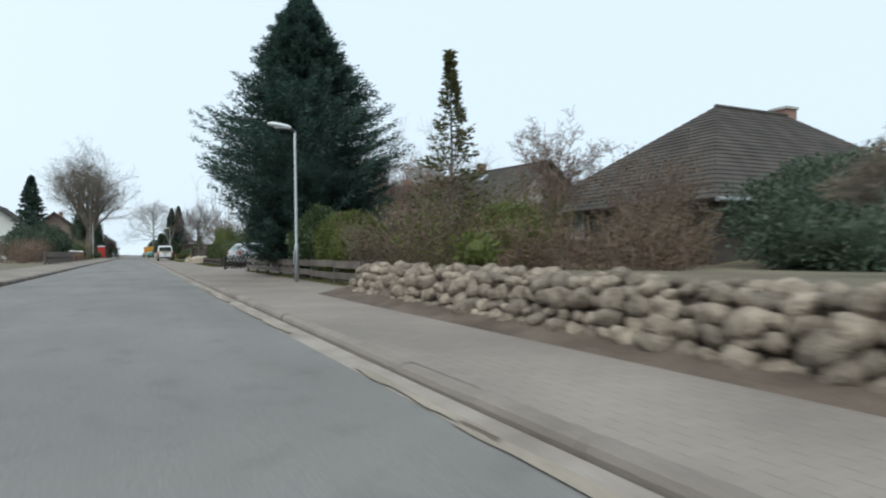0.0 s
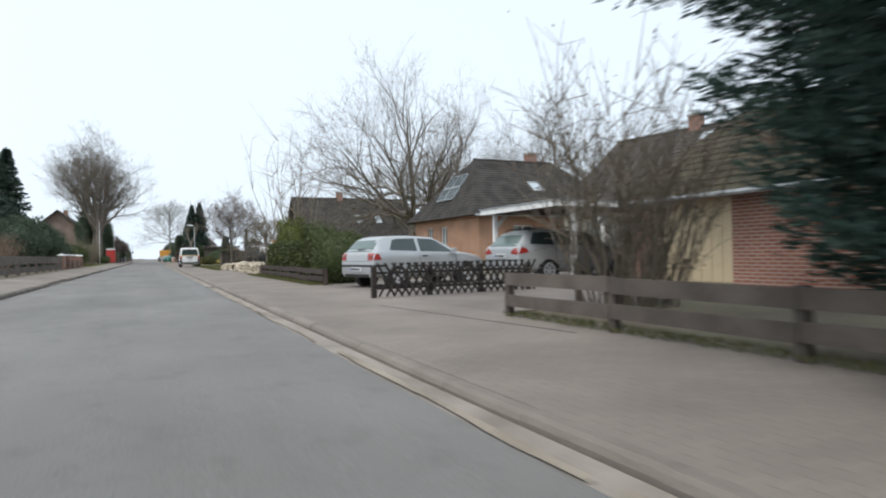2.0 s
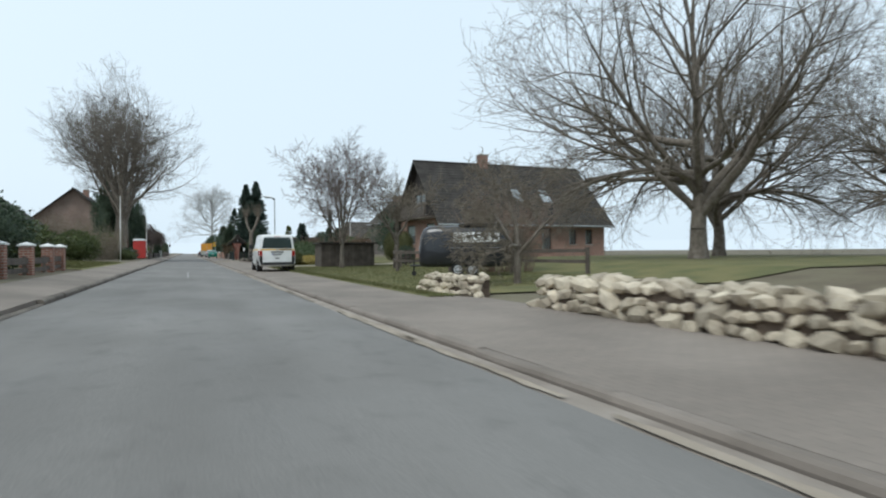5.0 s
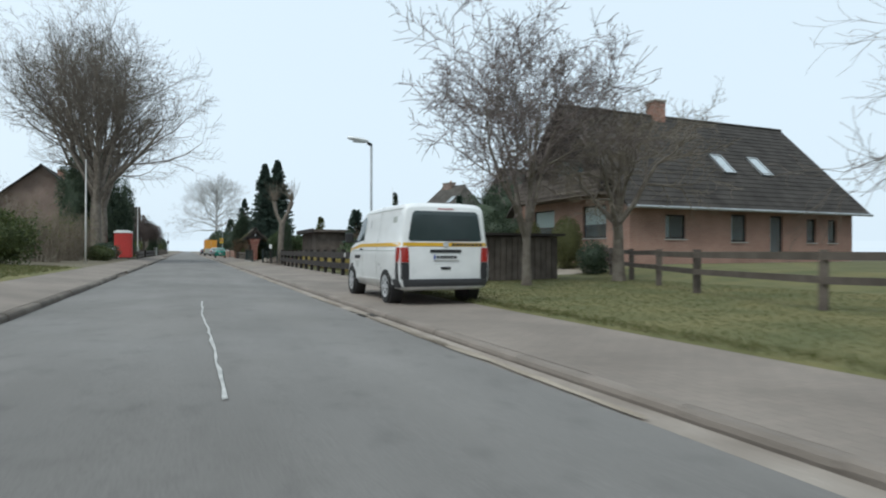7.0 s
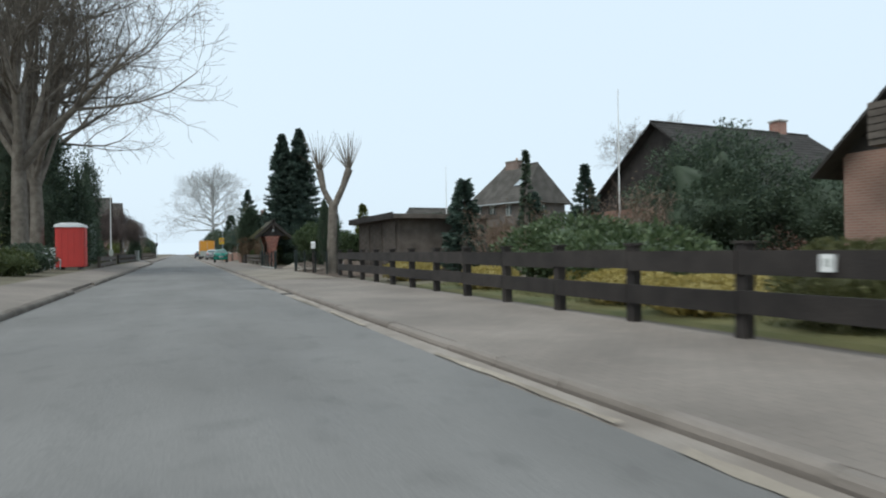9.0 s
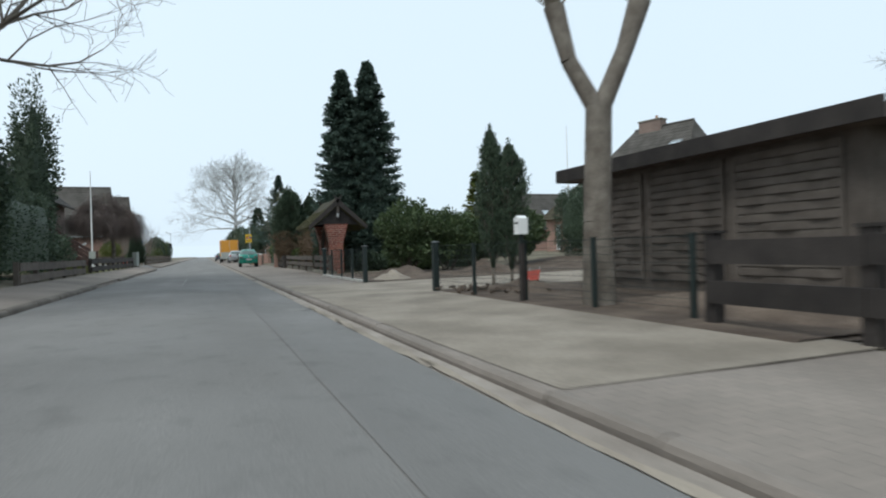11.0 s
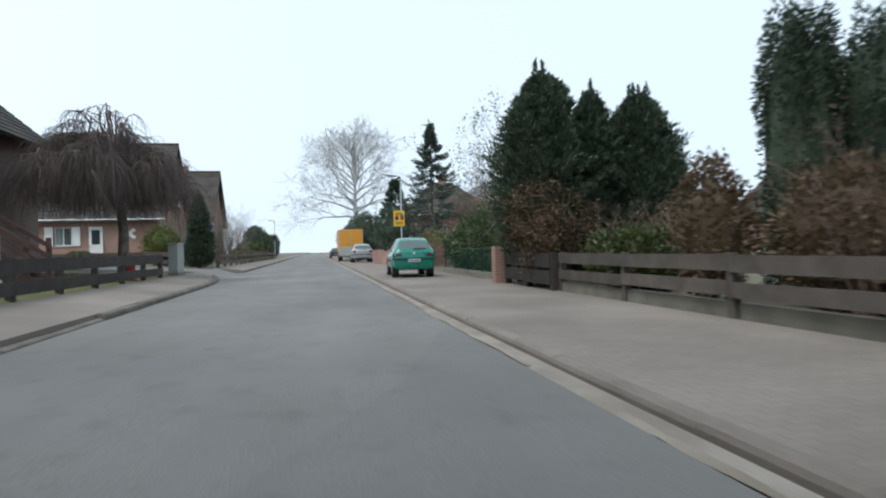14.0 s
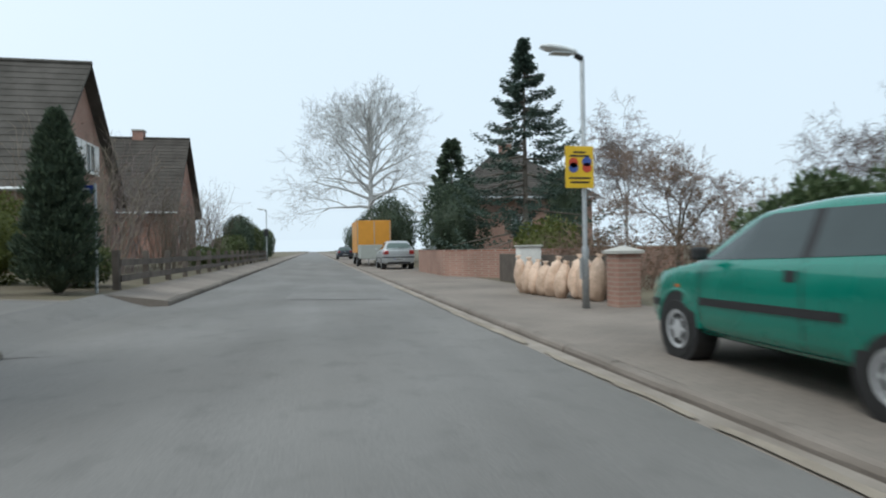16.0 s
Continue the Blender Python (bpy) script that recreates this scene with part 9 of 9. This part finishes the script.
tube_mesh("trunk", segs, BARK, weep, 6)
tube_mesh("crown", fine, surface("hanging_twigs", (0.1, 0.076, 0.068), (0.155, 0.12, 0.108), 3, 20, 0.85, 0), weep, 3)

conifer("tall pointed dark cypress at the street corner", 3.45, 0.62, 23, YEW, at(-5.1, 166.0), 620, 50, 0.075, 0.0, 0.16, -0.5, 0.6, 0.75, heart=0.66, low=0.9, slim=0.32, ragged=(0.84, 1.08), clump=0.16, inner=0.4, trunk_r=0.08, plumes=16)
bush("yellow-green shrub in a corner garden", 0.85, 0.9, 2.0, 206, OLIVE, at(-7.4, 168.6), 3500, 0.1, 0, 1, 0.25)
for k, (x, y, h) in enumerate(((-6.6, 171.5, 3.4), (-7.2, 176, 3.8), (-6.4, 180.5, 3.2), (-6.6, 187, 3.6), (-6.8, 192.5, 3.4))):
    thicket("brown leafless garden tree by the footway", 1.7, 1.9, h, 210 + k, at(x, y), 46, TWIG_MAUVE if k % 2 else TWIG, leaves=500, leaf_mat=RUST, leaf=0.06)
for k, (x, y, h) in enumerate(((-5.8, 196, 1.8), (-5.9, 202, 3.4), (-6.2, 214, 3.2), (-6.0, 224, 3.0), (-6.4, 236, 3.4))):
    bush("evergreen hedge bush far along the road", 1.1, 1.8, h, 216 + k, YEW if k % 2 else HEDGE, at(x, y), 3000, 0.14, 0, 0.85, 0.2)
for k, (x, y, rx, h) in enumerate(((-5.6, 168.2, 0.8, 1.0), (-5.4, 184, 0.8, 1.0), (-5.4, 190, 0.8, 0.9))):
    bush("low shrub behind the post fence", rx, rx, h, 224 + k, HEDGE, at(x, y), 1300, 0.09, 0, 1, 0.3)



# ---- loose stone walls, earth heaps and grass ----
def stone_shapes(name, n, seed, angular, mat):
    out = []
    for k in range(n):
        bm = bmesh.new()
        bmesh.ops.create_icosphere(bm, subdivisions=2 if not angular else 1, radius=0.5)
        off = Vector((seed * 7.3 + k * 5.1, k * 2.9, seed))
        for v in bm.verts:
            d = 1 + 0.46 * noise.noise(v.co * 2.6 + off) + 0.24 * noise.noise(v.co * 5 + off)
            v.co = Vector((v.co.x * d, v.co.y * d, max(-0.42, min(0.42, v.co.z * d))))
        me = bpy.data.meshes.new(name)
        bm.to_mesh(me)
        bm.free()
        if not angular:
            me.polygons.foreach_set("use_smooth", [True] * len(me.polygons))
        me.materials.append(mat)
        out.append(me)
    return out


def dry_wall(label, y0, y1, x_at, lean, rows, size, seed, angular, mat, z0=0.05, core=0.3, flat=0.78):
    """A dry stone wall along the footway: rows of single stones before a solid core."""
    w = thing("stone_wall", label, "stone wall")
    shapes = stone_shapes("stone", 7, seed, angular, mat)
    r = random.Random(seed)
    top = rows * size * flat * 0.84
    n = 24
    g = Geo()
    vs = []
    for i in range(n + 1):
        y = y0 + 0.15 + (y1 - y0 - 0.3) * i / n
        x = x_at(y)
        vs += [(x + size * 0.38, y, z0 - 0.2), (x + size * 0.42 + lean * 0.9, y, z0 + top * 0.86), (x + size * 0.5 + core + lean, y, z0 + top * 0.86), (x + size * 0.5 + core + lean, y, z0 - 0.2)]
    fs = [(i * 4 + k, i * 4 + k + 1, (i + 1) * 4 + k + 1, (i + 1) * 4 + k) for i in range(n) for k in range(3)] + [(0, 1, 2, 3), (n * 4 + 3, n * 4 + 2, n * 4 + 1, n * 4)]
    g.add(vs, fs).make("core", DIRT, w)
    for j in range(rows + 1):
        y = y0 + r.uniform(0, size * 0.5)
        while y < y1:
            s = size * r.choice((0.62, 0.8, 0.95, 1.1, 1.25, 1.5)) * r.uniform(0.92, 1.08) * (0.85 if j >= rows - 1 else 1.05)
            o = new("stone", shapes[r.randrange(len(shapes))])
            o.parent = w
            back = lean * j / rows + (size * 0.55 if j == rows else 0)
            z = z0 + (min(j, rows - 1) + 0.5) * size * flat * 0.84 + r.uniform(-0.03, 0.03) + (0.06 if j == rows else 0)
            m = pose(x_at(y) + size * 0.4 + back + r.uniform(-0.03, 0.03), y + s * 0.5, z, r.uniform(-26, 26), r.uniform(-26, 26), r.uniform(-35, 35) + 180 * r.randrange(2))
            o.matrix_basis = m @ Matrix.Diagonal((s * r.uniform(0.85, 1.1), s * r.uniform(0.95, 1.25), s * flat * r.uniform(0.9, 1.2), 1))
            y += s * r.uniform(0.98, 1.15)
    return w


dry_wall("dry wall of rounded grey-brown fieldstones", -6.0, 8.1, lambda y: 3.9 + 0.02 * (y + 6), 0.24, 4, 0.2, 4, False, STONE, flat=0.8)
terrace = thing("garden_terrace", "raised soil bed behind the fieldstone wall", "soil bed", kind="structure")
Geo().prism([(4.72, -0.2), (4.82, 0.44), (6.0, 0.48), (9.5, 0.45), (16, 0.3), (16, -0.2)], -8, 8.05, "y").make("bed", SOIL, terrace)
dry_wall("low wall of pale rough rubble stones", 47.9, 57.6, lambda y: 5.12, 0.12, 3, 0.27, 9, True, STONE_PALE, 0.03, 0.2)
dry_wall("small stack of pale rough rubble stones", 59.8, 62.4, lambda y: 4.85 + (62.4 - y) * 0.12, 0.1, 3, 0.22, 10, True, STONE_PALE, 0.03, 0.15)

rubble = thing("rubble_heap", "broken stones and earth clods beside the wire fence", "rubble")
clods = stone_shapes("clod", 5, 21, True, DIRT)
rk = random.Random(31)
for k in range(110):
    o = new("clod", clods[rk.randrange(5)])
    o.parent = rubble
    w = rk.uniform(0.03, 0.15)
    x, y = rk.gauss(5.95, 0.45), rk.gauss(118.2, 0.65)
    o.matrix_basis = pose(x, y, ground_z(x) + 0.07 + w * 0.15, rk.uniform(-30, 30), rk.uniform(-30, 30), rk.uniform(0, 360)) @ Matrix.Diagonal((w, w * rk.uniform(0.7, 1.5), w * rk.uniform(0.4, 0.8), 1))


def heap(label, x, y, rx, ry, h, seed, mat):
    bm = bmesh.new()
    bmesh.ops.create_grid(bm, x_segments=28, y_segments=28, size=1)
    for v in bm.verts:
        r2 = math.hypot(v.co.x, v.co.y)
        k = max(0, 1 - r2) ** 1.2
        v.co.z = h * k * (1 + 0.5 * noise.noise(v.co * 3 + Vector((seed, 0, 0)))) + 0.04 * noise.noise(v.co * 9 + Vector((seed, 2, 0))) - 0.02
        v.co.x *= rx
        v.co.y *= ry
    me = bpy.data.meshes.new("earth_mound")
    bm.to_mesh(me)
    bm.free()
    me.polygons.foreach_set("use_smooth", [True] * len(me.polygons))
    me.materials.append(mat)
    o = tagged(new("earth_mound", me), label, "earth mound")
    o.matrix_basis = pose(x, y, ground_z(x) + 0.03)
    return o


heap("heap of brown dug earth beside the drive", 9.6, 125.9, 1.5, 1.2, 0.5, 1, DIRT)
heap("low heap of dug earth with roots", 6.5, 117.9, 0.9, 1.5, 0.26, 2, DIRT)
heap("long ridge of dug earth", 7.0, 127.5, 1.4, 3.0, 0.35, 3, DIRT)
heap("low spoil heap beside the fence", 6.6, 112.5, 1.0, 2.4, 0.35, 4, DIRT)
heap("small heap of pale sand", 5.9, 125.2, 0.7, 0.8, 0.3, 5, SAND)


def grass(label, x0, x1, y0, y1, n, seed, h=0.08, lift=0.03, name="grass"):
    rs = np.random.RandomState(seed)
    x, y = rs.uniform(x0, x1, n), rs.uniform(y0, y1, n)
    z = np.interp(x, [-60, -9, -4.3, 4.6, 9, 13, 16, 40], [0.6, 0.55, 0.3, 0.04, 0.06, 0.12, 0.45, 0.6]) + lift
    ob = leaf_mesh(name, np.stack([x, y, z], 1), np.stack([rs.normal(scale=0.5, size=n), rs.normal(scale=0.5, size=n), np.ones(n)], 1), h * rs.uniform(0.5, 1.5, n), 0.014, GRASS, None, rs)
    return tagged(ob, label, "grass", kind="stuff")


grass("short green-brown winter grass on the lawn", 4.6, 12.5, 62.6, 86, 60000, 1, 0.032)
grass("pale winter grass in the front garden", 6.0, 13, 91.8, 104, 16000, 2, 0.07)
grass("thin grass along the hedge fence", 4.6, 5.3, 34.8, 47.6, 10000, 3, 0.06)
grass("thin grass and weeds along the board fence", 4.8, 5.2, 9.5, 24.4, 4000, 4, 0.06)
grass("green grass behind the footway", -8.5, -4.45, 78.5, 96, 14000, 6, 0.08)
grass("green grass behind the low fence", -9, -4.6, 138.5, 155.5, 14000, 7, 0.08)
grass("weeds along the lawn's sandy edge", 4.3, 4.75, 60, 87, 5000, 8, 0.07)
